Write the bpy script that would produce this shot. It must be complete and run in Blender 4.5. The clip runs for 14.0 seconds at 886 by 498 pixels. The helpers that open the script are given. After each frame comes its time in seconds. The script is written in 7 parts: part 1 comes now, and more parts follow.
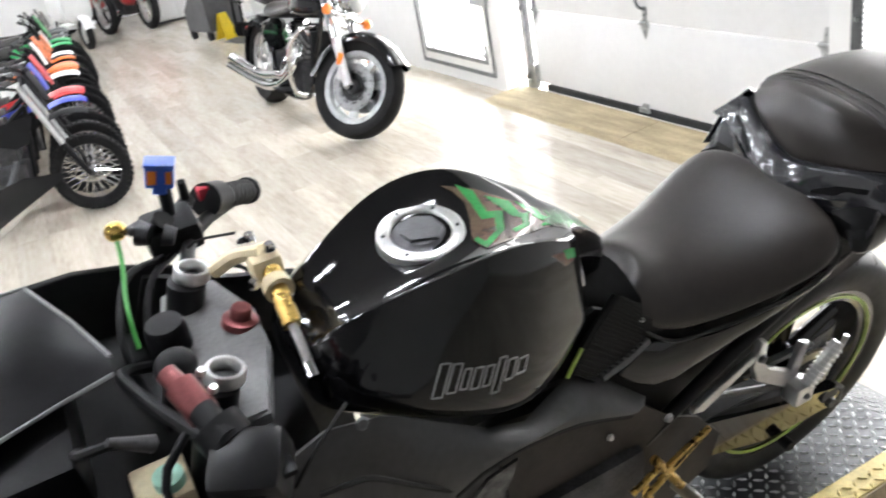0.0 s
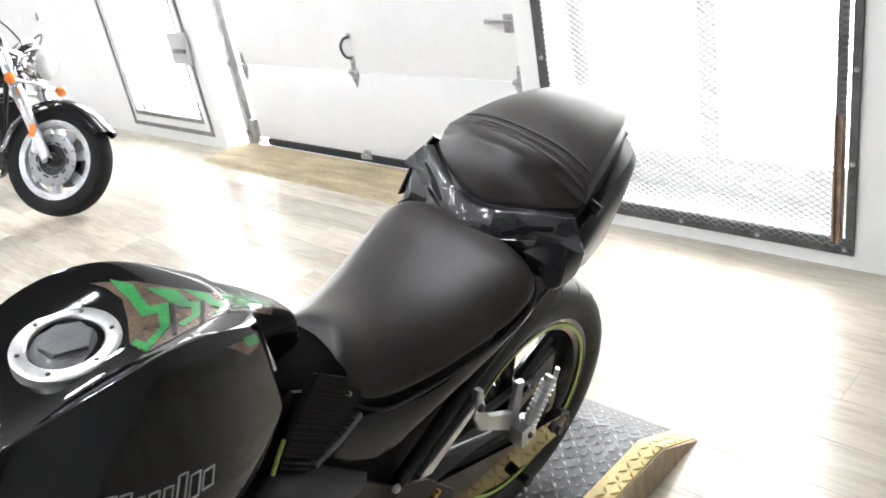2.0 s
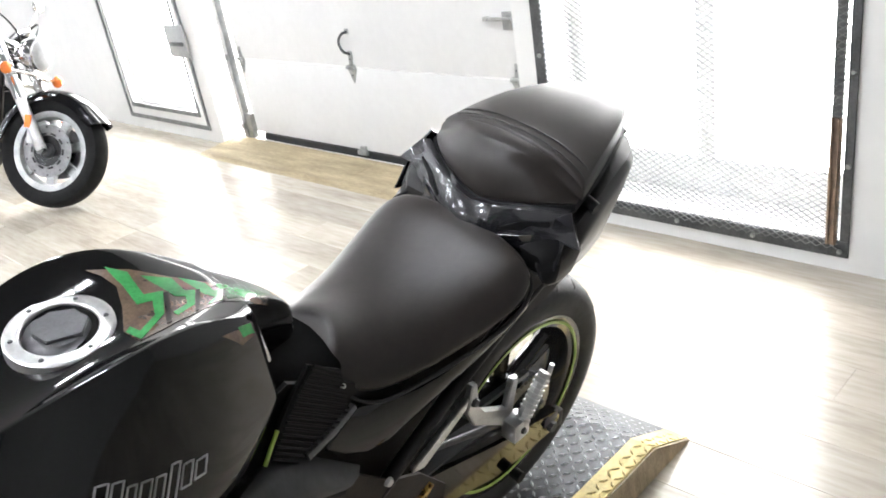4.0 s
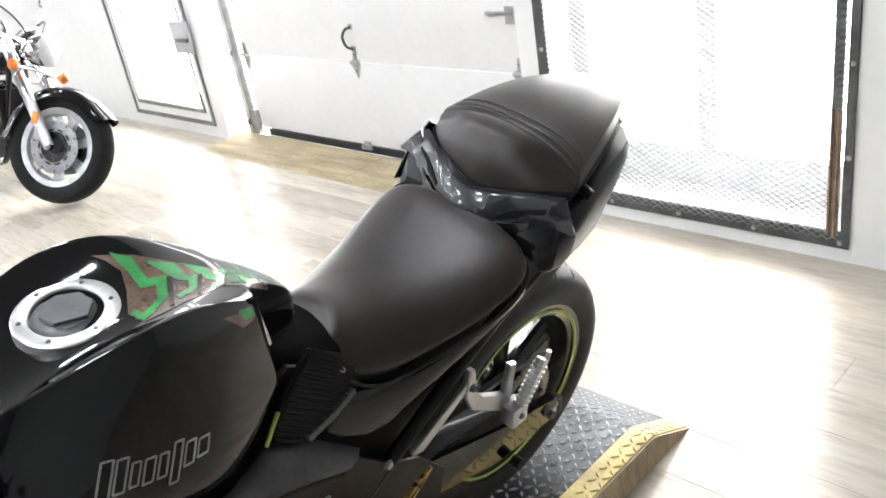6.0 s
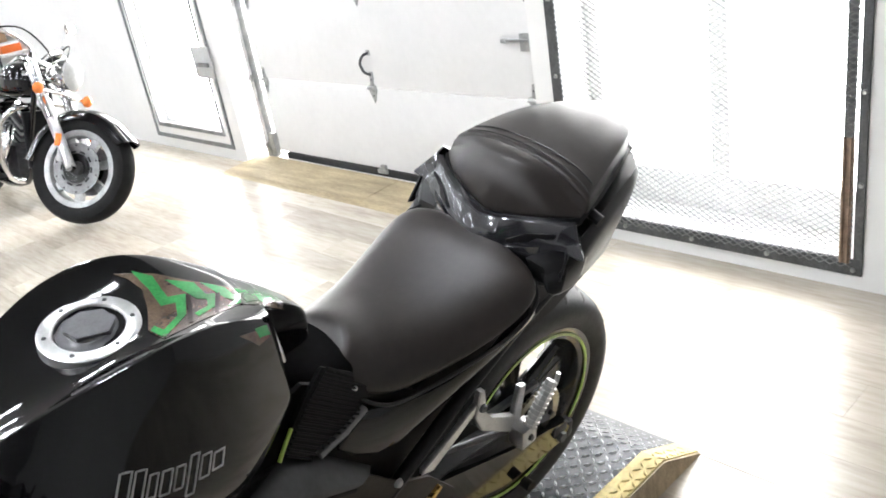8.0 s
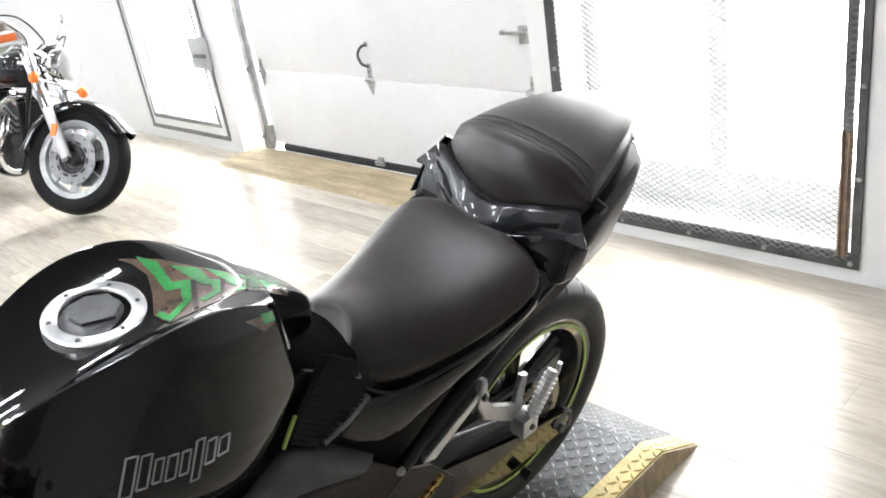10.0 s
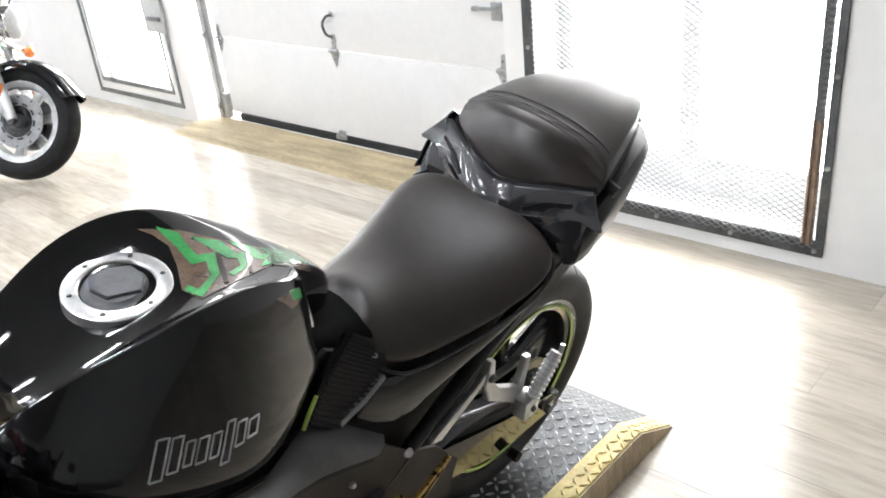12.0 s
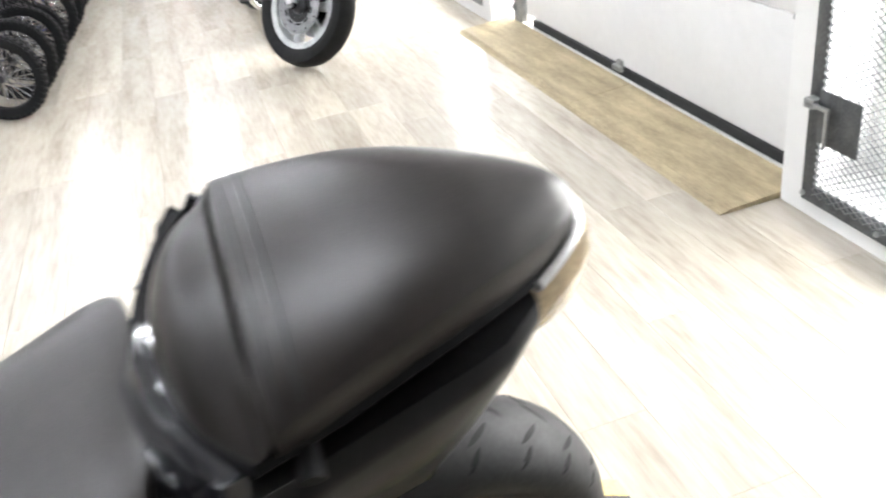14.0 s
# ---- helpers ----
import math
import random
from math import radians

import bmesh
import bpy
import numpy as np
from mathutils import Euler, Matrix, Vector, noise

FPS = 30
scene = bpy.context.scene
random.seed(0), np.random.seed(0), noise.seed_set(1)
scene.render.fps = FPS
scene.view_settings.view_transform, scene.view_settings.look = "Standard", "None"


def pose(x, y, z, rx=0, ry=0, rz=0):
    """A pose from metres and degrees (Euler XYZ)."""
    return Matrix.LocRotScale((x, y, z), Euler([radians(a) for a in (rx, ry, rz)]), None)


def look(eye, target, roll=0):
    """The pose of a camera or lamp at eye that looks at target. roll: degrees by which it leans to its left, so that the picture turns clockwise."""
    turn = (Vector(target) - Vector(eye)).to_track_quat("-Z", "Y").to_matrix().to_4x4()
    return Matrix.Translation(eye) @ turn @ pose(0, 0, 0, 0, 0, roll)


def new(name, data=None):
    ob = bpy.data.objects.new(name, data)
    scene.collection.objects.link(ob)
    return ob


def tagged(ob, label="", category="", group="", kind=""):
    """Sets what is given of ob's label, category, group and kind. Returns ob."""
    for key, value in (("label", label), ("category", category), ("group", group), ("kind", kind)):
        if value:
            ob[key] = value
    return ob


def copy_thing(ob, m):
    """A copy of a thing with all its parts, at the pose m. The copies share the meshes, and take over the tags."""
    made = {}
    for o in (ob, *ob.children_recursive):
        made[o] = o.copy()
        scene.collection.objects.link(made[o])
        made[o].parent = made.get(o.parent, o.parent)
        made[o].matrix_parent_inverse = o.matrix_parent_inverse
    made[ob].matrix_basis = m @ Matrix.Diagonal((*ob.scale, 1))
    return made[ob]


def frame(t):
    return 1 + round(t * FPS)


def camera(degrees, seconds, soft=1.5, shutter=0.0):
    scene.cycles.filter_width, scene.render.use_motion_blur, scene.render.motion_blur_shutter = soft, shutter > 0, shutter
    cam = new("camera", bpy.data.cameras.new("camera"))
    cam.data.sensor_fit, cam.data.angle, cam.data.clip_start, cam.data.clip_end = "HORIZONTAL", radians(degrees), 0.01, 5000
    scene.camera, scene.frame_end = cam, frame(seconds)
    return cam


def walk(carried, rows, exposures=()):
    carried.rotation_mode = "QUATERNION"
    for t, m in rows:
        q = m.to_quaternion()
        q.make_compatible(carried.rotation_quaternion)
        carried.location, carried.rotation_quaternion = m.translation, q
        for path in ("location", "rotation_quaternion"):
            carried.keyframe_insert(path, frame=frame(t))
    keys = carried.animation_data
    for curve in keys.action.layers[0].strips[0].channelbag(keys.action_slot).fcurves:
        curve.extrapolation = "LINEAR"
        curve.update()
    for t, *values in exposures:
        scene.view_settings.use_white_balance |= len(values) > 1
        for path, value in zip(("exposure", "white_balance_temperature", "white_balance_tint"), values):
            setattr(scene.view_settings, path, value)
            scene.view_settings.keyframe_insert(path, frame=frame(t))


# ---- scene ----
cam = camera(55.8, 14.0, soft=1.8, shutter=0.5)
PATH = [
    (0, (0.087, 0.157, 1.543), (0.805, 1.823, 0.7), -10.9),
    (0.5, (0.126, 0.152, 1.54), (1.002, 1.748, 0.712), -11.4),
    (1, (0.178, 0.158, 1.529), (1.236, 1.635, 0.693), -11.2),
    (1.5, (0.212, 0.174, 1.519), (1.379, 1.562, 0.677), -10.9),
    (2, (0.221, 0.188, 1.519), (1.436, 1.535, 0.677), -10.6),
    (2.5, (0.223, 0.201, 1.518), (1.451, 1.535, 0.675), -9.8),
    (5, (0.211, 0.177, 1.511), (1.429, 1.516, 0.662), -9.7),
    (5.5, (0.208, 0.171, 1.512), (1.416, 1.521, 0.664), -10.2),
    (6, (0.206, 0.161, 1.509), (1.414, 1.507, 0.656), -10.0),
    (6.5, (0.201, 0.148, 1.512), (1.415, 1.498, 0.672), -9.9),
    (7, (0.196, 0.141, 1.519), (1.396, 1.517, 0.705), -10.0),
    (7.5, (0.192, 0.14, 1.517), (1.389, 1.522, 0.706), -9.8),
    (8, (0.191, 0.135, 1.519), (1.396, 1.518, 0.723), -9.8),
    (10.5, (0.171, 0.154, 1.511), (1.385, 1.518, 0.696), -9.1),
    (11, (0.152, 0.179, 1.512), (1.399, 1.511, 0.694), -7.9),
    (11.5, (0.118, 0.226, 1.508), (1.393, 1.507, 0.651), -7.5),
    (12, (0.121, 0.249, 1.514), (1.406, 1.505, 0.637), -6.1),
    (12.5, (0.361, 0.239, 1.503), (1.55, 1.625, 0.688), -8.9),
    (13, (0.594, 0.246, 1.496), (1.614, 1.687, 0.557), -6.7),
    (13.5, (0.871, 0.391, 1.441), (1.621, 1.955, 0.445), -3.5),
    (14, (1.232, 0.45, 1.413), (1.654, 2.12, 0.398), -8.9),
]
walk(cam, [(t, look(eye, target, roll)) for t, eye, target, roll in PATH], exposures=[(0, 0.0), (12.5, 0.0), (13.2, -0.12), (13.6, -0.12), (14, 0.03)])

# ---- world, lights and exposure ----
world = bpy.data.worlds.new("world")
scene.world = world
world.use_nodes = True
wn = world.node_tree
sky = wn.nodes.new("ShaderNodeTexSky")
sky.sky_type, sky.sun_disc, sky.sun_elevation, sky.sun_rotation = "NISHITA", False, radians(40), radians(60)
wn.nodes["Background"].inputs[1].default_value = 0.1
wn.links.new(sky.outputs[0], wn.nodes["Background"].inputs[0])
DAYLIGHT = 16.0       # brightness of the bright yard behind the glazed doors
PANEL = 146.0         # brightness of the ceiling light diffusers


# ---- materials ----
def mat(name, base, rough=0.5, metal=0.0, vary=0.0, scale=8.0, bump=0.0, bscale=60.0, coat=0.0, stretch=(1, 1, 1), rvary=0.0, base2=None, spec=0.5):
    """A principled material with two scales of colour variation, fine relief and uneven gloss."""
    m = bpy.data.materials.new(name)
    m.use_nodes = True
    nt = m.node_tree
    b = nt.nodes["Principled BSDF"]
    b.inputs["Roughness"].default_value, b.inputs["Metallic"].default_value = rough, metal
    b.inputs["Coat Weight"].default_value, b.inputs["Coat Roughness"].default_value = coat, 0.04
    b.inputs["Specular IOR Level"].default_value = spec
    b.inputs["Base Color"].default_value = (*base, 1)
    tc = nt.nodes.new("ShaderNodeTexCoord")
    mp = nt.nodes.new("ShaderNodeMapping")
    mp.inputs["Scale"].default_value = stretch
    nt.links.new(tc.outputs["Object"], mp.inputs[0])

    def noise_node(s, detail=4.0):
        n = nt.nodes.new("ShaderNodeTexNoise")
        n.inputs["Scale"].default_value, n.inputs["Detail"].default_value = s, detail
        nt.links.new(mp.outputs[0], n.inputs["Vector"])
        return n

    if vary:
        big, fine = noise_node(scale), noise_node(scale * 9)
        mixn = nt.nodes.new("ShaderNodeMath")
        mixn.operation = "MULTIPLY_ADD"
        mixn.inputs[1].default_value = 0.4
        nt.links.new(fine.outputs[0], mixn.inputs[0])
        half = nt.nodes.new("ShaderNodeMath")
        half.operation = "MULTIPLY"
        half.inputs[1].default_value = 0.6
        nt.links.new(big.outputs[0], half.inputs[0])
        nt.links.new(half.outputs[0], mixn.inputs[2])
        ramp = nt.nodes.new("ShaderNodeValToRGB")
        dark = base2 or tuple(c * (1 - vary) for c in base)
        lite = tuple(min(1, c * (1 + vary)) for c in base)
        ramp.color_ramp.elements[0].position, ramp.color_ramp.elements[1].position = 0.35, 0.65
        ramp.color_ramp.elements[0].color, ramp.color_ramp.elements[1].color = (*dark, 1), (*lite, 1)
        nt.links.new(mixn.outputs[0], ramp.inputs[0])
        nt.links.new(ramp.outputs[0], b.inputs["Base Color"])
    if rvary:
        rn = noise_node(scale * 2.3)
        mr = nt.nodes.new("ShaderNodeMapRange")
        mr.inputs[3].default_value, mr.inputs[4].default_value = max(0.02, rough - rvary), min(1, rough + rvary)
        nt.links.new(rn.outputs[0], mr.inputs[0])
        nt.links.new(mr.outputs[0], b.inputs["Roughness"])
    if bump:
        bn = noise_node(bscale, 3.0)
        bp = nt.nodes.new("ShaderNodeBump")
        bp.inputs["Strength"].default_value, bp.inputs["Distance"].default_value = bump, 0.002
        nt.links.new(bn.outputs[0], bp.inputs["Height"])
        nt.links.new(bp.outputs[0], b.inputs["Normal"])
    return m


def glow(name, colour, strength):
    m = bpy.data.materials.new(name)
    m.use_nodes = True
    b = m.node_tree.nodes["Principled BSDF"]
    b.inputs["Base Color"].default_value = (*colour, 1)
    b.inputs["Emission Color"].default_value, b.inputs["Emission Strength"].default_value = (*colour, 1), strength
    return m


def plank_material():
    """Oak-look laminate: long grain along the plank, colour shifting from plank to plank."""
    m = mat("laminate", (0.52, 0.40, 0.27), 0.22, 0, bump=0.05, bscale=90, stretch=(1, 0.12, 1))
    nt = m.node_tree
    b = nt.nodes["Principled BSDF"]
    tc, info = nt.nodes.new("ShaderNodeTexCoord"), nt.nodes.new("ShaderNodeObjectInfo")
    geo = nt.nodes.new("ShaderNodeNewGeometry")
    add = nt.nodes.new("ShaderNodeMath")
    add.operation = "ADD"
    nt.links.new(info.outputs["Random"], add.inputs[0])
    nt.links.new(geo.outputs["Random Per Island"], add.inputs[1])
    shift = nt.nodes.new("ShaderNodeVectorMath")
    shift.operation = "MULTIPLY_ADD"
    shift.inputs[1].default_value = (1, 0.13, 1)
    comb = nt.nodes.new("ShaderNodeCombineXYZ")
    mul = nt.nodes.new("ShaderNodeMath")
    mul.operation = "MULTIPLY"
    mul.inputs[1].default_value = 37.0
    nt.links.new(add.outputs[0], mul.inputs[0])
    nt.links.new(mul.outputs[0], comb.inputs[0])
    nt.links.new(mul.outputs[0], comb.inputs[1])
    nt.links.new(tc.outputs["Object"], shift.inputs[0])
    nt.links.new(comb.outputs[0], shift.inputs[2])
    grain, streak = nt.nodes.new("ShaderNodeTexNoise"), nt.nodes.new("ShaderNodeTexNoise")
    for n, s, d in ((grain, 55, 5), (streak, 9, 3)):
        n.inputs["Scale"].default_value, n.inputs["Detail"].default_value = s, d
        nt.links.new(shift.outputs[0], n.inputs["Vector"])
    mixv = nt.nodes.new("ShaderNodeMix")
    mixv.inputs[0].default_value = 0.55
    nt.links.new(grain.outputs[0], mixv.inputs[2])
    nt.links.new(streak.outputs[0], mixv.inputs[3])
    ramp = nt.nodes.new("ShaderNodeValToRGB")
    cr = ramp.color_ramp
    cr.elements[0].position, cr.elements[0].color = 0.28, (0.345, 0.302, 0.245, 1)
    cr.elements[1].position, cr.elements[1].color = 0.75, (0.61, 0.57, 0.51, 1)
    mid = cr.elements.new(0.5)
    mid.color = (0.50, 0.452, 0.378, 1)
    nt.links.new(mixv.outputs[0], ramp.inputs[0])
    tone = nt.nodes.new("ShaderNodeHueSaturation")
    mr = nt.nodes.new("ShaderNodeMapRange")
    mr.inputs[3].default_value, mr.inputs[4].default_value = 0.86, 1.10
    frac = nt.nodes.new("ShaderNodeMath")
    frac.operation = "FRACT"
    nt.links.new(add.outputs[0], frac.inputs[0])
    nt.links.new(frac.outputs[0], mr.inputs[0])
    nt.links.new(mr.outputs[0], tone.inputs["Value"])
    nt.links.new(ramp.outputs[0], tone.inputs["Color"])
    nt.links.new(tone.outputs[0], b.inputs["Base Color"])
    return m


M_PLANK = plank_material()
M_JOINT = mat("floor joint", (0.44, 0.39, 0.32), 0.7, vary=0.2)
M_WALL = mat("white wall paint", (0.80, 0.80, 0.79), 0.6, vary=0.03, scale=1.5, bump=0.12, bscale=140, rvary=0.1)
# ceiling out of view; its grey sets how dark the tank's reflections are
M_CEIL = mat("grey reflection ceiling", (0.22, 0.22, 0.225), 0.85, vary=0.04, scale=2)
# for walls out of view: grey chosen for what the tank's flank reflects
M_WALL2 = mat("unseen wall grey", (0.42, 0.42, 0.42), 0.7, vary=0.08, scale=1.5, bump=0.1)
M_DOORW = mat("white door steel", (0.78, 0.78, 0.775), 0.45, vary=0.03, scale=3, bump=0.06, bscale=220, rvary=0.1)
M_STEEL = mat("dark steel frame", (0.10, 0.105, 0.11), 0.5, 0.6, vary=0.35, scale=14, bump=0.1, bscale=120, rvary=0.15)
M_GALV = mat("galvanised steel", (0.42, 0.43, 0.43), 0.42, 0.85, vary=0.25, scale=20, bump=0.05, rvary=0.12)
M_MESH = mat("mesh steel", (0.24, 0.25, 0.255), 0.5, 0.7, vary=0.3, scale=25)
M_RUST = mat("rusty steel", (0.24, 0.17, 0.12), 0.7, 0.2, vary=0.4, scale=30, bump=0.3)
M_PLY = mat("plywood", (0.46, 0.36, 0.23), 0.6, vary=0.28, scale=6, bump=0.15, bscale=40, stretch=(6, 0.8, 2))
M_RAMP = mat("worn plywood", (0.38, 0.31, 0.19), 0.6, vary=0.34, scale=4, bump=0.15, bscale=40, stretch=(5, 0.7, 2))
M_PLATE = mat("tread plate", (0.10, 0.103, 0.108), 0.42, 0.8, vary=0.25, scale=10, bump=0.08, rvary=0.12)
M_LUG = mat("worn bright tread", (0.56, 0.57, 0.58), 0.30, 0.9, vary=0.2, scale=30, rvary=0.1)
M_YELLOW = mat("safety yellow paint", (0.74, 0.60, 0.25), 0.5, vary=0.2, scale=12, bump=0.1, rvary=0.12, base2=(0.58, 0.47, 0.20))
M_SEAL = mat("black rubber seal", (0.015, 0.015, 0.015), 0.7, vary=0.3)
M_GLOSS = mat("gloss black paint", (0.004, 0.004, 0.0045), 0.08, coat=0.50, vary=0.3, scale=3, rvary=0.03, spec=0.3)
M_SATIN = mat("satin black plastic", (0.009, 0.009, 0.0098), 0.34, vary=0.3, scale=12, bump=0.06, bscale=300, rvary=0.08, spec=0.24)
# almost no colour or gloss: paints the shade of a deep hollow
M_HOLLOW = mat("shaded hollow black", (0.003, 0.003, 0.003), 0.8, vary=0.3, scale=12, bump=0.1, spec=0.06)
M_BLACK = mat("matt black plastic", (0.006, 0.006, 0.007), 0.5, vary=0.3, scale=12, bump=0.1, bscale=200, spec=0.2)
M_PIANO = mat("piano black paint", (0.010, 0.010, 0.013), 0.20, coat=0.8, vary=0.3, scale=3, rvary=0.04, spec=0.6)
M_FAIR = mat("satin fairing plastic", (0.042, 0.042, 0.043), 0.34, vary=0.25, scale=10, bump=0.06, bscale=260, rvary=0.08, spec=0.45)
M_FRAME = mat("dusty frame paint", (0.026, 0.020, 0.016), 0.5, vary=0.35, scale=9, bump=0.1, bscale=180, rvary=0.1, spec=0.35)
M_SPECK = mat("speckled casting", (0.10, 0.10, 0.10), 0.45, 0.4, vary=0.9, scale=60, bump=0.4, bscale=300)
M_SMOKE = mat("smoked screen", (0.006, 0.006, 0.007), 0.36, spec=0.08, vary=0.3, scale=5, rvary=0.08)
M_VINYL = mat("seat vinyl", (0.0205, 0.0165, 0.0146), 0.38, vary=0.25, scale=7, bump=0.16, bscale=420, rvary=0.08, spec=0.5)
M_PIPING = mat("seat piping", (0.020, 0.020, 0.020), 0.5, vary=0.2)
M_TYRE = mat("tyre rubber", (0.025, 0.025, 0.026), 0.58, spec=0.35, vary=0.35, scale=14, bump=0.12, bscale=160, rvary=0.1)
M_TYRE_DARK = mat("black tyre rubber", (0.008, 0.008, 0.0085), 0.7, spec=0.22, vary=0.35, scale=14, bump=0.12, bscale=160, rvary=0.1)
M_GROOVE = mat("tyre groove", (0.004, 0.004, 0.004), 0.8)
M_RIM = mat("rim black", (0.010, 0.010, 0.011), 0.25, coat=0.6, vary=0.3)
M_GREEN = mat("green rim tape", (0.42, 0.58, 0.12), 0.4, vary=0.12, scale=20)
M_DECAL = mat("green decal", (0.035, 0.26, 0.07), 0.22, coat=0.8, vary=0.3, scale=30)
M_DECAL2 = mat("brown decal", (0.11, 0.075, 0.05), 0.22, coat=0.8, vary=0.4, scale=30)
M_SILVER = mat("silver script", (0.45, 0.45, 0.46), 0.3, 0.7, vary=0.15, scale=40)
M_ALU = mat("brushed aluminium", (0.60, 0.60, 0.60), 0.32, 0.95, vary=0.15, scale=20, bump=0.05, bscale=200, rvary=0.1)
M_CAP = mat("grey cap metal", (0.10, 0.10, 0.105), 0.35, 0.5, vary=0.2, scale=30, rvary=0.1)
M_CHROME = mat("chrome", (0.78, 0.78, 0.79), 0.07, 1.0, rvary=0.03, vary=0.05)
M_DISC = mat("ground disc steel", (0.24, 0.24, 0.245), 0.34, 0.9, vary=0.2, scale=30, rvary=0.1)
M_GOLD = mat("gold anodised metal", (0.62, 0.42, 0.13), 0.28, 0.95, vary=0.2, scale=30, rvary=0.1)
M_RED = mat("red anodised metal", (0.22, 0.07, 0.07), 0.33, 0.7, vary=0.2, scale=30, rvary=0.1)
M_BLUE = mat("blue plastic", (0.03, 0.10, 0.50), 0.35, vary=0.2, scale=20)
M_AMBER = mat("amber fluid", (0.55, 0.16, 0.03), 0.25, vary=0.25, scale=40, coat=0.5)
M_PINK = mat("red switch", (0.55, 0.04, 0.07), 0.4)
M_CABLE = mat("green cable", (0.05, 0.28, 0.05), 0.45)
M_ENGINE = mat("engine metal", (0.07, 0.07, 0.074), 0.45, 0.7, vary=0.4, scale=25, bump=0.2, bscale=90)
M_CLAMP = mat("cast clamp", (0.17, 0.17, 0.172), 0.5, 0.2, vary=0.2, scale=20, bump=0.15, bscale=160)
M_SPROCKET = mat("worn sprocket steel", (0.34, 0.30, 0.22), 0.45, 0.6, vary=0.3, scale=30, rvary=0.1)
M_CREAM = mat("cream plastic", (0.66, 0.56, 0.36), 0.5, vary=0.15, scale=12)
M_TAILLAMP = mat("clear lamp lens", (0.55, 0.42, 0.24), 0.08, vary=0.25, scale=18, coat=1.0, spec=0.8)
M_MINT = mat("mint plastic", (0.35, 0.62, 0.50), 0.4, vary=0.1, scale=12)
M_ORANGE = mat("amber signal lens", (0.85, 0.22, 0.04), 0.2, coat=0.8, vary=0.1)
M_GREY = mat("grey plastic", (0.08, 0.08, 0.083), 0.5, vary=0.2, scale=8)
M_LGREY = mat("pale grey plastic", (0.45, 0.46, 0.46), 0.5, vary=0.15, scale=6)
M_WHITE = mat("white plastic", (0.75, 0.75, 0.74), 0.35, vary=0.05, scale=6)
M_PRED = mat("red body plastic", (0.55, 0.03, 0.03), 0.3, vary=0.12, coat=0.4)
M_PORANGE = mat("orange body plastic", (0.72, 0.15, 0.02), 0.35, vary=0.12, coat=0.3)
M_PBLUE = mat("blue body plastic", (0.03, 0.05, 0.42), 0.35, vary=0.12, coat=0.3)
M_PGREEN = mat("green body plastic", (0.03, 0.34, 0.10), 0.35, vary=0.12, coat=0.3)
M_PYELLOW = mat("yellow body plastic", (0.75, 0.55, 0.03), 0.35, vary=0.12, coat=0.3)
M_BOXCARD = mat("cardboard", (0.42, 0.29, 0.17), 0.8, vary=0.15, scale=9)
M_OUT = glow("daylight backdrop", (1.0, 1.0, 1.0), DAYLIGHT)
M_LAMP = glow("light diffuser", (0.94, 0.97, 1.03), PANEL)


# ---- building helpers ----
def mesh_of(name, bm, materials, smooth=True):
    me = bpy.data.meshes.new(name)
    bmesh.ops.recalc_face_normals(bm, faces=bm.faces)
    bm.to_mesh(me)
    bm.free()
    for m in materials if isinstance(materials, (list, tuple)) else [materials]:
        me.materials.append(m)
    if smooth:
        me.shade_smooth()
        me.set_sharp_from_angle(angle=radians(38))
    return me


def part(name, bm, material, parent=None, label="", subsurf=0, smooth=True):
    ob = new(name, mesh_of(name, bm, material, smooth))
    ob.parent = parent
    if subsurf:
        s = ob.modifiers.new("smooth", "SUBSURF")
        s.levels = s.render_levels = subsurf
        ob.data.shade_smooth()
    return tagged(ob, label)


def thing(name, m, label, category, group="", kind=""):
    ob = new(name)
    ob.empty_display_size = 0.1
    ob.matrix_world = m
    return tagged(ob, label, category, group, kind)


def box(bm, lo, hi, bevel=0.0, m=None, segments=2):
    lo, hi = Vector(lo), Vector(hi)
    g = bmesh.ops.create_cube(bm, size=1.0)
    vs = g["verts"]
    for v in vs:
        v.co = Vector(((lo[i] + hi[i]) / 2 + v.co[i] * (hi[i] - lo[i]) for i in range(3)))
    if bevel:
        es = list({e for v in vs for e in v.link_edges})
        r = bmesh.ops.bevel(bm, geom=es, offset=bevel, segments=segments, affect="EDGES", profile=0.6)
        vs = list({v for f in r["faces"] for v in f.verts} | {v for v in vs if v.is_valid})
        # every vertex of this box: grow over links
        seen, todo = set(vs), list(vs)
        while todo:
            v = todo.pop()
            for e in v.link_edges:
                o = e.other_vert(v)
                if o not in seen:
                    seen.add(o)
                    todo.append(o)
        vs = list(seen)
    if m:
        bmesh.ops.transform(bm, matrix=m, verts=vs)
    return bm


def boxes(*items, bevel=0.0):
    bm = bmesh.new()
    for it in items:
        box(bm, it[0], it[1], it[2] if len(it) > 2 else bevel)
    return bm


def smooth_path(points, n=6):
    """Catmull-Rom points through the given ones."""
    ps = [Vector(p) for p in points]
    ps = [2 * ps[0] - ps[1]] + ps + [2 * ps[-1] - ps[-2]]
    out = []
    for a, b, c, d in zip(ps, ps[1:], ps[2:], ps[3:]):
        for i in range(n):
            t = i / n
            out.append(0.5 * ((2 * b) + (c - a) * t + (2 * a - 5 * b + 4 * c - d) * t * t + (3 * b - a - 3 * c + d) * t ** 3))
    return out + [ps[-2]]


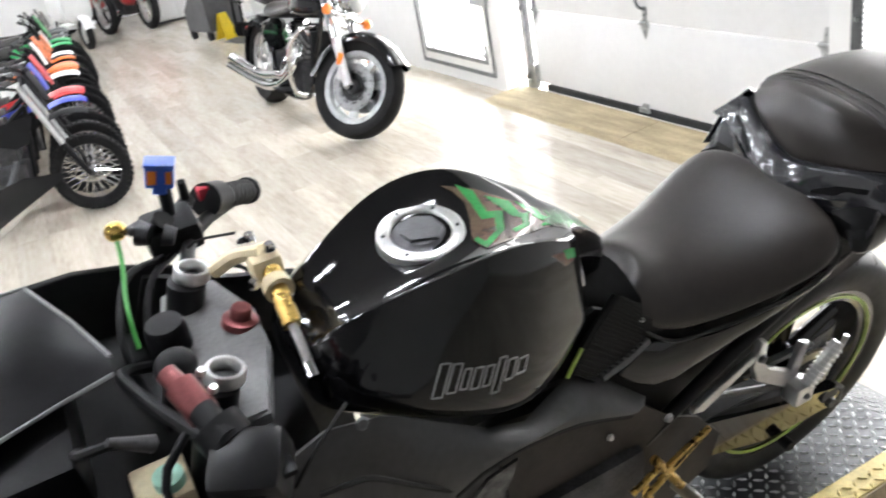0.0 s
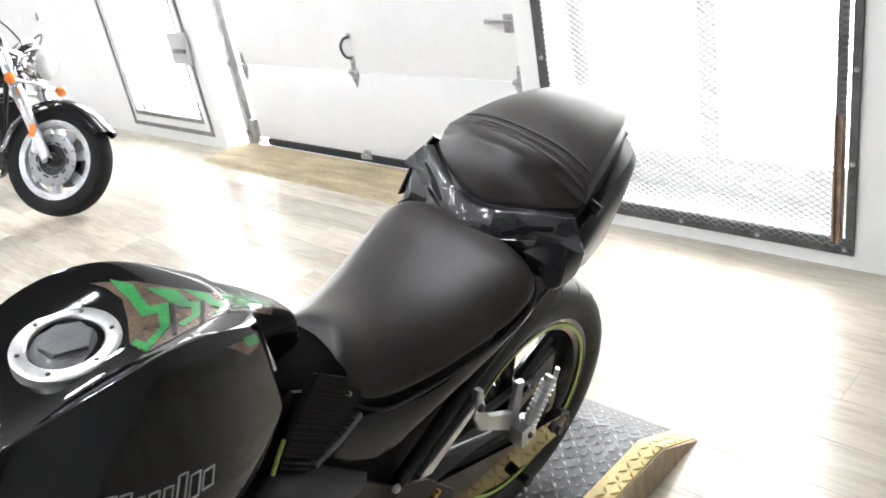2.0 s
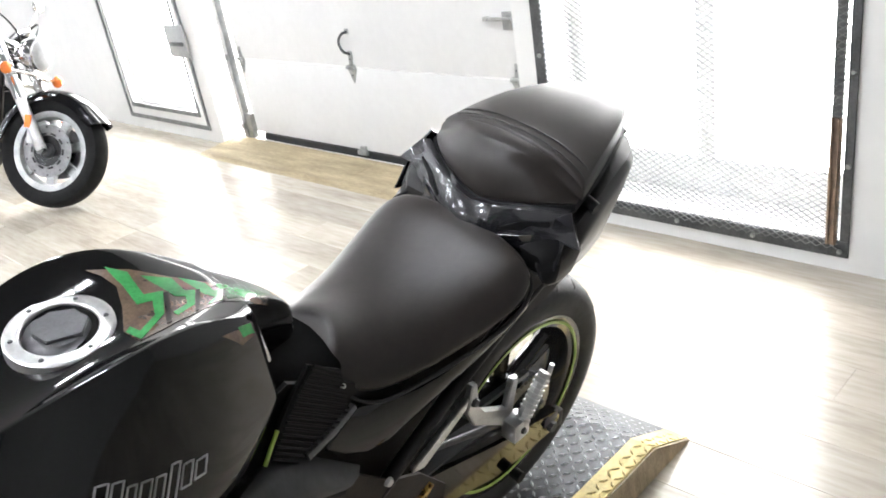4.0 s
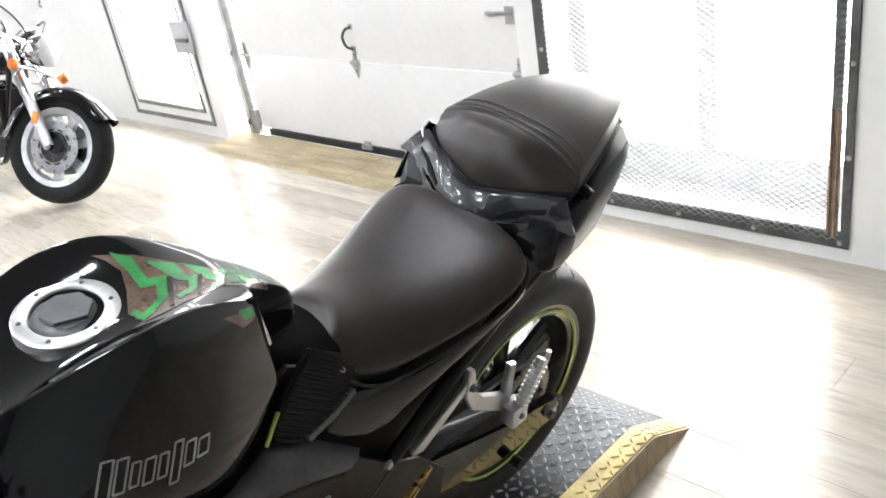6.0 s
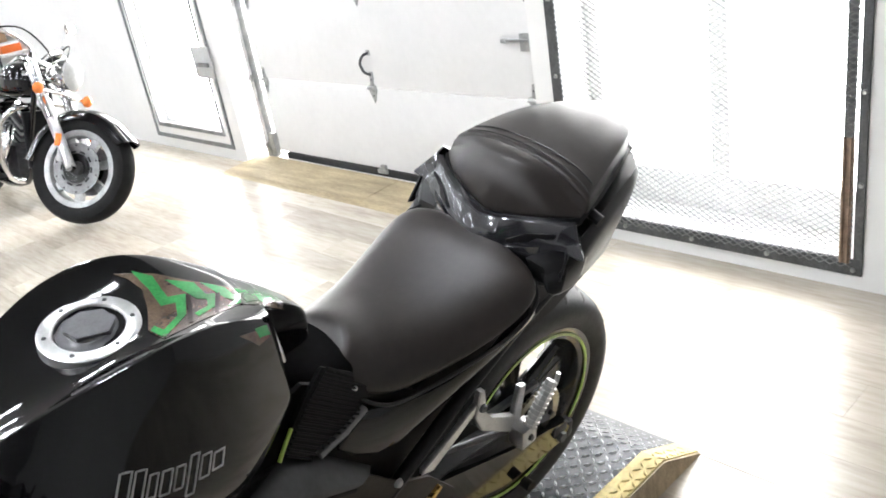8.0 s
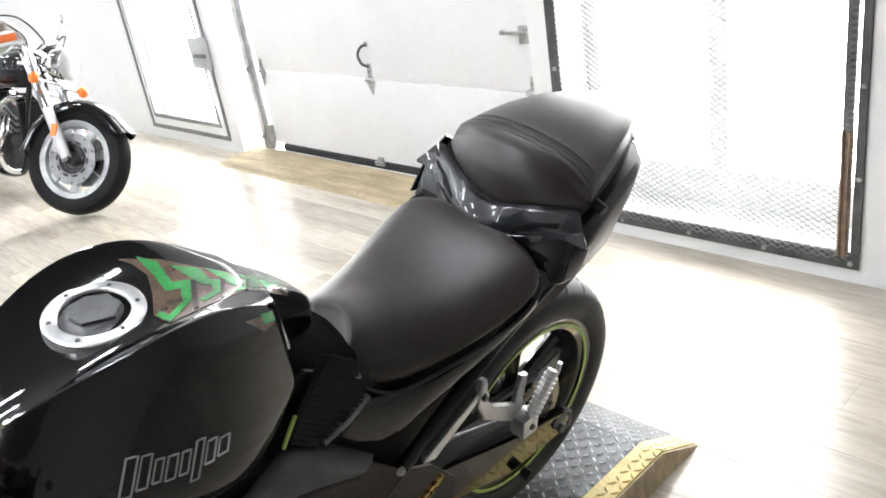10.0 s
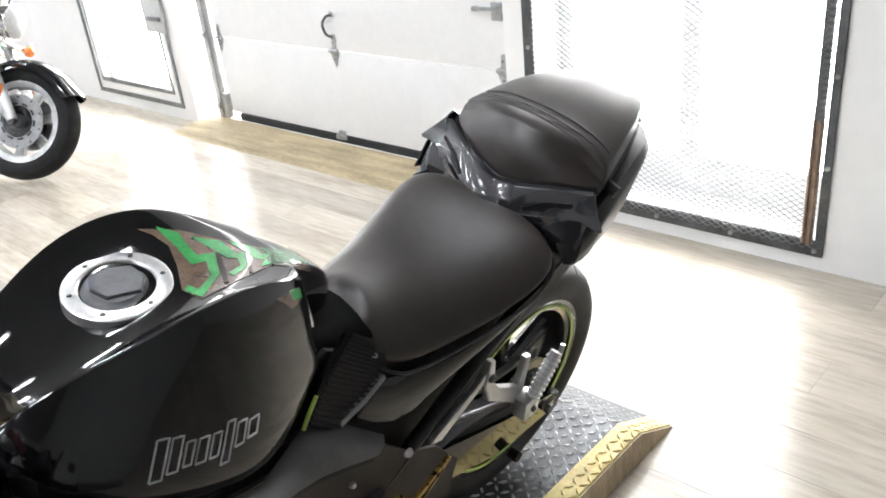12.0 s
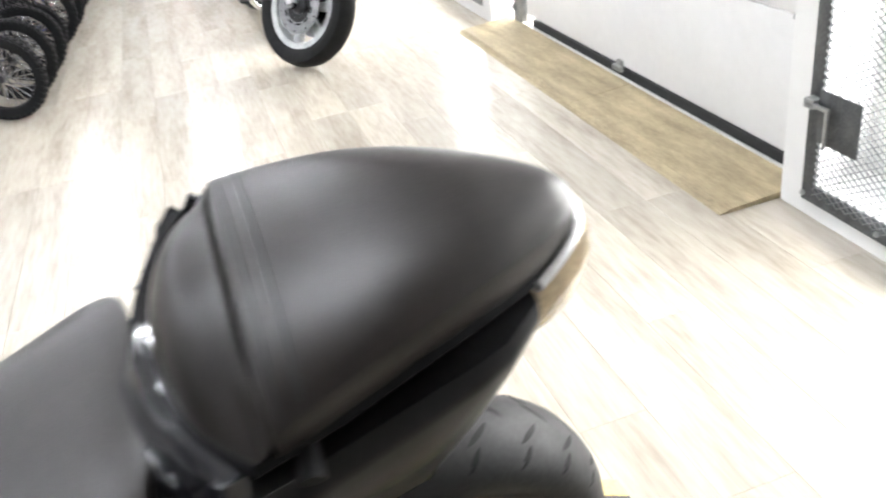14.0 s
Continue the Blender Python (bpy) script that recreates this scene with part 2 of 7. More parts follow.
def tube(points, radius, bm=None, sides=10, curve=0, cap=True):
    """A round tube along the points; radius may be one number or one for each end."""
    bm = bm or bmesh.new()
    ps = smooth_path(points, curve) if curve else [Vector(p) for p in points]
    r0, r1 = radius if isinstance(radius, (tuple, list)) else (radius, radius)
    rings, up = [], Vector((0.3, 0.2, 0.93))
    for i, p in enumerate(ps):
        d = (ps[min(i + 1, len(ps) - 1)] - ps[max(i - 1, 0)]).normalized()
        if abs(d.dot(up)) > 0.97:
            up = Vector((0.9, 0.3, 0.2))
        a = d.cross(up).normalized()
        b = d.cross(a)
        up = -b if b.dot(up) < 0 else b
        r = r0 + (r1 - r0) * i / max(1, len(ps) - 1)
        rings.append([bm.verts.new(p + r * (a * math.cos(2 * math.pi * k / sides) + b * math.sin(2 * math.pi * k / sides))) for k in range(sides)])
    for u, v in zip(rings, rings[1:]):
        for k in range(sides):
            bm.faces.new((u[k], u[(k + 1) % sides], v[(k + 1) % sides], v[k]))
    if cap:
        bm.faces.new(rings[0][::-1])
        bm.faces.new(rings[-1])
    return bm


def revolve(profile, bm=None, sides=40, m=None, closed=False):
    """Turn a profile of (radius, height along y) round the y axis."""
    bm = bm or bmesh.new()
    rings = []
    for k in range(sides):
        a = 2 * math.pi * k / sides
        rings.append([bm.verts.new((r * math.cos(a), h, r * math.sin(a))) for r, h in profile])
    n = len(profile)
    for k in range(sides):
        u, v = rings[k], rings[(k + 1) % sides]
        for i in range(n if closed else n - 1):
            j = (i + 1) % n
            try:
                bm.faces.new((u[i], u[j], v[j], v[i]))
            except ValueError:
                pass
    bmesh.ops.remove_doubles(bm, verts=[v for r in rings for v in r], dist=1e-6)
    if m:
        bmesh.ops.transform(bm, matrix=m, verts=[v for r in rings for v in r if v.is_valid])
    return bm


def loft(rings, bm=None, close=True, caps=True):
    """Skin over rings of equally many points."""
    bm = bm or bmesh.new()
    vs = [[bm.verts.new(p) for p in r] for r in rings]
    n = len(vs[0])
    for u, v in zip(vs, vs[1:]):
        for k in range(n if close else n - 1):
            bm.faces.new((u[k], u[(k + 1) % n], v[(k + 1) % n], v[k]))
    if caps and close:
        bm.faces.new(vs[0][::-1])
        bm.faces.new(vs[-1])
    return bm


def slab(outline, thick, axis="y", at=0.0, bevel=0.0, bm=None):
    """A plate of an outline of (a, b) pairs in the plane across an axis, between at and at + thick."""
    bm = bm or bmesh.new()
    put = {"y": lambda a, b, h: (a, h, b), "x": lambda a, b, h: (h, a, b), "z": lambda a, b, h: (a, b, h)}[axis]
    lo = [bm.verts.new(put(a, b, at)) for a, b in outline]
    hi = [bm.verts.new(put(a, b, at + thick)) for a, b in outline]
    n = len(lo)
    faces = [bm.faces.new(lo), bm.faces.new(hi[::-1])]
    for k in range(n):
        faces.append(bm.faces.new((lo[k], hi[k], hi[(k + 1) % n], lo[(k + 1) % n])))
    if bevel:
        es = [e for e in faces[1].edges] + [e for e in faces[0].edges]
        bmesh.ops.bevel(bm, geom=es, offset=bevel, segments=2, affect="EDGES")
    return bm


def ribbon(points, thick):
    """A shell: a grid of points given as rows, thickened along its normals."""
    bm = bmesh.new()
    vs = [[bm.verts.new(p) for p in r] for r in points]
    for u, v in zip(vs, vs[1:]):
        for k in range(len(u) - 1):
            bm.faces.new((u[k], u[k + 1], v[k + 1], v[k]))
    bmesh.ops.recalc_face_normals(bm, faces=bm.faces)
    bmesh.ops.solidify(bm, geom=bm.faces[:], thickness=thick)
    return bm


def ball(centre, radii, bm=None, seg=16):
    bm = bm or bmesh.new()
    g = bmesh.ops.create_uvsphere(bm, u_segments=seg, v_segments=seg // 2 + 2, radius=1.0)
    for v in g["verts"]:
        v.co = Vector(centre) + Vector((v.co.x * radii[0], v.co.y * radii[1], v.co.z * radii[2]))
    return bm


def rod(a, b, r, bm=None, sides=12):
    return tube([a, b], r, bm, sides)


def bolt(name, p, axis, r, h, parent, material):
    """A domed bolt head at p, standing out along an axis."""
    d = Vector(axis).normalized()
    bm = tube([Vector(p), Vector(p) + d * h * 0.6, Vector(p) + d * h], (r, r * 0.72), sides=8)
    return part(name, bm, material, parent)


def skin(ob, origin, way):
    """Where a ray in the object's own space meets its finished skin, and the normal there."""
    bpy.context.view_layer.update()
    ev = ob.evaluated_get(bpy.context.evaluated_depsgraph_get())
    hit, p, n, _ = ev.ray_cast(Vector(origin), Vector(way).normalized())
    return (p, n) if hit else (None, None)


# ---- the room ----
X_WALL, X_IN, X_GATE, HIGH = 2.912, 2.912, 3.06, 3.6   # wall face, plane of the frames bolted on it, garage door
Y_NORTH, Y_SOUTH, X_WEST = 15.6, -4.0, -6.0
GATE_Y0, GATE_Y1, GATE_H = 2.485, 5.075, 2.20         # recess of the sectional door
MESH_Y0, MESH_Y1, MESH_H = 1.128, 2.330, 2.17         # glazed opening behind the mesh grille
DOOR_Y0, DOOR_Y1, DOOR_H = 5.29, 6.24, 2.06         # glazed side door
T = 0.25

floor = part("floor", boxes(((X_WEST, Y_SOUTH, -0.12), (3.6, Y_NORTH, -0.010))), M_JOINT)
tagged(floor, "oak-look laminate plank floor with a glossy finish", "floor", kind="structure")

wall_east = part("wall_east", boxes(
    ((X_WALL, Y_SOUTH, 0), (X_WALL + T, MESH_Y0, HIGH)),
    ((X_WALL, MESH_Y0, 0), (X_WALL + T, MESH_Y1, 0.115)),
    ((X_WALL, MESH_Y0, MESH_H), (X_WALL + T, MESH_Y1, HIGH)),
    ((X_WALL, MESH_Y1, 0), (X_WALL + T, GATE_Y0, HIGH)),
    ((X_WALL, GATE_Y0, GATE_H), (X_WALL + T, GATE_Y1, HIGH)),
    ((X_WALL, GATE_Y1, 0), (X_WALL + T, DOOR_Y0, HIGH)),
    ((X_WALL, DOOR_Y0, 0), (X_WALL + T, DOOR_Y1, 0.175)),
    ((X_WALL, DOOR_Y0, DOOR_H), (X_WALL + T, DOOR_Y1, HIGH)),
    ((X_WALL, DOOR_Y1, 0), (X_WALL + T, Y_NORTH, HIGH))), M_WALL, smooth=False)
tagged(wall_east, "white painted wall with a recessed garage door", "wall", kind="structure")
# west and south are added out of view, greyer to dim bounce and reflections
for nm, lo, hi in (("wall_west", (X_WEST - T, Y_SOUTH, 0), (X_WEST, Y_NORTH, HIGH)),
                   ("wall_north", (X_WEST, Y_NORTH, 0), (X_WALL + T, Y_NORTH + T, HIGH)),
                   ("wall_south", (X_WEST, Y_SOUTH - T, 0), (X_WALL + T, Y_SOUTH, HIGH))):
    tagged(part(nm, boxes((lo, hi)), M_WALL if nm == "wall_north" else M_WALL2, smooth=False), "plain white painted wall" if nm == "wall_north" else "plain grey wall out of view, toned for reflections", "wall", kind="structure")
# added ceiling, out of view and greyed to hold reflections on black paint down
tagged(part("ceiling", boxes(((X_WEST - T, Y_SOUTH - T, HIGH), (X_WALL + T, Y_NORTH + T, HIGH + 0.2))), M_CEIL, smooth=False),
       "plain grey ceiling out of view, toned for dark reflections", "ceiling", kind="structure")

# bright yard outside, seen only through the two glazed doors
tagged(part("backdrop", boxes(((4.7, -2.0, -0.5), (4.72, 13.5, 4.0))), M_OUT, smooth=False), "bright overcast yard outside the doors", "backdrop", kind="structure")


def ceiling_light(m):
    lamp = thing("ceiling_light", m, "small white twin ceiling light with glowing diffusers", "ceiling light", "ceiling lights")
    part("housing", boxes(((-0.34, -0.10, -0.05), (0.34, 0.10, 0), 0.006)), M_WHITE, lamp)
    for x in (-0.17, 0.17):
        part("diffuser", boxes(((x - 0.13, -0.075, -0.062), (x + 0.13, 0.075, -0.048), 0.004)), M_LAMP, lamp)
    return lamp


first_light = None
for ix in range(4):
    for iy in range(7 if ix < 1 else 6):
        spot = pose(-4.4 + 1.85 * ix, 13.5 - 2.4 * iy, HIGH)
        first_light = copy_thing(first_light, spot) if first_light else ceiling_light(spot)


# sectional garage door in its recess
def garage_door():
    g = thing("garage_door", pose(0, 0, 0), "closed white sectional steel garage door with latch", "garage door")
    y0, y1, sh, zb = 2.54, 4.90, 0.530, 0.013
    xf = X_GATE - 0.007
    for k in range(4):
        z0 = zb + k * sh
        panel = part("panel", boxes(((X_GATE, y0, z0 + (0.047 if k == 0 else 0.002)), (X_GATE + 0.045, y1, z0 + sh - 0.004), 0.004)), M_DOORW, g)
        zj = z0 + sh
        for yy in (y0 + 0.075, 3.775, y1 - 0.045):
            waist = [(yy - 0.014, zj + 0.014), (yy - 0.030, zj + 0.012), (yy - 0.034, zj - 0.012), (yy, zj - 0.088), (yy + 0.034, zj - 0.012), (yy + 0.030, zj + 0.012), (yy + 0.014, zj + 0.014), (yy + 0.006, zj + 0.075), (yy - 0.012, zj + 0.078)]
            hinge = part("hinge", slab(waist, 0.006, "x", xf), M_GALV, panel, "flared galvanised hinge")
            part("hinge_pin", tube([(xf - 0.006, yy - 0.030, zj), (xf - 0.006, yy + 0.030, zj)], 0.011, sides=10), M_GALV, panel)
            for dz in (-0.045, 0.045):
                bolt("hinge_bolt", (xf, yy - 0.002, zj + dz), (-1, 0, 0), 0.005, 0.004, panel, M_STEEL)
    part("bottom_seal", boxes(((X_GATE - 0.012, y0, 0.006), (X_GATE + 0.05, y1 - 0.10, 0.058), 0.008)), M_SEAL, g, "black rubber bottom seal")
    part("sill_strip", boxes(((X_GATE - 0.046, y0, 0.0), (X_GATE - 0.014, y1, 0.020), 0.003)), M_WHITE, g, "pale scuffed sill strip")
    part("bottom_bracket", boxes(((X_GATE - 0.030, 3.765, 0.040), (X_GATE - 0.012, 3.845, 0.066), 0.004), ((X_GATE - 0.02, 3.785, 0.06), (X_GATE - 0.002, 3.825, 0.088), 0.003)), M_GALV, g, "small steel bracket")
    part("handle", tube([(X_GATE - 0.004, 3.762, 0.735), (X_GATE - 0.035, 3.772, 0.728), (X_GATE - 0.048, 3.790, 0.690), (X_GATE - 0.040, 3.780, 0.640), (X_GATE - 0.006, 3.770, 0.615)], 0.0075, curve=5), M_STEEL, g, "grey pull handle")
    part("handle_plate", boxes(((X_GATE - 0.006, 3.748, 0.722), (X_GATE, 3.778, 0.752), 0.003), ((X_GATE - 0.006, 3.754, 0.585), (X_GATE, 3.786, 0.632), 0.003)), M_GALV, g)
    part("side_latch", boxes(((X_GATE - 0.025, 2.60, 0.812), (X_GATE - 0.008, 2.745, 0.826), 0.003), ((X_GATE - 0.018, 2.600, 0.770), (X_GATE - 0.002, 2.655, 0.850), 0.003), ((X_GATE - 0.030, 2.735, 0.809), (X_GATE - 0.006, 2.760, 0.829), 0.004)), M_GALV, g, "sliding side latch")
    return g


garage_door()


def door_track(y, side):
    t = thing("door_track", pose(0, 0, 0), "grey steel vertical garage door track on the jamb", "door track", "door tracks")
    part("rail", boxes(((X_GATE - 0.055, y - 0.022, 0.02), (X_GATE - 0.05, y + 0.022, GATE_H)), ((X_GATE - 0.055, y - 0.024, 0.02), (X_GATE - 0.012, y - 0.020, GATE_H)), ((X_GATE - 0.055, y + 0.020, 0.02), (X_GATE - 0.012, y + 0.024, GATE_H))), M_GALV, t)
    part("corner_bracket", boxes(((X_GATE - 0.05, y - 0.045 * side - 0.03, 0.03), (X_GATE - 0.012, y - 0.045 * side + 0.03, 0.19), 0.004)), M_GALV, t, "galvanised bottom corner bracket")
    for z in (0.11, 0.56, 1.09, 1.62):
        part("roller", tube([(X_GATE - 0.05, y - 0.012, z), (X_GATE - 0.05, y + 0.012, z)], 0.024, sides=14), M_GALV, t)
    return t


door_track(4.935, 1)
door_track(2.515, -1)

# low plywood threshold ramp in front of the garage door
ramp = thing("threshold_ramp", pose(0, 0, 0), "worn plywood threshold ramp before the garage door", "ramp")
for ya, yb in ((2.488, 3.640), (3.644, 5.050)):
    part("plywood_sheet", loft([[(2.700, y, 0.001), (3.012, y, 0.001), (3.012, y, 0.030), (2.722, y, 0.014), (2.703, y, 0.006)] for y in (ya, yb)]), M_RAMP, ramp, smooth=False)
part("front_strip", loft([[(2.684, y, 0.001), (2.700, y, 0.001), (2.700, y, 0.007), (2.688, y, 0.003)] for y in (2.490, 5.046)]), M_RAMP, ramp, "worn wooden nosing strip", smooth=False)

# steel mesh security grille over the glazed door
def mesh_grille(y0, y1, z0, z1, name, label):
    g = thing(name, pose(0, 0, 0), label, "security grille")
    x0, x1 = X_IN - 0.012, X_IN - 0.002
    part("frame", boxes(((x0, y0, z0), (x1, y1, z0 + 0.062), 0.002), ((x0, y0, z1 - 0.07), (x1, y1, z1), 0.002), ((x0, y0, z0 + 0.062), (x1, y0 + 0.030, z1 - 0.07), 0.002), ((x0, y1 - 0.052, z0 + 0.062), (x1, y1, z1 - 0.07), 0.002)), M_STEEL, g)
    for k in range(5):
        for z in (z0 + 0.022, z1 - 0.02):
            bolt("bolt", (x0, y0 + 0.028 + k * 0.309, z), (-1, 0, 0), 0.010, 0.008, g, M_GALV)
    for k in range(1, 7):
        for y in (y0 + 0.014, y1 - 0.026):
            bolt("bolt", (x0, y, z0 + 0.022 + 0.315 * k), (-1, 0, 0), 0.010, 0.008, g, M_GALV)
    # hinge post beside a narrow slot, rusty at its foot
    part("hinge_post", boxes(((x0 - 0.004, y0 + 0.042, z0 + 0.50), (x1, y0 + 0.074, z1 - 0.07), 0.002)), M_STEEL, g, "dark steel hinge post")
    part("hinge_channel", boxes(((x0 - 0.006, y0 + 0.040, z0 + 0.045), (x1, y0 + 0.076, z0 + 0.50), 0.003), ((x0 - 0.016, y0 + 0.044, z0 + 0.05), (x0 - 0.006, y0 + 0.049, z0 + 0.50)), ((x0 - 0.016, y0 + 0.064, z0 + 0.05), (x0 - 0.006, y0 + 0.069, z0 + 0.50))), M_RUST, g, "rusty brown steel hinge channel")
    # expanded mesh: flat zigzag strands that meet in diamonds, wider where they join
    verts, faces = [], []
    w, h, s, d = 0.036, 0.0110, 0.0011, 0.0030
    xa = x0 - 0.005
    za = z0 + 0.030
    cols, rows = int((y1 - y0 - 0.074) / w), int((z1 - z0 - 0.10) / h)
    for r in range(rows):
        zb = za + r * h
        base = len(verts)
        for k in range(cols * 2 + 1):
            y = y0 + 0.034 + k * w / 2
            z = zb + (h if (k + r) % 2 else 0.0)
            for a, b in ((0, -s), (0, s), (d, s + 0.0012), (d, -s + 0.0012)):
                verts.append((xa + a, y, z + b))
        for k in range(cols * 2):
            p, q = base + 4 * k, base + 4 * k + 4
            for i in range(4):
                j = (i + 1) % 4
                faces.append((p + i, p + j, q + j, q + i))
    me = bpy.data.meshes.new("mesh")
    me.from_pydata(verts, [], faces)
    me.materials.append(M_MESH)
    mo = new("mesh", me)
    mo.parent = g
    tagged(mo, "expanded diamond steel mesh", kind="stuff")
    return g


grille = mesh_grille(1.106, 2.378, 0.056, 2.16, "security_grille", "dark steel framed security grille with expanded mesh")
part("latch_plate", boxes(((X_IN - 0.024, 2.16, 0.272), (X_IN - 0.0185, 2.325, 0.436), 0.002)), M_STEEL, grille, "dark latch guard plate")
part("latch_lever", boxes(((X_IN - 0.045, 2.325, 0.375), (X_IN - 0.013, 2.365, 0.405), 0.004), ((X_IN - 0.045, 2.265, 0.383), (X_IN - 0.033, 2.365, 0.395), 0.003), ((X_IN - 0.045, 2.265, 0.27), (X_IN - 0.035, 2.277, 0.39), 0.003)), M_GALV, grille, "galvanised slide latch")


def glazed_door(name, y0, y1, z0, z1, x, label, mullion=True):
    d = thing(name, pose(0, 0, 0), label, "door", kind="structure")
    f = 0.06
    part("door_frame", boxes(((x, y0, z0), (x + 0.05, y1, z0 + 0.16), 0.003), ((x, y0, z1 - f), (x + 0.05, y1, z1), 0.003), ((x, y0, z0 + 0.16), (x + 0.05, y0 + f, z1 - f), 0.003), ((x, y1 - f, z0 + 0.16), (x + 0.05, y1, z1 - f), 0.003)), M_WHITE, d)
    if mullion:
        part("mullion", boxes(((x, (y0 + y1) / 2 - 0.04, z0 + 0.16), (x + 0.05, (y0 + y1) / 2 + 0.04, z1 - f), 0.003)), M_WHITE, d)
    return d


glazed_door("door_1", MESH_Y0, MESH_Y1, 0.115, MESH_H, X_WALL + 0.19, "pale grey glazed double door with daylight behind")

# side door with a double steel frame
side = thing("door_2", pose(0, 0, 0), "white framed glazed side door with thin steel frames", "door", kind="structure")
y0, y1, z0, z1 = 5.205, 6.335, 0.080, 2.14
xf = X_IN - 0.010
part("outer_frame", boxes(((xf, y0, z0), (X_IN - 0.002, y1, z0 + 0.028)), ((xf, y0, z1 - 0.028), (X_IN - 0.002, y1, z1)), ((xf, y0, z0 + 0.028), (X_IN - 0.002, y0 + 0.026, z1 - 0.028)), ((xf, y1 - 0.026, z0 + 0.028), (X_IN - 0.002, y1, z1 - 0.028))), M_MESH, side)
part("inner_frame", boxes(((xf, y0 + 0.085, z0 + 0.085), (X_IN - 0.002, y1 - 0.075, z0 + 0.115)), ((xf, y0 + 0.085, z0 + 0.115), (X_IN - 0.002, y0 + 0.107, z1 - 0.08)), ((xf, y1 - 0.095, z0 + 0.115), (X_IN - 0.002, y1 - 0.075, z1 - 0.08))), M_MESH, side)
part("lock_plate", boxes(((X_IN - 0.03, 5.175, 0.575), (X_IN - 0.012, 5.410, 0.785), 0.004)), M_LGREY, side, "pale grey lock guard plate")
part("lock_bar", boxes(((X_IN - 0.05, 5.20, 0.655), (X_IN - 0.031, 5.34, 0.680), 0.004)), M_MESH, side)
part("leaf", boxes(((X_IN + 0.06, y0 + 0.09, z0 + 0.10), (X_IN + 0.10, y1 - 0.095, z0 + 0.13), 0.003), ((X_IN + 0.06, y0 + 0.085, z0 + 0.13), (X_IN + 0.10, y0 + 0.12, z1 - 0.12), 0.003), ((X_IN + 0.06, y1 - 0.13, z0 + 0.13), (X_IN + 0.10, y1 - 0.095, z1 - 0.12), 0.003)), M_WHITE, side, "white door leaf frame")


# ---- low display platform of tread plate ----
PZ = 0.083
PX0, PX1, PXE = -0.75, 1.672, 1.838          # start, end of the level top, foot of the end slope
PY0, PY1, PYE = 1.192, 1.580, 1.117          # inner line of the yellow edge, far side, near foot
platform = thing("display_platform", pose(0, 0, 0), "low tread-plate motorcycle platform with yellow edges and a wooden skirt", "platform")
near, far = 1.127, PY1 + 0.05


def top_z(x):
    return PZ if x <= PX1 else PZ * max(0.02, (PXE - x) / (PXE - PX1))


bm = loft([[(PX0, PY0, 0.003), (PX0, PY1, 0.003), (PX0, PY1, PZ), (PX0, PY0, PZ)], [(PX1, PY0, 0.003), (PX1, PY1, 0.003), (PX1, PY1, PZ), (PX1, PY0, PZ)],
           [(PXE, PY0, 0.001), (PXE, PY1, 0.001), (PXE, PY1, 0.004), (PXE, PY0, 0.004)]])
part("deck", bm, M_PLATE, platform, "grey steel tread-plate deck", smooth=False)
for a, b in ((near, PY0 - 0.001), (PY1 + 0.001, far)):
    bm = loft([[(PX0, a, 0.003), (PX0, b, 0.003), (PX0, b, PZ + 0.002), (PX0, a, PZ + 0.002)], [(PX1, a, 0.003), (PX1, b, 0.003), (PX1, b, PZ + 0.002), (PX1, a, PZ + 0.002)],
               [(PXE, a, 0.001), (PXE, b, 0.001), (PXE, b, 0.005), (PXE, a, 0.005)]])
    part("yellow_edge", bm, M_YELLOW, platform, "yellow painted tread-plate edge", smooth=False)
bm = loft([[(PX0, PYE, 0.0), (PX0, near - 0.002, 0.0), (PX0, near - 0.002, PZ - 0.002), (PX0, PYE + 0.004, PZ - 0.002)],
           [(PX1, PYE, 0.0), (PX1, near - 0.002, 0.0), (PX1, near - 0.002, PZ - 0.002), (PX1, PYE + 0.004, PZ - 0.002)],
           [(PXE, PYE, 0.0), (PXE, near - 0.002, 0.0), (PXE, near - 0.002, 0.002), (PXE, PYE + 0.004, 0.002)]])
part("skirt", bm, M_PLY, platform, "brown wooden side skirt", smooth=False)


def lugs(y0, y1, lift, material, name):
    """Raised lozenge bars in the crossed pattern of tread plate."""
    verts, faces = [], []
    pitch, ln, wd, hh = 0.0255, 0.0128, 0.0044, 0.0040
    i = 0
    x = 0.25
    while x < PXE - 0.012:
        j = 0
        y = y0 + 0.008
        while y < y1 - 0.006:
            a = radians(45 if (i + j) % 2 else -45) + radians(4)
            c, s = math.cos(a), math.sin(a)
            z = top_z(x) + lift
            dz = 0 if x < PX1 else -PZ / (PXE - PX1)
            b = len(verts)
            for u, v, w in ((-ln, 0, 0), (0, -wd, 0), (ln, 0, 0), (0, wd, 0), (-ln * 0.55, 0, hh), (0, -wd * 0.4, hh), (ln * 0.55, 0, hh), (0, wd * 0.4, hh)):
                px = u * c - v * s
                verts.append((x + px, y + u * s + v * c, z + w + px * dz))
            faces += [(b, b + 1, b + 5, b + 4), (b + 1, b + 2, b + 6, b + 5), (b + 2, b + 3, b + 7, b + 6), (b + 3, b, b + 4, b + 7), (b + 4, b + 5, b + 6, b + 7)]
            y += pitch
            j += 1
        x += pitch
        i += 1
    me = bpy.data.meshes.new(name)
    me.from_pydata(verts, [], faces)
    me.materials.append(material)
    o = new(name, me)
    o.parent = platform
    return tagged(o, kind="stuff")


lugs(PY0, PY1, 0.0, M_LUG, "tread_relief")
lugs(near, PY0, 0.002, M_YELLOW, "yellow_relief")

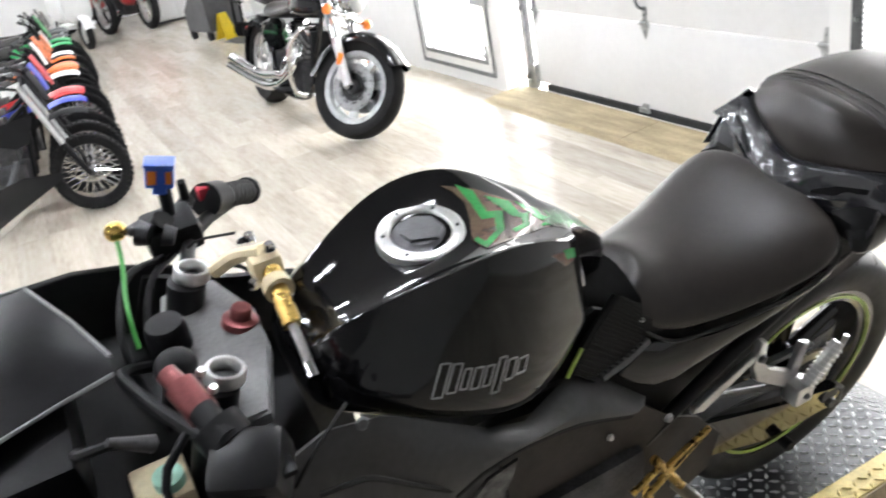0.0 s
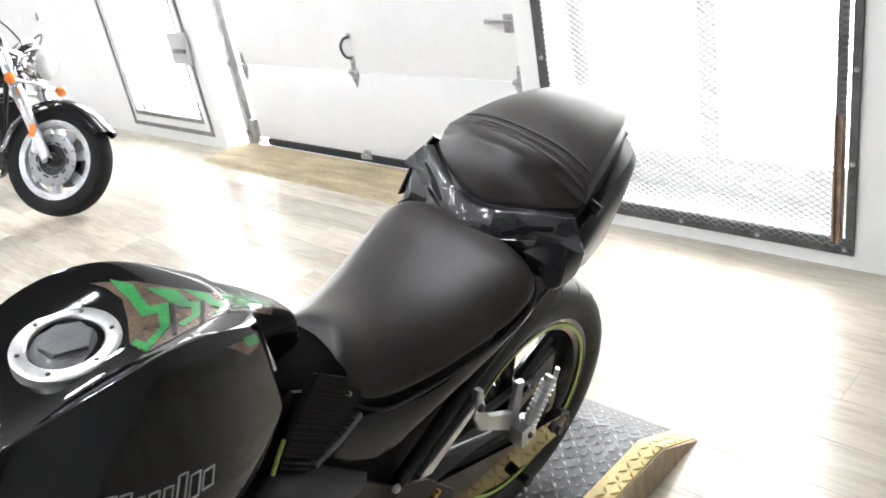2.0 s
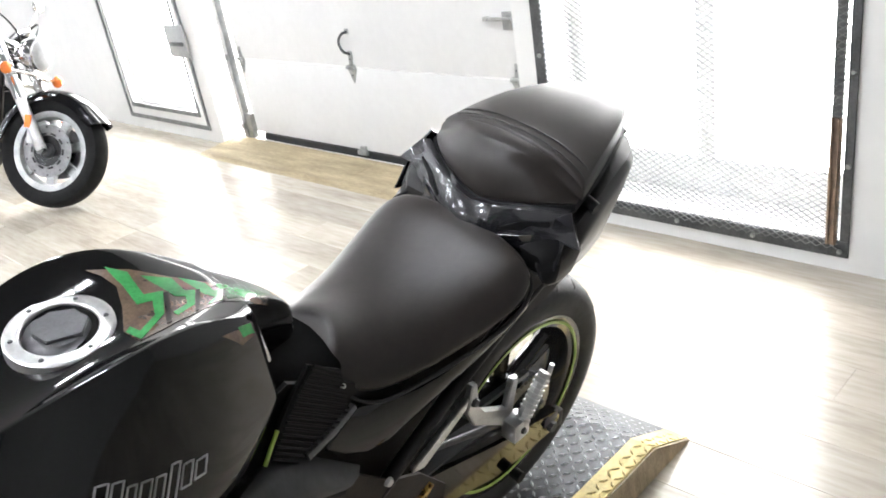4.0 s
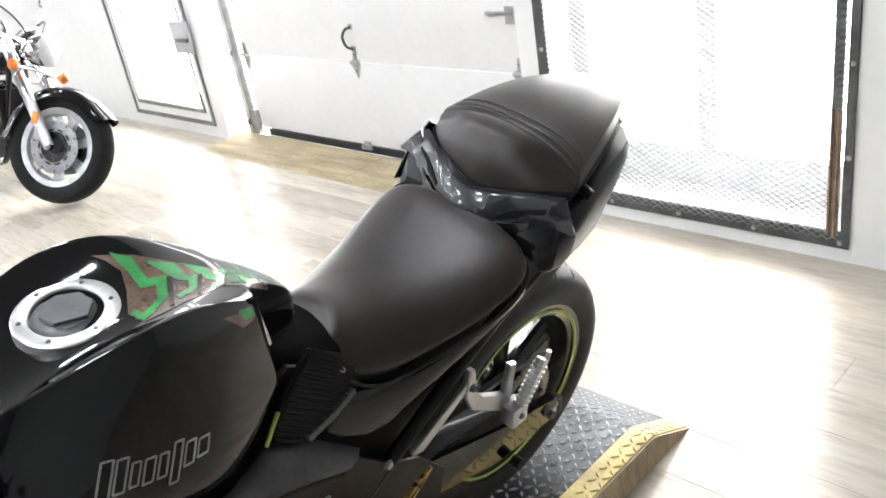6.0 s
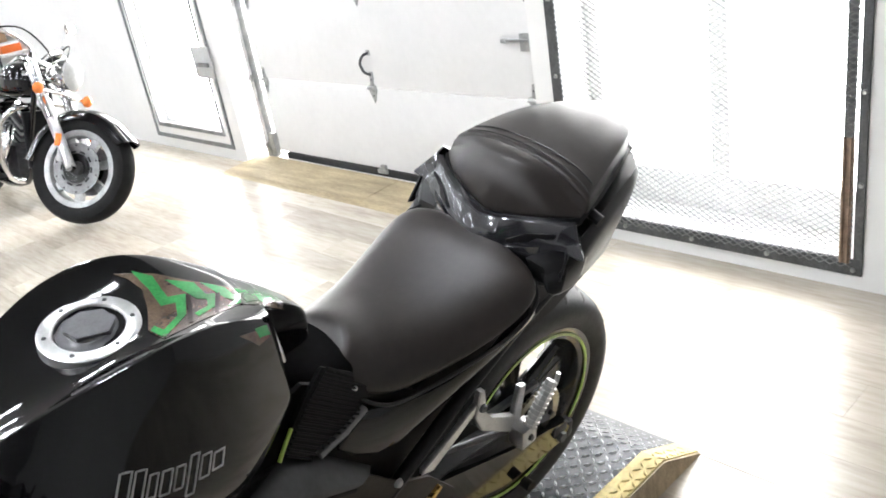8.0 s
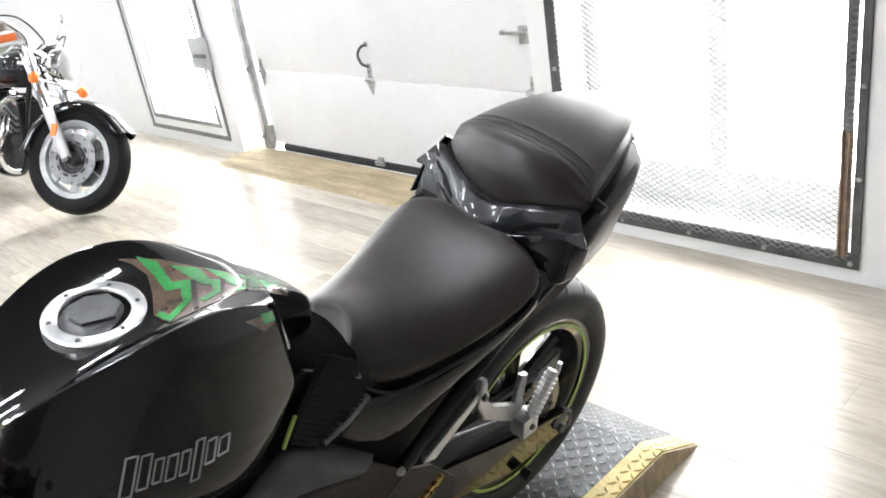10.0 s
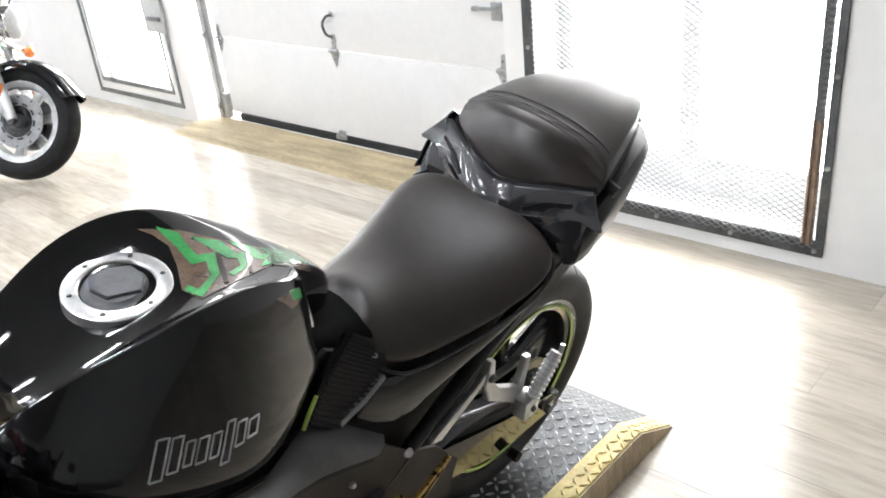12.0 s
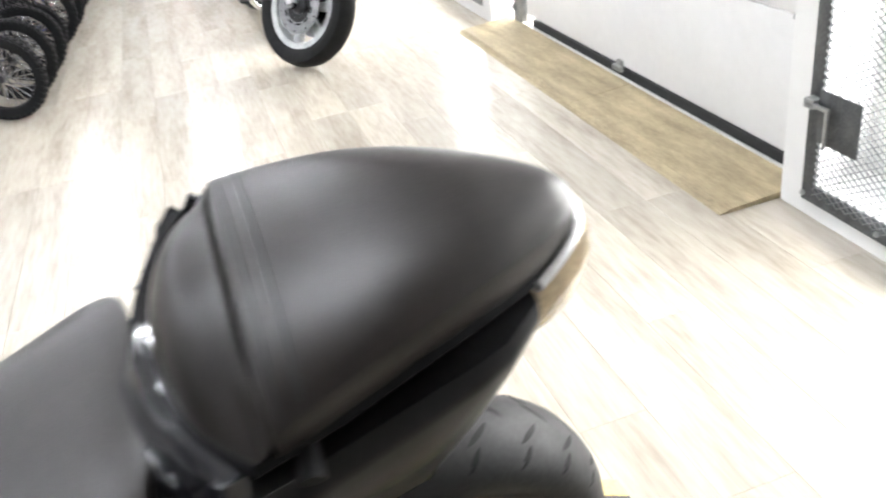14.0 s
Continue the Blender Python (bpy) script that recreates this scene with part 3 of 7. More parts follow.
# ---- the black sport motorcycle, leaning on its side stand ----
bike = thing("sport_motorcycle", pose(1.32, 1.285, PZ - 0.003, 12), "gloss black sport motorcycle with green decals leaning on its side stand", "motorcycle")


TRUE = Matrix.Translation((0, 0, 0.95)) @ Matrix.Rotation(radians(4), 4, "X") @ Matrix.Translation((0, 0, -0.95))


def upright(bm):
    """Set a mesh drawn about the machine's own middle plane into the leaning frame."""
    bmesh.ops.transform(bm, matrix=TRUE, verts=bm.verts)
    return bm


def half_ring(w, zt, zw, zb, x, wb=None, flat=0.35, crown=0.0, yc=0.0):
    """Points from low left over the top to low right: flat top, shoulder, widest line, tucked foot."""
    wb = w * 0.86 if wb is None else wb
    left = [(wb, zb), (w * 0.97, zb + (zw - zb) * 0.45), (w, zw), (w * 0.90, zw + (zt - zw) * 0.48), (w * 0.66, zw + (zt - zw) * 0.83), (w * flat, zt - 0.004), (0.0, zt + crown)]
    return [(x, yc - y, z) for y, z in left] + [(x, yc + y, z) for y, z in reversed(left[:-1])]


# stations of the tank: x, crown, then (half width, height) of the crease, the upper side, the widest line and the foot
TANK = [(-1.078, 0.975, (0.044, 0.978), (0.064, 0.964), (0.074, 0.945), (0.068, 0.930)),
        (-1.035, 1.018, (0.056, 1.032), (0.098, 1.000), (0.122, 0.970), (0.114, 0.940)),
        (-0.970, 1.046, (0.078, 1.061), (0.122, 1.010), (0.154, 0.956), (0.146, 0.916)),
        (-0.900, 1.062, (0.100, 1.086), (0.138, 1.010), (0.170, 0.936), (0.160, 0.884)),
        (-0.835, 1.068, (0.103, 1.093), (0.140, 1.004), (0.171, 0.918), (0.160, 0.850)),
        (-0.780, 1.065, (0.097, 1.084), (0.130, 0.990), (0.155, 0.910), (0.145, 0.848)),
        (-0.730, 1.052, (0.085, 1.059), (0.111, 0.974), (0.129, 0.907), (0.121, 0.868)),
        (-0.690, 1.036, (0.074, 1.030), (0.094, 0.960), (0.107, 0.915), (0.101, 0.895)),
        (-0.682, 1.032, (0.070, 1.024), (0.089, 0.957), (0.101, 0.917), (0.096, 0.900)),
        (-0.679, 1.031, (0.050, 1.018), (0.054, 0.975), (0.050, 0.945), (0.046, 0.915)),
        (-0.650, 1.013, (0.040, 1.000), (0.042, 0.960), (0.038, 0.930), (0.034, 0.905)),
        (-0.615, 0.981, (0.026, 0.970), (0.028, 0.940), (0.024, 0.915), (0.020, 0.900)),
        (-0.580, 0.944, (0.012, 0.936), (0.014, 0.918), (0.012, 0.900), (0.010, 0.890))]
TANK_Y = -0.008


def tank_half(crown, edge, up, wide, foot):
    """Half section, from the crown down: level top, a crease, the falling side, the tucked foot."""
    lower = ((wide[0] + foot[0]) / 2 + 0.004, (wide[1] + foot[1]) / 2)
    return [(0.0, crown), (edge[0] * 0.45, crown + 0.001), (edge[0] * 0.84, (crown + edge[1]) / 2 + 0.003), edge, ((edge[0] + up[0]) / 2 + 0.002, (edge[1] + up[1]) / 2), up, wide, lower, foot]


rings = []
for x, *q in TANK:
    h = tank_half(*q)
    rings.append([(x, TANK_Y - y, z) for y, z in reversed(h)] + [(x, TANK_Y + y, z) for y, z in h[1:]])
bm = loft(rings)
for f in bm.faces:
    if len(f.verts) > 4:
        f.material_index = 1
bm.verts.ensure_lookup_table()
crease = bm.edges.layers.float.new("crease_edge")
for r in range(len(rings) - 1):
    for k, hard in ((5, 0.75), (11, 0.75), (2, 0.3), (14, 0.3)):
        bm.edges.get((bm.verts[r * 17 + k], bm.verts[r * 17 + 17 + k]))[crease] = hard
for r in (8,):
    for k in range(16):
        bm.edges.get((bm.verts[r * 17 + k], bm.verts[r * 17 + k + 1]))[crease] = 0.7
tank = part("fuel_tank", upright(bm), [M_GLOSS, M_BLACK], bike, "gloss black fuel tank", subsurf=2)


def tank_top(x, y):
    """Height of the tank's skin over a place of its plan."""
    p, _ = skin(tank, (x, y, 1.5), (0, 0, -1))
    return p.z if p else 0.95


def tank_decal(name, outline, material, lift):
    """A thin film of paint on the tank: an outline of plan points, cut fine and laid on the skin."""
    bm = bmesh.new()
    bm.faces.new([bm.verts.new((min(x, -0.612), y, 0)) for x, y in outline])
    bmesh.ops.triangulate(bm, faces=bm.faces[:])
    for _ in range(4):
        long = [e for e in bm.edges if e.calc_length() > 0.008]
        if long:
            bmesh.ops.subdivide_edges(bm, edges=long, cuts=1)
            bmesh.ops.triangulate(bm, faces=bm.faces[:])
    for v in bm.verts:
        v.co.z = tank_top(v.co.x, v.co.y) + lift
    return part(name, bm, material, tank)


# filler cap with its bolted ring
CAP = Matrix.Translation((-0.872, -0.008, 1.0600)) @ Matrix.Rotation(radians(-1), 4, "Y") @ Matrix.Rotation(radians(95), 4, "X") @ Matrix.Scale(1.05, 4)
part("filler_ring", revolve([(0.0375, -0.004), (0.0375, 0.008), (0.0390, 0.0095), (0.0515, 0.0095), (0.054, 0.008), (0.055, -0.004)], m=CAP, sides=48), M_ALU, tank, "satin silver filler ring")
part("filler_cap", revolve([(0.0, 0.008), (0.025, 0.0085), (0.028, 0.006), (0.0355, 0.005), (0.037, 0.002), (0.037, -0.004)], m=CAP, sides=40), M_CAP, tank, "grey filler cap")
flap_bm = slab([(-0.025, -0.008), (-0.018, -0.025), (0.004, -0.028), (0.025, -0.016), (0.028, 0.007), (0.012, 0.025), (-0.008, 0.015), (-0.020, 0.013)], 0.005, "y", 0.007, 0.0012)
bmesh.ops.transform(flap_bm, matrix=CAP, verts=flap_bm.verts)
part("cap_flap", flap_bm, M_CAP, tank, "grey key flap")
for k in range(6):
    a = 2 * math.pi * (k + 0.3) / 6
    p = CAP @ Vector((0.0455 * math.cos(a), 0.0098, 0.0455 * math.sin(a)))
    bolt("cap_screw", p, (0, 0, 1), 0.0030, 0.0015, tank, M_STEEL)

# jagged green decals on a brown field behind the cap, cut by dark slits
for outline in ([(-0.808, 0.055), (-0.764, 0.038), (-0.730, 0.010), (-0.701, -0.010), (-0.678, -0.022), (-0.624, -0.022), (-0.640, -0.046), (-0.690, -0.063), (-0.708, -0.060), (-0.752, -0.078), (-0.796, -0.091), (-0.826, -0.094), (-0.827, -0.059), (-0.806, -0.019), (-0.792, 0.018), (-0.797, 0.041)],
                [(-0.744, -0.110), (-0.715, -0.100), (-0.696, -0.092), (-0.696, -0.096), (-0.718, -0.106)]):
    tank_decal("brown_decal", outline, M_DECAL2, 0.0008)
for outline in ([(-0.787, 0.051), (-0.769, 0.034), (-0.776, -0.012), (-0.754, -0.015), (-0.779, -0.059), (-0.824, -0.092), (-0.826, -0.062), (-0.818, -0.056), (-0.815, -0.073), (-0.788, -0.055), (-0.775, -0.028), (-0.792, -0.025), (-0.786, 0.014)],
                [(-0.760, 0.023), (-0.731, 0.006), (-0.733, -0.024), (-0.721, -0.026), (-0.741, -0.058), (-0.770, -0.072), (-0.770, -0.062), (-0.747, -0.052), (-0.739, -0.036), (-0.749, -0.031), (-0.754, -0.002)],
                [(-0.724, 0.006), (-0.701, -0.014), (-0.702, -0.034), (-0.691, -0.034), (-0.704, -0.057), (-0.728, -0.063), (-0.710, -0.049), (-0.717, -0.040), (-0.720, -0.017)],
                [(-0.692, -0.019), (-0.660, -0.022), (-0.627, -0.030), (-0.668, -0.050), (-0.697, -0.056), (-0.693, -0.038)],
                [(-0.717, -0.100), (-0.694, -0.091), (-0.693, -0.094), (-0.713, -0.102)]):
    tank_decal("green_decal", outline, M_DECAL, 0.0014)
for outline in ([(-0.757, -0.020), (-0.750, -0.019), (-0.783, -0.082), (-0.789, -0.082)], [(-0.722, -0.029), (-0.715, -0.026), (-0.744, -0.072), (-0.750, -0.074)], [(-0.690, -0.034), (-0.685, -0.033), (-0.703, -0.059), (-0.708, -0.061)]):
    tank_decal("decal_slit", outline, M_GLOSS, 0.0020)

# the maker's silver mark, as a row of plain slanted outlined bars
def on_side(x, z):
    p, n = skin(tank, (x, -0.6, z), (0, 1, 0))
    return p + n * 0.0006


for u, wd, lo, hi in ((0.000, 0.012, -0.004, 0.036), (0.016, 0.011, 0.000, 0.034), (0.032, 0.009, 0.002, 0.026), (0.046, 0.011, 0.000, 0.025), (0.062, 0.010, 0.000, 0.024), (0.078, 0.010, -0.012, 0.030), (0.093, 0.012, 0.000, 0.024), (0.110, 0.014, 0.002, 0.020)):
    loop = []
    for a, b in ((0, lo), (0, hi), (1, hi), (1, lo)):
        loop.append((u + wd * a + 0.55 * b, b))
    pts = []
    for (xa, za), (xb, zb) in zip(loop, loop[1:] + loop[:1]):
        for q in range(4):
            xx, zz = xa + (xb - xa) * q / 4, za + (zb - za) * q / 4
            pts.append(on_side(-0.948 + xx, 0.950 - xx * 0.20 + zz))
    part("mark_bar", tube(pts + pts[:1], 0.0013, sides=6, cap=False), M_SILVER, tank, "silver slanted mark")

# rider's seat
SEAT = [(-0.531, 0.060, 0.880, 0.848), (-0.529, 0.070, 0.889, 0.842), (-0.524, 0.078, 0.893, 0.836), (-0.512, 0.093, 0.892, 0.816), (-0.490, 0.107, 0.886, 0.797), (-0.455, 0.120, 0.880, 0.786),
        (-0.400, 0.135, 0.880, 0.789), (-0.345, 0.149, 0.888, 0.803), (-0.295, 0.164, 0.901, 0.824), (-0.255, 0.168, 0.913, 0.846), (-0.225, 0.160, 0.918, 0.866), (-0.208, 0.136, 0.914, 0.880)]


def seat_ring(x, w, zt, ze, yc=0.0, n=9, power=0.62, dip=0.0):
    pts = []
    for k in range(n + 1):
        a = math.pi * k / n
        c, s = math.cos(a), math.sin(a)
        pts.append((x - dip * abs(c) ** 2, yc - w * math.copysign(abs(c) ** power, c), ze + (zt - ze) * s ** 0.72))
    return pts


seat = part("rider_seat", upright(loft([seat_ring(*q, yc=-0.010, n=11, power=0.62 + 0.40 * min(1, max(0, (-0.28 - q[0]) / 0.2)), dip=0.052 if q[0] < -0.40 else 0.030 if q[0] < -0.30 else 0.012) for q in SEAT])), M_VINYL, bike, "charcoal vinyl rider's seat", subsurf=2)
edge = [(x - (0.050 if x < -0.40 else 0.028 if x < -0.30 else 0.010), -0.010 - w * 0.975, ze + 0.003) for x, w, zt, ze in SEAT[2:]]
part("seat_piping", upright(tube(edge, 0.0035, curve=4, sides=6)), M_PIPING, bike, "black seat edge")

# black cup between tank and seat, the hollow's shade put into its colour
bm = loft([half_ring(w, zt, zw, zb, x) for x, w, zt, zw, zb in ((-0.700, 0.084, 0.935, 0.905, 0.85), (-0.660, 0.092, 0.925, 0.895, 0.83), (-0.612, 0.094, 0.902, 0.875, 0.81), (-0.568, 0.092, 0.886, 0.860, 0.80), (-0.530, 0.086, 0.872, 0.85, 0.79))])
part("tank_rear_cover", upright(bm), M_HOLLOW, bike, "tank rear cover, blackened as a shaded hollow", subsurf=2)
for s in (-1, 1):
    # chrome ribbon added for the white highlight on the tank's rounded end edge
    flange = [(-0.679, 0.064, 1.015), (-0.678, 0.071, 0.999), (-0.677, 0.077, 0.984), (-0.676, 0.083, 0.968), (-0.675, 0.086, 0.955)]
    part("cover_edge", upright(ribbon([[(x - 0.007, TANK_Y + s * (y + 0.003), z + 0.001), (x + 0.001, TANK_Y + s * (y + 0.001), z), (x + 0.007, TANK_Y + s * (y - 0.012), z - 0.003)] for x, y, z in flange], 0.002)), M_CHROME, bike, "chrome ribbon for the highlight on the tank end", subsurf=1)

# side covers below the seat, with the ribbed vent
for s in (-1, 1):
    left = smooth_path([(-0.622, s * 0.094, 0.908), (-0.670, s * 0.108, 0.880), (-0.720, s * 0.122, 0.834)], 9)
    right = []
    for p in left:
        reach = min((-0.568 - p.x) / 0.050, (p.z - 0.794) / 0.042)
        right.append(p + Vector((0.050, -s * 0.004, -0.042)) * reach)
    vent = part("vent_panel", ribbon([[a, b] for a, b in zip(left, right)], 0.006), M_BLACK, bike, "ribbed black vent panel")
    for a, b in zip(left, right):
        part("rib", tube([a + Vector((0.004, s * 0.005, 0)), b + Vector((-0.004, s * 0.005, 0))], 0.0020, sides=6), M_BLACK, vent)
    part("vent_trim", tube([(-0.700, s * 0.122, 0.868), (-0.716, s * 0.126, 0.850), (-0.728, s * 0.128, 0.832)], 0.003, sides=6), M_GREEN, vent, "pale green trim line")
    part("vent_rim", tube([(-0.560, s * 0.100, 0.795), (-0.606, s * 0.110, 0.788), (-0.660, s * 0.118, 0.786)], 0.007, sides=8), M_CLAMP, bike)
    pts = [[(-0.561, s * 0.100, 0.801), (-0.609, s * 0.117, 0.796), (-0.657, s * 0.122, 0.790)], [(-0.488, s * 0.118, 0.776), (-0.524, s * 0.127, 0.736), (-0.559, s * 0.124, 0.696)], [(-0.403, s * 0.132, 0.775), (-0.446, s * 0.133, 0.743), (-0.488, s * 0.122, 0.711)], [(-0.324, s * 0.146, 0.798), (-0.360, s * 0.141, 0.760), (-0.395, s * 0.124, 0.722)], [(-0.266, s * 0.155, 0.823), (-0.283, s * 0.151, 0.792), (-0.300, s * 0.134, 0.761)], [(-0.235, s * 0.160, 0.842), (-0.227, s * 0.159, 0.820), (-0.219, s * 0.146, 0.798)]]
    part("side_cover", ribbon(pts, 0.008), M_GLOSS, bike, "gloss black side cover", subsurf=1)
    bolt("side_bolt", (-0.572, s * 0.096, 0.839), (0, s, 0.3), 0.0045, 0.004, bike, M_ALU)
    part("frame_cover", slab([(-0.78, 0.86), (-0.66, 0.90), (-0.57, 0.84), (-0.44, 0.74), (-0.36, 0.72), (-0.36, 0.66), (-0.50, 0.50), (-0.78, 0.50)], 0.008, "y", s * 0.092 - 0.004), M_BLACK, bike, "black inner frame cover")
    bolt("panel_bolt", (-0.530, s * 0.128, 0.622), (0, s, 0), 0.009, 0.006, bike, M_ALU)

# tail cowl, pillion seat and lamp
YC = -0.006
TAIL = [(-0.205, 0.150, 0.905, 0.885, 0.862), (-0.185, 0.166, 0.930, 0.905, 0.850), (-0.140, 0.172, 0.950, 0.928, 0.832), (-0.070, 0.160, 0.964, 0.945, 0.818), (0.000, 0.146, 0.974, 0.955, 0.822),
        (0.050, 0.133, 0.976, 0.960, 0.866), (0.085, 0.120, 0.976, 0.962, 0.906), (0.125, 0.086, 0.974, 0.962, 0.934)]


def tail_ring(x, w, zt, zw, zb):
    """Level top, a hard shoulder, a flat side falling inwards."""
    half = [(w * 0.82, zb), (w * 0.90, zb + 0.010), (w * 0.99, (zb + zw) / 2), (w * 1.03, zw - 0.012), (w * 1.02, zw), (w * 0.96, zt - 0.003), (w * 0.5, zt)]
    return [(x, YC - y, z) for y, z in half] + [(x, YC + y, z) for y, z in reversed(half)]


part("tail_cowl", upright(loft([tail_ring(*r) for r in TAIL])), M_SATIN, bike, "satin black tail cowl")
# pillion seat: a puffed front cushion from its foot over a soft ridge to the seam, then a wedge tapering to the tail
ACROSS = [0.0, 0.022, 0.044, 0.066, 0.086, 0.106, 0.124, 0.140, 0.150]


def along(table, y):
    """Straight-line reading of a table of (y, x, z) rows."""
    for (ya, *pa), (yb, *pb) in zip(table, table[1:]):
        if ya <= y <= yb:
            k = (y - ya) / (yb - ya)
            return [u + (v - u) * k for u, v in zip(pa, pb)]
    return list(table[-1][1:])


FOOT = [(0.0, -0.192, 0.941), (0.04, -0.188, 0.950), (0.08, -0.178, 0.962), (0.11, -0.164, 0.967), (0.14, -0.141, 0.969), (0.155, -0.124, 0.970)]
RIDGE = [(0.0, -0.157, 1.032), (0.04, -0.152, 1.030), (0.08, -0.142, 1.019), (0.11, -0.130, 1.003), (0.14, -0.124, 0.984), (0.155, -0.119, 0.976)]
SEAM = [(0.0, -0.122, 1.034), (0.04, -0.122, 1.032), (0.08, -0.121, 1.024), (0.11, -0.118, 1.014), (0.14, -0.116, 0.998), (0.155, -0.114, 0.984)]
columns = []
for y in [-v for v in ACROSS[:0:-1]] + ACROSS:
    (fx, fz), (rx, rz), (sx, sz) = along(FOOT, abs(y)), along(RIDGE, abs(y)), along(SEAM, abs(y))
    puff = 0.010 * (1 - abs(y) / 0.155)
    columns.append([(fx + 0.004, YC + y * 0.985, fz - 0.012), (fx, YC + y, fz + 0.004), (fx + (rx - fx) * 0.30 - puff, YC + y, fz + (rz - fz) * 0.42), (fx + (rx - fx) * 0.66 - puff, YC + y, fz + (rz - fz) * 0.80), (rx, YC + y, rz),
                    ((rx + sx) / 2, YC + y, (rz + sz) / 2 + 0.003), (sx, YC + y, sz + 0.002), (sx + 0.005, YC + y, sz - 0.006)])
bm = loft(columns, close=False)
bm.verts.ensure_lookup_table()
crease = bm.edges.layers.float.new("crease_edge")
for c in range(len(columns) - 1):
    for k, hard in ((1, 0.5), (4, 0.55), (6, 0.6)):
        bm.edges.get((bm.verts[c * 8 + k], bm.verts[c * 8 + 8 + k]))[crease] = hard
WEDGE = [(-0.118, 0.150, 1.034, 0.996, 0.968), (-0.112, 0.149, 1.038, 1.000, 0.970), (-0.088, 0.144, 1.036, 1.006, 0.974), (-0.045, 0.133, 1.043, 1.016, 0.982), (0.005, 0.119, 1.048, 1.024, 0.990), (0.055, 0.101, 1.048, 1.026, 0.990),
         (0.100, 0.082, 1.044, 1.023, 0.986), (0.140, 0.060, 1.036, 1.016, 0.980), (0.172, 0.038, 1.030, 1.008, 0.977), (0.194, 0.016, 1.014, 0.998, 0.976)]
rows = []
for x, w, zc, ze, zb in WEDGE:
    half = [(1.0, zb), (1.012, zb + (ze - zb) * 0.6), (0.985, ze), (0.90, ze + (zc - ze) * 0.30), (0.70, ze + (zc - ze) * 0.66), (0.40, ze + (zc - ze) * 0.93), (0.0, zc)]
    rows.append([(x, YC - w * f, z) for f, z in half] + [(x, YC + w * f, z) for f, z in reversed(half[:-1])])
base = len(bm.verts)
loft(rows, bm, close=False)
bm.verts.ensure_lookup_table()
for r in range(len(rows) - 1):
    for k in (2, 10):
        bm.edges.get((bm.verts[base + r * 13 + k], bm.verts[base + r * 13 + 13 + k]))[crease] = 0.45
for row in (0, len(rows) - 1):
    bm.faces.new([bm.verts[base + row * 13 + k] for k in range(13)])
pillion = part("pillion_seat", upright(bm), M_VINYL, bike, "charcoal vinyl pillion seat", subsurf=2)
for dx, dz in ((0.010, 0.0), (0.028, 0.0008)):
    seam = []
    for k in range(29):
        y = 0.146 * (k / 14 - 1)
        p, nrm = skin(pillion, TRUE @ Vector((-0.116 + dx + 0.004 * (1 - (y / 0.15) ** 2), YC + y, 1.3)), (0, 0, -1))
        if p and nrm.z > 0.1:
            seam.append(p + nrm * dz)
    part("strap_seam", tube(seam, 0.0017, sides=6), M_PIPING, pillion)
# black tube laid in the gap below the pillion to paint its shade
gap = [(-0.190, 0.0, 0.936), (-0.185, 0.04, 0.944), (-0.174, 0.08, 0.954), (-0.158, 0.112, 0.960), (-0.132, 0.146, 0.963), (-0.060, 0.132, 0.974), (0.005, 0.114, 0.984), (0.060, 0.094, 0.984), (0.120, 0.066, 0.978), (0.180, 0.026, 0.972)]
part("pillion_edge", upright(tube([(x, YC - y, z) for x, y, z in gap[::-1]] + [(x, YC + y, z) for x, y, z in gap[1:]], 0.009, sides=6)), M_BLACK, bike, "black tube for the shade in the gap under the pillion seat")
part("strap_knob", upright(tube([(-0.092, -0.148, 0.962), (-0.094, -0.174, 0.956)], 0.010, sides=10)), M_BLACK, bike, "black strap hook")
# faceted band between the two seats: inner edge, ridge, brow, foot at the rider's seat
INN = [(-0.196, 0.0, 0.944), (-0.192, 0.040, 0.951), (-0.181, 0.080, 0.963), (-0.167, 0.112, 0.968), (-0.142, 0.152, 0.970)]
RIM = [(-0.212, 0.0, 0.946), (-0.206, 0.042, 0.951), (-0.194, 0.082, 0.961), (-0.178, 0.116, 0.966), (-0.156, 0.160, 0.968)]
BROW = [(-0.228, 0.0, 0.930), (-0.218, 0.044, 0.930), (-0.204, 0.084, 0.934), (-0.190, 0.120, 0.934), (-0.172, 0.168, 0.940)]
SILL = [(-0.236, 0.0, 0.908), (-0.227, 0.046, 0.904), (-0.214, 0.086, 0.900), (-0.202, 0.124, 0.888), (-0.196, 0.172, 0.884)]
rows = [[(x, YC - y, z) for x, y, z in col] for col in zip(INN, RIM, BROW, SILL)]
rows = rows[::-1] + [[(x, 2 * YC - y, z) for x, y, z in r] for r in rows[1:]]
bm = ribbon(rows, 0.006)
bmesh.ops.bevel(bm, geom=[e for e in bm.edges if e.calc_face_angle(0) > 0.15], offset=0.0018, segments=2, affect="EDGES")
part("cowl_band", upright(bm), M_PIANO, bike, "gloss black faceted cowl band")
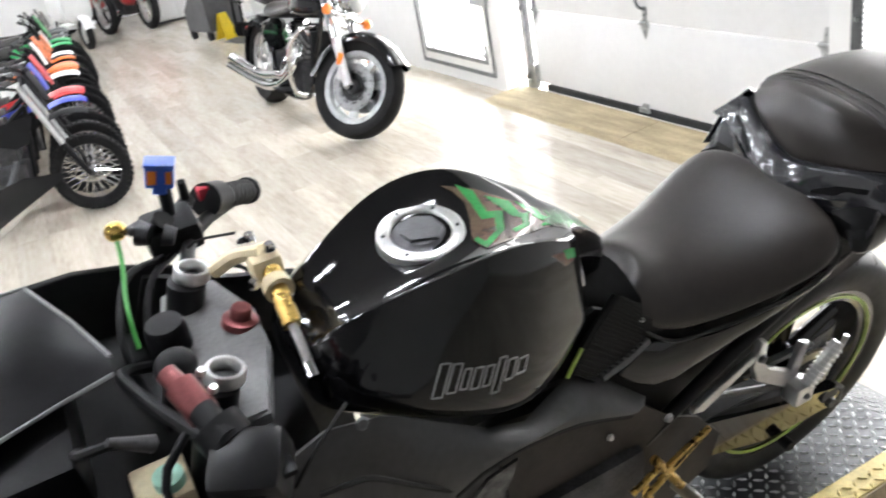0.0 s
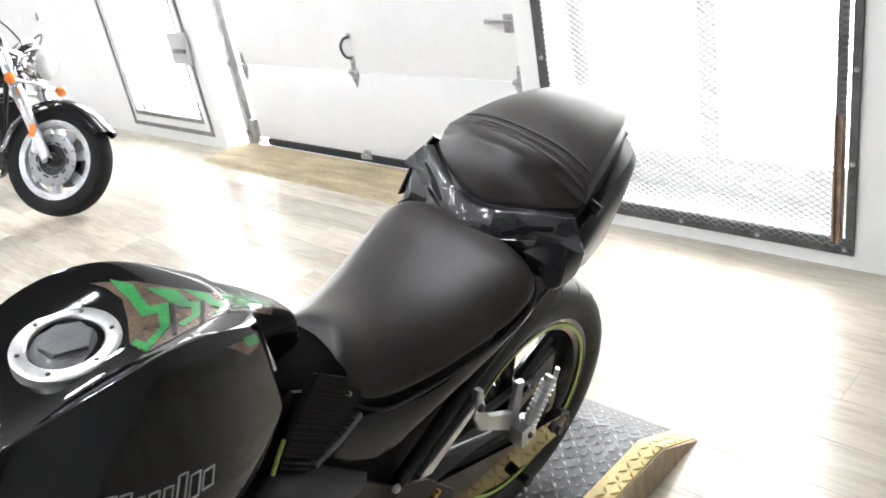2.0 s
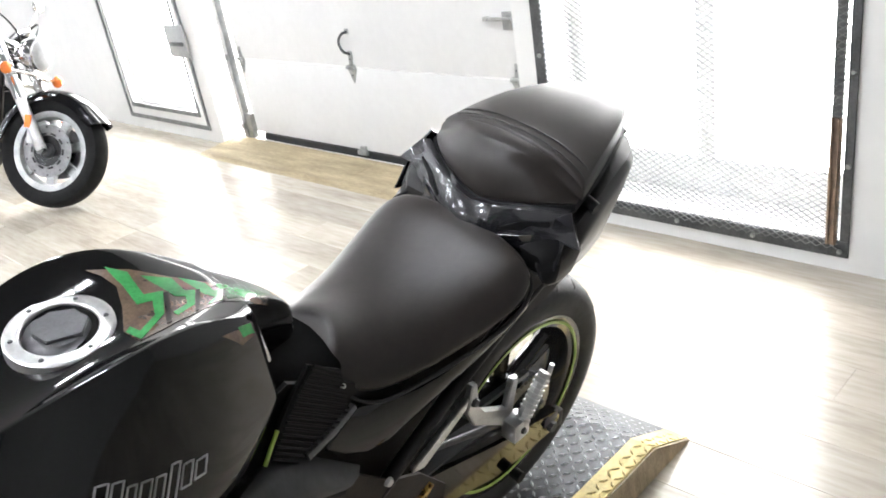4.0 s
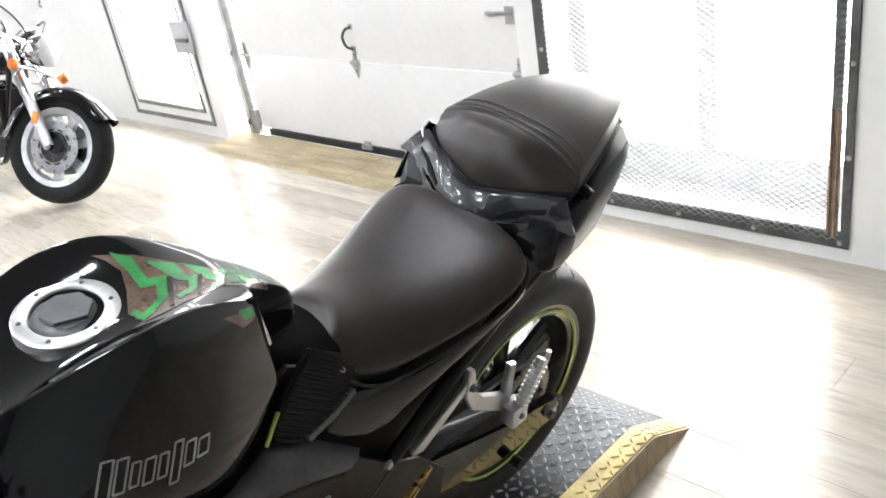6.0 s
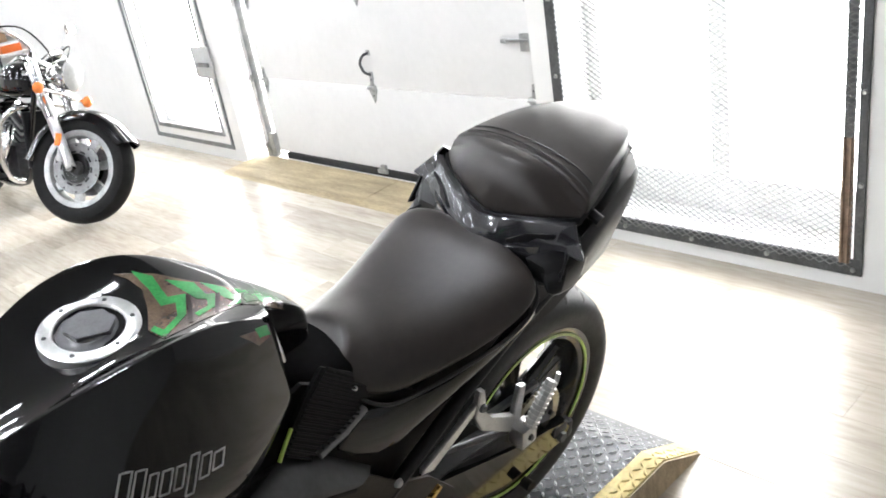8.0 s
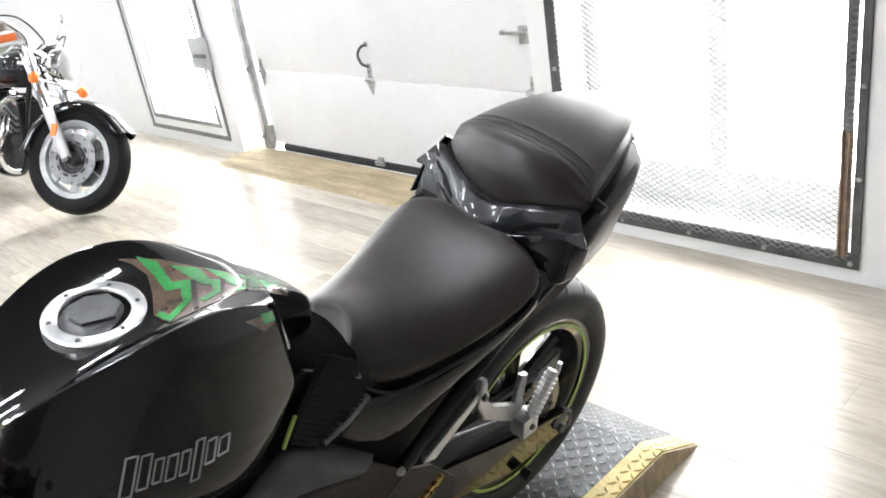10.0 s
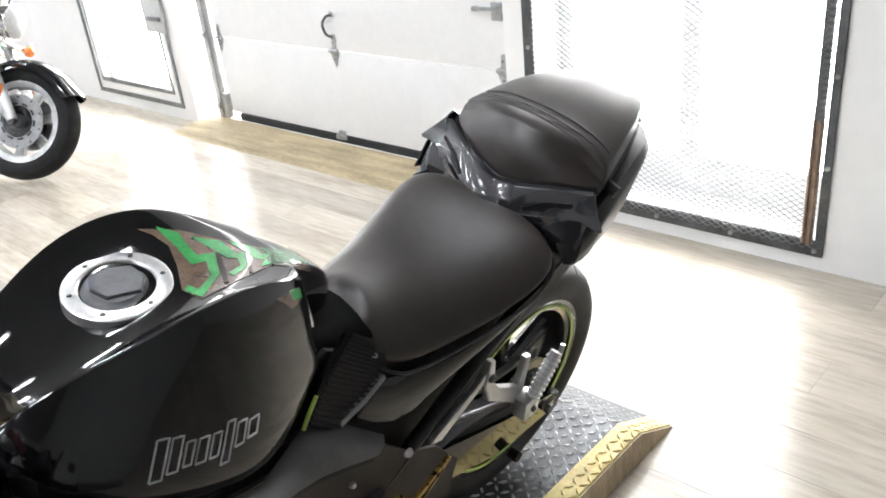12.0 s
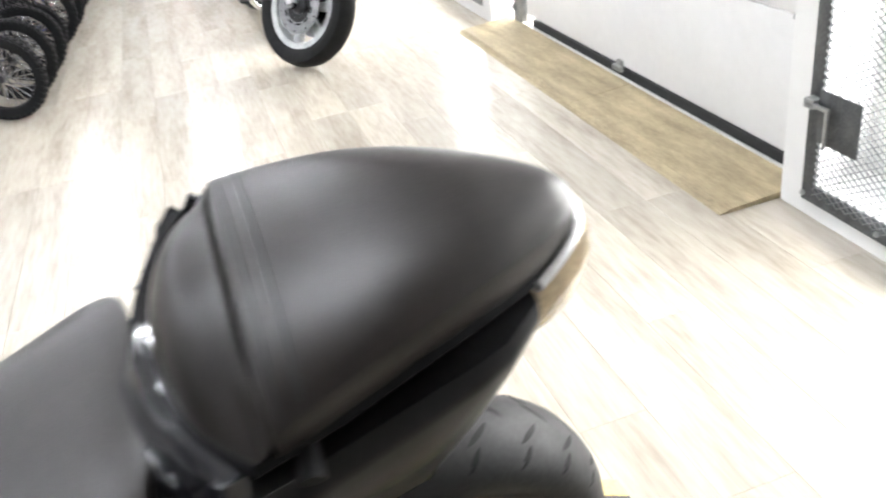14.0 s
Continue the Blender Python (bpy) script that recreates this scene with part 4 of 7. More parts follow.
for s in (-1, 1):
    def sd(x, y, z, s=s):
        return (x, YC + s * y, z)

    def facets(name, stations, material, label):
        """A hard-edged blade through triangular stations, its ridges slightly worn round."""
        bm = loft([[sd(*p) for p in st] for st in stations])
        bmesh.ops.bevel(bm, geom=bm.edges[:], offset=0.0012, segments=1, affect="EDGES")
        part(name, upright(bm), material, bike, label, smooth=False)

    facets("scoop_blade", [[(-0.222, 0.062, 0.913), (-0.219, 0.066, 0.907), (-0.210, 0.066, 0.912)], [(-0.208, 0.100, 0.924), (-0.205, 0.108, 0.913), (-0.192, 0.104, 0.920)],
                           [(-0.184, 0.130, 0.930), (-0.180, 0.138, 0.917), (-0.166, 0.134, 0.924)]], M_PIANO, "gloss black scoop blade")
    facets("scoop_mouth", [[(-0.216, 0.066, 0.926), (-0.214, 0.068, 0.918), (-0.204, 0.068, 0.924)], [(-0.199, 0.094, 0.944), (-0.199, 0.102, 0.927), (-0.184, 0.098, 0.936)],
                           [(-0.178, 0.138, 0.954), (-0.178, 0.140, 0.932), (-0.160, 0.138, 0.944)]], M_BLACK, "dark scoop mouth")
    facets("cowl_fin", [[(-0.172, 0.142, 0.961), (-0.154, 0.160, 0.973), (-0.138, 0.150, 0.966)], [(-0.182, 0.142, 0.932), (-0.166, 0.178, 0.950), (-0.142, 0.166, 0.940)],
                        [(-0.178, 0.190, 0.927), (-0.172, 0.197, 0.927), (-0.164, 0.190, 0.924)]], M_PIANO, "pointed gloss black cowl fin")
    bm = ribbon([[sd(-0.206, 0.126, 0.892), sd(-0.184, 0.176, 0.922), sd(-0.120, 0.174, 0.936)], [sd(-0.216, 0.152, 0.884), sd(-0.192, 0.180, 0.890), sd(-0.120, 0.174, 0.890)],
                 [sd(-0.226, 0.172, 0.872), sd(-0.200, 0.176, 0.856), sd(-0.120, 0.164, 0.836)]], 0.005)
    part("cowl_side", upright(bm), M_SATIN, bike, "satin black cowl side panel", subsurf=1)
    if s < 0:
        continue
    bm = ribbon([[sd(-0.134, 0.160, 0.982), sd(-0.144, 0.178, 0.952), sd(-0.156, 0.190, 0.925), sd(-0.206, 0.177, 0.882)], [sd(-0.118, 0.158, 0.970), sd(-0.112, 0.170, 0.945), sd(-0.110, 0.176, 0.920), sd(-0.150, 0.170, 0.870)]], 0.004)
    part("cowl_wing", upright(bm), M_PIANO, bike, "gloss black cowl wing", smooth=False)
part("tail_lamp", upright(loft([half_ring(w, zt, zw, zb, x, wb=w * 0.8, flat=0.8) for x, w, zt, zw, zb in ((0.085, 0.084, 0.968, 0.930, 0.900), (0.125, 0.080, 0.972, 0.932, 0.880), (0.175, 0.060, 0.974, 0.936, 0.876), (0.218, 0.024, 0.972, 0.952, 0.925))])), M_TAILLAMP, bike, "clear amber-tinted tail lamp lens", subsurf=1)
part("tail_trim", upright(tube([(0.130, -0.076, 0.974), (0.165, -0.052, 0.976), (0.192, -0.024, 0.978), (0.202, 0.004, 0.978)], 0.006, sides=8, curve=4)), M_ALU, bike, "bright seat end trim")
part("under_tail", loft([[(x, -w, z0), (x, w, z0), (x, w, z1), (x, -w, z1)] for x, w, z0, z1 in ((-0.50, 0.09, 0.66, 0.74), (-0.30, 0.10, 0.70, 0.78), (-0.10, 0.10, 0.72, 0.82), (0.02, 0.09, 0.745, 0.83), (0.08, 0.06, 0.80, 0.86))]), M_BLACK, bike, "black under-tail and frame")
for s in (-1, 1):
    part("frame_rail", tube([(-0.60, s * 0.115, 0.56), (-0.46, s * 0.118, 0.645), (-0.34, s * 0.120, 0.715), (-0.20, s * 0.122, 0.785)], 0.013, sides=10, curve=3), M_SATIN, bike, "black frame rail")
    part("mudguard_stay", tube([(-0.30, s * 0.10, 0.70), (-0.10, s * 0.09, 0.76)], 0.012), M_BLACK, bike)

# rear wheel, chain drive and swingarm
AX, AY, AZ = -0.006, 0.080, 0.318          # rear axle
WX, WY, WZ, WR = 0.0, 0.0, 0.0, 0.316
wheel = part("rear_wheel", revolve([(0.232, -0.062), (0.232, -0.052), (0.205, -0.046), (0.190, -0.020), (0.190, 0.020), (0.205, 0.046), (0.232, 0.052), (0.232, 0.062), (0.222, 0.060), (0.200, 0.052), (0.184, 0.020), (0.184, -0.020), (0.200, -0.052), (0.222, -0.060)], m=Matrix.Translation((WX, WY, WZ)), sides=72, closed=True), M_RIM, bike, "black cast wheel rim")
wheel.matrix_basis = Matrix.Translation((AX, AY, AZ)) @ Matrix.Rotation(radians(3.5), 4, "X")
prof = [(0.226, -0.056), (0.240, -0.068), (0.266, -0.074), (0.286, -0.070), (0.300, -0.056), (0.309, -0.036), (0.3145, -0.016), (WR, 0.0), (0.3145, 0.016), (0.309, 0.036), (0.300, 0.056), (0.286, 0.070), (0.266, 0.074), (0.240, 0.068), (0.226, 0.056)]
tyre = part("tyre", revolve(prof, m=Matrix.Translation((WX, WY, WZ)), sides=96), M_TYRE, wheel, "worn black road tyre")
part("rim_stripe", revolve([(0.212, -0.0615), (0.219, -0.0625), (0.219, -0.0610), (0.212, -0.0600)], m=Matrix.Translation((WX, WY, WZ)), sides=96, closed=True), M_GREEN, wheel, "lime green rim stripe")
part("rim_stripe", revolve([(0.212, 0.0600), (0.219, 0.0610), (0.219, 0.0625), (0.212, 0.0615)], m=Matrix.Translation((WX, WY, WZ)), sides=96, closed=True), M_GREEN, wheel, "lime green rim stripe")


def tyre_point(a, h):
    """On the tread: angle a round the axle, h across (metres from the middle)."""
    r = next((p[0] + (q[0] - p[0]) * (h - p[1]) / (q[1] - p[1]) for p, q in zip(prof, prof[1:]) if p[1] <= h <= q[1] and p[0] > 0.28), 0.3)
    return Vector((WX + (r + 0.0006) * math.cos(a), WY + h, WZ + (r + 0.0006) * math.sin(a)))


bm = bmesh.new()
for k in range(24):
    a0 = 2 * math.pi * k / 24
    for sgn, da in ((1, 0.0), (-1, 0.10)):
        for h0, h1, sw in ((0.004, 0.034, 0.110), (0.036, 0.062, 0.060)):
            a = a0 + da + (0.06 if h0 > 0.03 else 0)
            pts = [tyre_point(a + sw * (u / 4) ** 1.2, sgn * (h0 + (h1 - h0) * u / 4)) for u in range(5)]
            wds = [0.0012, 0.0034, 0.0042, 0.0036, 0.0012]
            prev = None
            for i, p in enumerate(pts):
                d = (pts[min(i + 1, 4)] - pts[max(i - 1, 0)]).normalized()
                nrm = (p - Vector((WX, WY, WZ))).normalized()
                q = d.cross(nrm).normalized() * wds[i]
                cur = (bm.verts.new(p - q), bm.verts.new(p + q))
                if prev:
                    bm.faces.new((prev[0], prev[1], cur[1], cur[0]))
                prev = cur
tagged(part("tread_pattern", bm, M_GROOVE, wheel, "dark tread grooves"), kind="stuff")
for k in range(5):
    for da in (-0.11, 0.11):
        a = 2 * math.pi * k / 5 + 0.35
        p0 = Vector((WX + 0.045 * math.cos(a), WY, WZ + 0.045 * math.sin(a)))
        p1 = Vector((WX + 0.195 * math.cos(a + da), WY, WZ + 0.195 * math.sin(a + da)))
        part("spoke", tube([p0, p0.lerp(p1, 0.5), p1], (0.020, 0.015), sides=8), M_RIM, wheel)
part("hub", revolve([(0.0, -0.06), (0.05, -0.06), (0.055, -0.03), (0.055, 0.05), (0.0, 0.05)], m=Matrix.Translation((WX, WY, WZ)), sides=32), M_RIM, wheel)
bm = bmesh.new()
teeth = []
for k in range(84):
    a = 2 * math.pi * k / 84
    teeth.append((WX + (0.094 if k % 2 else 0.089) * math.cos(a), WZ + (0.094 if k % 2 else 0.089) * math.sin(a)))
slab(teeth, 0.006, "y", WY - 0.080, bm=bm)
part("sprocket_carrier", revolve([(0.0, -0.086), (0.040, -0.086), (0.044, -0.083), (0.066, -0.083), (0.070, -0.080)], m=Matrix.Translation((WX, WY, WZ)), sides=36), M_BLACK, wheel, "black sprocket carrier")
part("sprocket", bm, M_SPROCKET, wheel, "toothed steel sprocket")
for k in range(5):
    a = 2 * math.pi * k / 5
    bolt("sprocket_bolt", (WX + 0.055 * math.cos(a), WY - 0.080, WZ + 0.055 * math.sin(a)), (0, -1, 0), 0.008, 0.010, wheel, M_STEEL)
part("brake_disc", revolve([(0.065, 0.078), (0.11, 0.078), (0.11, 0.083), (0.065, 0.083)], m=Matrix.Translation((WX, WY, WZ)), sides=48, closed=True), M_ALU, wheel)
# chain: plates along the upper and lower run
bm = bmesh.new()
for za, zb in ((AZ + 0.088, 0.445), (AZ - 0.088, 0.385)):
    p, q = Vector((AX, AY - 0.077, za)), Vector((-0.53, AY - 0.077, zb))
    n = 42
    for k in range(n):
        c = p.lerp(q, (k + 0.5) / n)
        d = (q - p).normalized()
        ang = math.atan2(-d.z, d.x)
        box(bm, (-0.0066, -0.007, -0.0055), (0.0066, 0.007, 0.0055), 0.0, Matrix.Translation(c) @ Matrix.Rotation(ang, 4, "Y"))
tagged(part("chain", bm, M_STEEL, bike, "oily steel drive chain"), kind="stuff")
for s in (-1, 1):
    y = AY + s * 0.118
    beam = [(-0.52, 0.530), (-0.334, 0.452), (-0.168, 0.386), (-0.098, 0.357), (-0.031, 0.349), (0.044, 0.324), (0.066, 0.291), (0.060, 0.252), (-0.030, 0.258), (-0.110, 0.258), (-0.165, 0.272), (-0.260, 0.312), (-0.330, 0.338), (-0.52, 0.400)]
    bm = slab(beam, 0.026, "y", y - 0.013, 0.004)
    for v in bm.verts:
        v.co.y += s * (v.co.z - 0.30) * 0.11
    arm = part("swingarm_beam", bm, M_GLOSS, bike, "gloss black swingarm beam", smooth=False)
    part("chain_adjuster", boxes(((0.000, y + s * 0.012 - 0.004, 0.296), (0.048, y + s * 0.012 + 0.004, 0.322), 0.003), ((0.058, y - 0.012, 0.256), (0.076, y + 0.012, 0.302), 0.004)), M_ENGINE, arm, "dull grey chain adjuster")
    part("axle_nut", tube([(AX + 0.030, y + s * 0.013, 0.290), (AX + 0.030, y + s * 0.026, 0.290)], 0.013, sides=6), M_STEEL, arm)
    part("paddock_spool", tube([(-0.100, y + s * 0.013, 0.240), (-0.100, y + s * 0.036, 0.240)], 0.013, sides=14), M_BLACK, arm)
part("chain_guard", loft([[(x, -0.085, z), (x, -0.055, z + 0.004), (x, -0.055, z + 0.018), (x, -0.088, z + 0.010)] for x, z in ((-0.20, 0.462), (-0.30, 0.478), (-0.42, 0.486))]), M_BLACK, bike, "black chain guard")
part("pivot_cover", slab([(-0.56, 0.62), (-0.36, 0.66), (-0.30, 0.60), (-0.27, 0.50), (-0.20, 0.41), (-0.11, 0.35), (-0.11, 0.31), (-0.30, 0.33), (-0.56, 0.33)], 0.008, "y", -0.016, 0.002), M_BLACK, bike, "black swingarm pivot cover")
part("chain_slider", loft([[(x, -0.055, z), (x, -0.022, z), (x, -0.022, z + 0.020), (x, -0.055, z + 0.020)] for x, z in ((-0.12, 0.352), (-0.28, 0.405), (-0.42, 0.440))]), M_BLACK, bike, "black chain slider")

# footrest hangers with passenger pegs
for s in (-1, 1):
    y0, y1 = s * 0.130, s * 0.142
    plate = lambda pts, a=0.010: slab(pts, a * s, "y", y0, 0.0018)
    hang = part("peg_hanger", plate([(-0.350, 0.706), (-0.338, 0.702), (-0.338, 0.650), (-0.322, 0.626), (-0.258, 0.588), (-0.246, 0.560), (-0.262, 0.548), (-0.345, 0.612), (-0.362, 0.655)], 0.014), M_ALU, bike, "cast aluminium footrest hanger")
    part("hanger_arm", plate([(-0.352, 0.682), (-0.356, 0.662), (-0.462, 0.604), (-0.486, 0.612), (-0.484, 0.622)]), M_ALU, hang)
    part("hanger_stay", plate([(-0.448, 0.622), (-0.444, 0.632), (-0.262, 0.556), (-0.258, 0.538)], 0.008), M_ENGINE, hang)
    part("hanger_post", plate([(-0.264, 0.570), (-0.242, 0.646), (-0.226, 0.640), (-0.240, 0.560)], 0.012), M_ALU, hang)
    bolt("hanger_bolt", (-0.346, s * 0.144, 0.668), (0, s, 0), 0.009, 0.006, hang, M_STEEL)
    part("peg_clevis", boxes(((-0.268, min(s * 0.138, s * 0.172), 0.522), (-0.226, max(s * 0.138, s * 0.172), 0.566), 0.006)), M_ALU, hang)
    bolt("clevis_pin", (-0.246, s * 0.172, 0.544), (0, s, 0), 0.007, 0.005, hang, M_STEEL)
    p0, p1 = Vector((-0.244, s * 0.162, 0.552)), Vector((-0.182, s * 0.166, 0.636))
    peg = part("passenger_peg", tube([p0, p1], 0.0115, sides=8), M_ALU, hang, "ribbed folded passenger peg")
    for k in range(9):
        c = p0.lerp(p1, 0.12 + 0.095 * k)
        d = (p1 - p0).normalized() * 0.0020
        part("peg_rib", tube([c - d, c + d], 0.0145, sides=8), M_ALU, peg)
    lip = (p1 - p0).cross(Vector((0, s, 0))).normalized() * (0.018 * (1 if s < 0 else 1))
    lip = lip if lip.x > 0 else -lip
    part("peg_lip", tube([p0 + lip, p1 + lip * 0.9, p1 + (p1 - p0) * 0.16 + lip * 0.5], 0.0045, sides=8), M_ALU, peg)
    part("rider_peg", tube([(-0.520, s * 0.150, 0.470), (-0.515, s * 0.235, 0.480)], 0.012, sides=10), M_ALU, bike, "ribbed rider's footpeg")
for s in (-1, 1):
    part("heel_guard", slab([(-0.86, 0.80), (-0.69, 0.770), (-0.640, 0.715), (-0.585, 0.685), (-0.52, 0.615), (-0.46, 0.58), (-0.40, 0.50), (-0.42, 0.42), (-0.55, 0.36), (-0.80, 0.36)], -0.006 * s, "y", s * 0.128), M_FRAME, bike, "dull brown-black heel guard")
lever = part("gear_lever", slab([(-0.476, 0.620), (-0.470, 0.612), (-0.512, 0.582), (-0.562, 0.540), (-0.574, 0.548), (-0.556, 0.580), (-0.515, 0.600)], 0.007, "y", -0.172, 0.0015), M_GOLD, bike, "gold shift lever")
part("lever_web", slab([(-0.490, 0.604), (-0.512, 0.590), (-0.545, 0.566), (-0.530, 0.583)], 0.002, "y", -0.1735), M_GROOVE, lever, "dark slot in the lever")
part("shift_rod", tube([(-0.582, -0.165, 0.602), (-0.530, -0.165, 0.519), (-0.477, -0.165, 0.434)], 0.0085, sides=10), M_GOLD, bike, "dull gold shift rod")
for q in ([(-0.575, -0.168, 0.580), (-0.600, -0.168, 0.566), (-0.626, -0.168, 0.552)], [(-0.566, -0.170, 0.548), (-0.590, -0.170, 0.532), (-0.612, -0.170, 0.500)]):
    part("gear_link", tube(q, 0.0055, sides=8), M_GOLD, bike, "gold shift linkage")
part("side_stand", tube([(-0.565, -0.12, 0.500), (-0.545, -0.20, 0.300), (-0.520, -0.285, 0.075)], 0.012, sides=10, curve=3), M_GOLD, bike, "worn gold side stand")
part("stand_foot", boxes(((-0.560, -0.320, 0.058), (-0.480, -0.260, 0.072), 0.004)), M_STEEL, bike)
part("engine_block", boxes(((-1.00, -0.15, 0.26), (-0.58, 0.15, 0.60), 0.03), ((-0.98, -0.11, 0.58), (-0.70, 0.11, 0.80), 0.03)), M_ENGINE, bike, "dark twin-cylinder engine block")
part("clutch_cover", revolve([(0.0, 0.02), (0.07, 0.018), (0.085, 0.0), (0.085, -0.02)], m=Matrix.Translation((-0.72, -0.165, 0.40)) @ Matrix.Rotation(math.pi, 4, "X"), sides=28), M_ENGINE, bike)
part("muffler", tube([(-0.60, 0.14, 0.30), (-0.35, 0.17, 0.34), (-0.02, 0.19, 0.44)], (0.045, 0.058), sides=18), M_SATIN, bike, "black exhaust muffler")

# side fairings: a tall front panel whose upper part runs back as an arm along the tank, over the open frame
FAIR_TOP = [(-0.999, 0.165, 0.949), (-0.944, 0.165, 0.902), (-0.882, 0.165, 0.853), (-0.820, 0.155, 0.818), (-0.757, 0.127, 0.811), (-0.718, 0.112, 0.813), (-0.657, 0.112, 0.776), (-0.572, 0.114, 0.690)]
FAIR_LOW = [(-0.957, 0.205, 0.824), (-0.914, 0.200, 0.836), (-0.867, 0.192, 0.832), (-0.831, 0.184, 0.822), (-0.777, 0.172, 0.801), (-0.737, 0.165, 0.784), (-0.691, 0.158, 0.760), (-0.630, 0.148, 0.723)]
for s in (-1, 1):
    rows = [[(-1.194, s * 0.215, 0.992), (-1.232, s * 0.245, 0.875), (-1.188, s * 0.225, 0.662), (-1.084, s * 0.19, 0.429)], [(-1.085, s * 0.165, 0.978), (-1.074, s * 0.215, 0.896), (-1.05, s * 0.222, 0.664), (-0.965, s * 0.19, 0.392)],
            [(-1.020, s * 0.162, 0.960), (-0.985, s * 0.205, 0.870), (-0.970, s * 0.215, 0.650), (-0.930, s * 0.19, 0.400)]]
    for p, q in zip(FAIR_TOP, FAIR_LOW):
        p, q = Vector((p[0], s * p[1], p[2])), Vector((q[0], s * q[1], q[2]))
        rows.append([p, p.lerp(q, 0.40) + Vector((0, s * 0.010, 0.003)), p.lerp(q, 0.8) + Vector((0, s * 0.007, 0.002)), q])
    fair = part("side_fairing", ribbon(rows, 0.006), M_FAIR, bike, "satin black side fairing")
    # black tube drawn in place of the dark, shaded groove below the arm
    low = [Vector((x + 0.002, s * (y + 0.001), z - 0.005)) for x, y, z in FAIR_LOW]
    part("panel_edge", tube(low, 0.0060, sides=8, curve=3), M_GROOVE, bike, "black tube for the shaded groove under the fairing arm")
    for name, line, width in (("panel_seam", [(-1.118, 0.230, 0.961), (-1.085, 0.230, 0.956), (-1.059, 0.228, 0.946), (-1.018, 0.220, 0.900), (-0.956, 0.207, 0.830)], 0.0034), ("panel_split", [(-1.140, 0.228, 0.986), (-1.112, 0.222, 1.016), (-1.061, 0.190, 1.029)], 0.0022)):
        part(name, tube([(x, s * y, z) for x, y, z in line], width, sides=6, curve=3), M_GROOVE, bike, "dark seam between fairing panels")
    bolt("fairing_screw", (-1.052, s * 0.203, 1.004), (0, s, 0.4), 0.008, 0.003, fair, M_STEEL)
    bolt("frame_bolt", (-0.650, s * 0.134, 0.668), (0, s, 0.2), 0.006, 0.005, bike, M_ALU)
    part("heat_shield", slab([(-0.910, 0.700), (-0.877, 0.738), (-0.826, 0.749), (-0.837, 0.716), (-0.860, 0.670)], 0.005 * s, "y", s * 0.147, 0.001), M_SPECK, bike, "speckled grey heat shield")
    rows = [[(-1.11, s * 0.265, 0.955), (-1.14, s * 0.255, 0.93), (-1.12, s * 0.23, 0.80)], [(-1.22, s * 0.270, 1.01), (-1.24, s * 0.255, 0.96), (-1.24, s * 0.24, 0.84)], [(-1.36, s * 0.240, 1.06), (-1.36, s * 0.225, 1.00), (-1.38, s * 0.22, 0.86)], [(-1.50, s * 0.190, 1.03), (-1.50, s * 0.18, 0.96), (-1.52, s * 0.18, 0.80)], [(-1.66, s * 0.090, 0.90), (-1.66, s * 0.09, 0.84), (-1.66, s * 0.09, 0.74)]]
    part("upper_cowl", ribbon(rows, 0.006), M_SATIN, bike, "satin black upper cowl", subsurf=1)
    part("mirror_stalk", tube([(-1.42, s * 0.20, 0.99), (-1.42, s * 0.30, 1.02), (-1.41, s * 0.40, 1.02)], 0.011, curve=3), M_BLACK, bike)
    part("mirror_head", loft([[(-1.252, s * 0.385, 1.112), (-1.262, s * 0.395, 1.100), (-1.262, s * 0.378, 1.104)], [(-1.310, s * 0.44, 1.095), (-1.330, s * 0.42, 1.045), (-1.335, s * 0.37, 1.075)], [(-1.370, s * 0.47, 1.070), (-1.395, s * 0.42, 1.005), (-1.400, s * 0.37, 1.045)], [(-1.45, s * 0.45, 1.03), (-1.46, s * 0.42, 0.99), (-1.46, s * 0.39, 1.02)]]), M_GLOSS, bike, "black wedge mirror")
rows = []
for xl, yl, xr, yr, z, crown in ((-1.274, -0.022, -1.272, 0.010, 1.056, 0.0), (-1.335, -0.045, -1.302, 0.095, 1.062, 0.008), (-1.400, -0.070, -1.345, 0.195, 1.066, 0.016), (-1.490, -0.130, -1.430, 0.235, 1.045, 0.030), (-1.600, -0.120, -1.580, 0.150, 0.970, 0.030)):
    rows.append([(xl + (xr - xl) * k / 8, yl + (yr - yl) * k / 8, z + crown * math.sin(math.pi * k / 8)) for k in range(9)])
screen = part("windscreen", ribbon(rows, 0.004), M_SMOKE, bike, "dark smoked pointed windscreen")
# pale tubes paint the thin highlight along both screen edges
for k in (0, 8):
    part("screen_edge", tube([row[k] for row in rows], 0.0028, sides=6), M_CLAMP, screen, "pale strip for the highlight on the screen edge")
part("nose", ball((-1.60, 0, 0.86), (0.14, 0.13, 0.16)), M_GLOSS, bike, "black nose cowl")
part("gauge_pod", boxes(((-1.44, -0.12, 0.96), (-1.33, 0.12, 1.04), 0.02)), M_BLACK, bike, "black instrument pod")

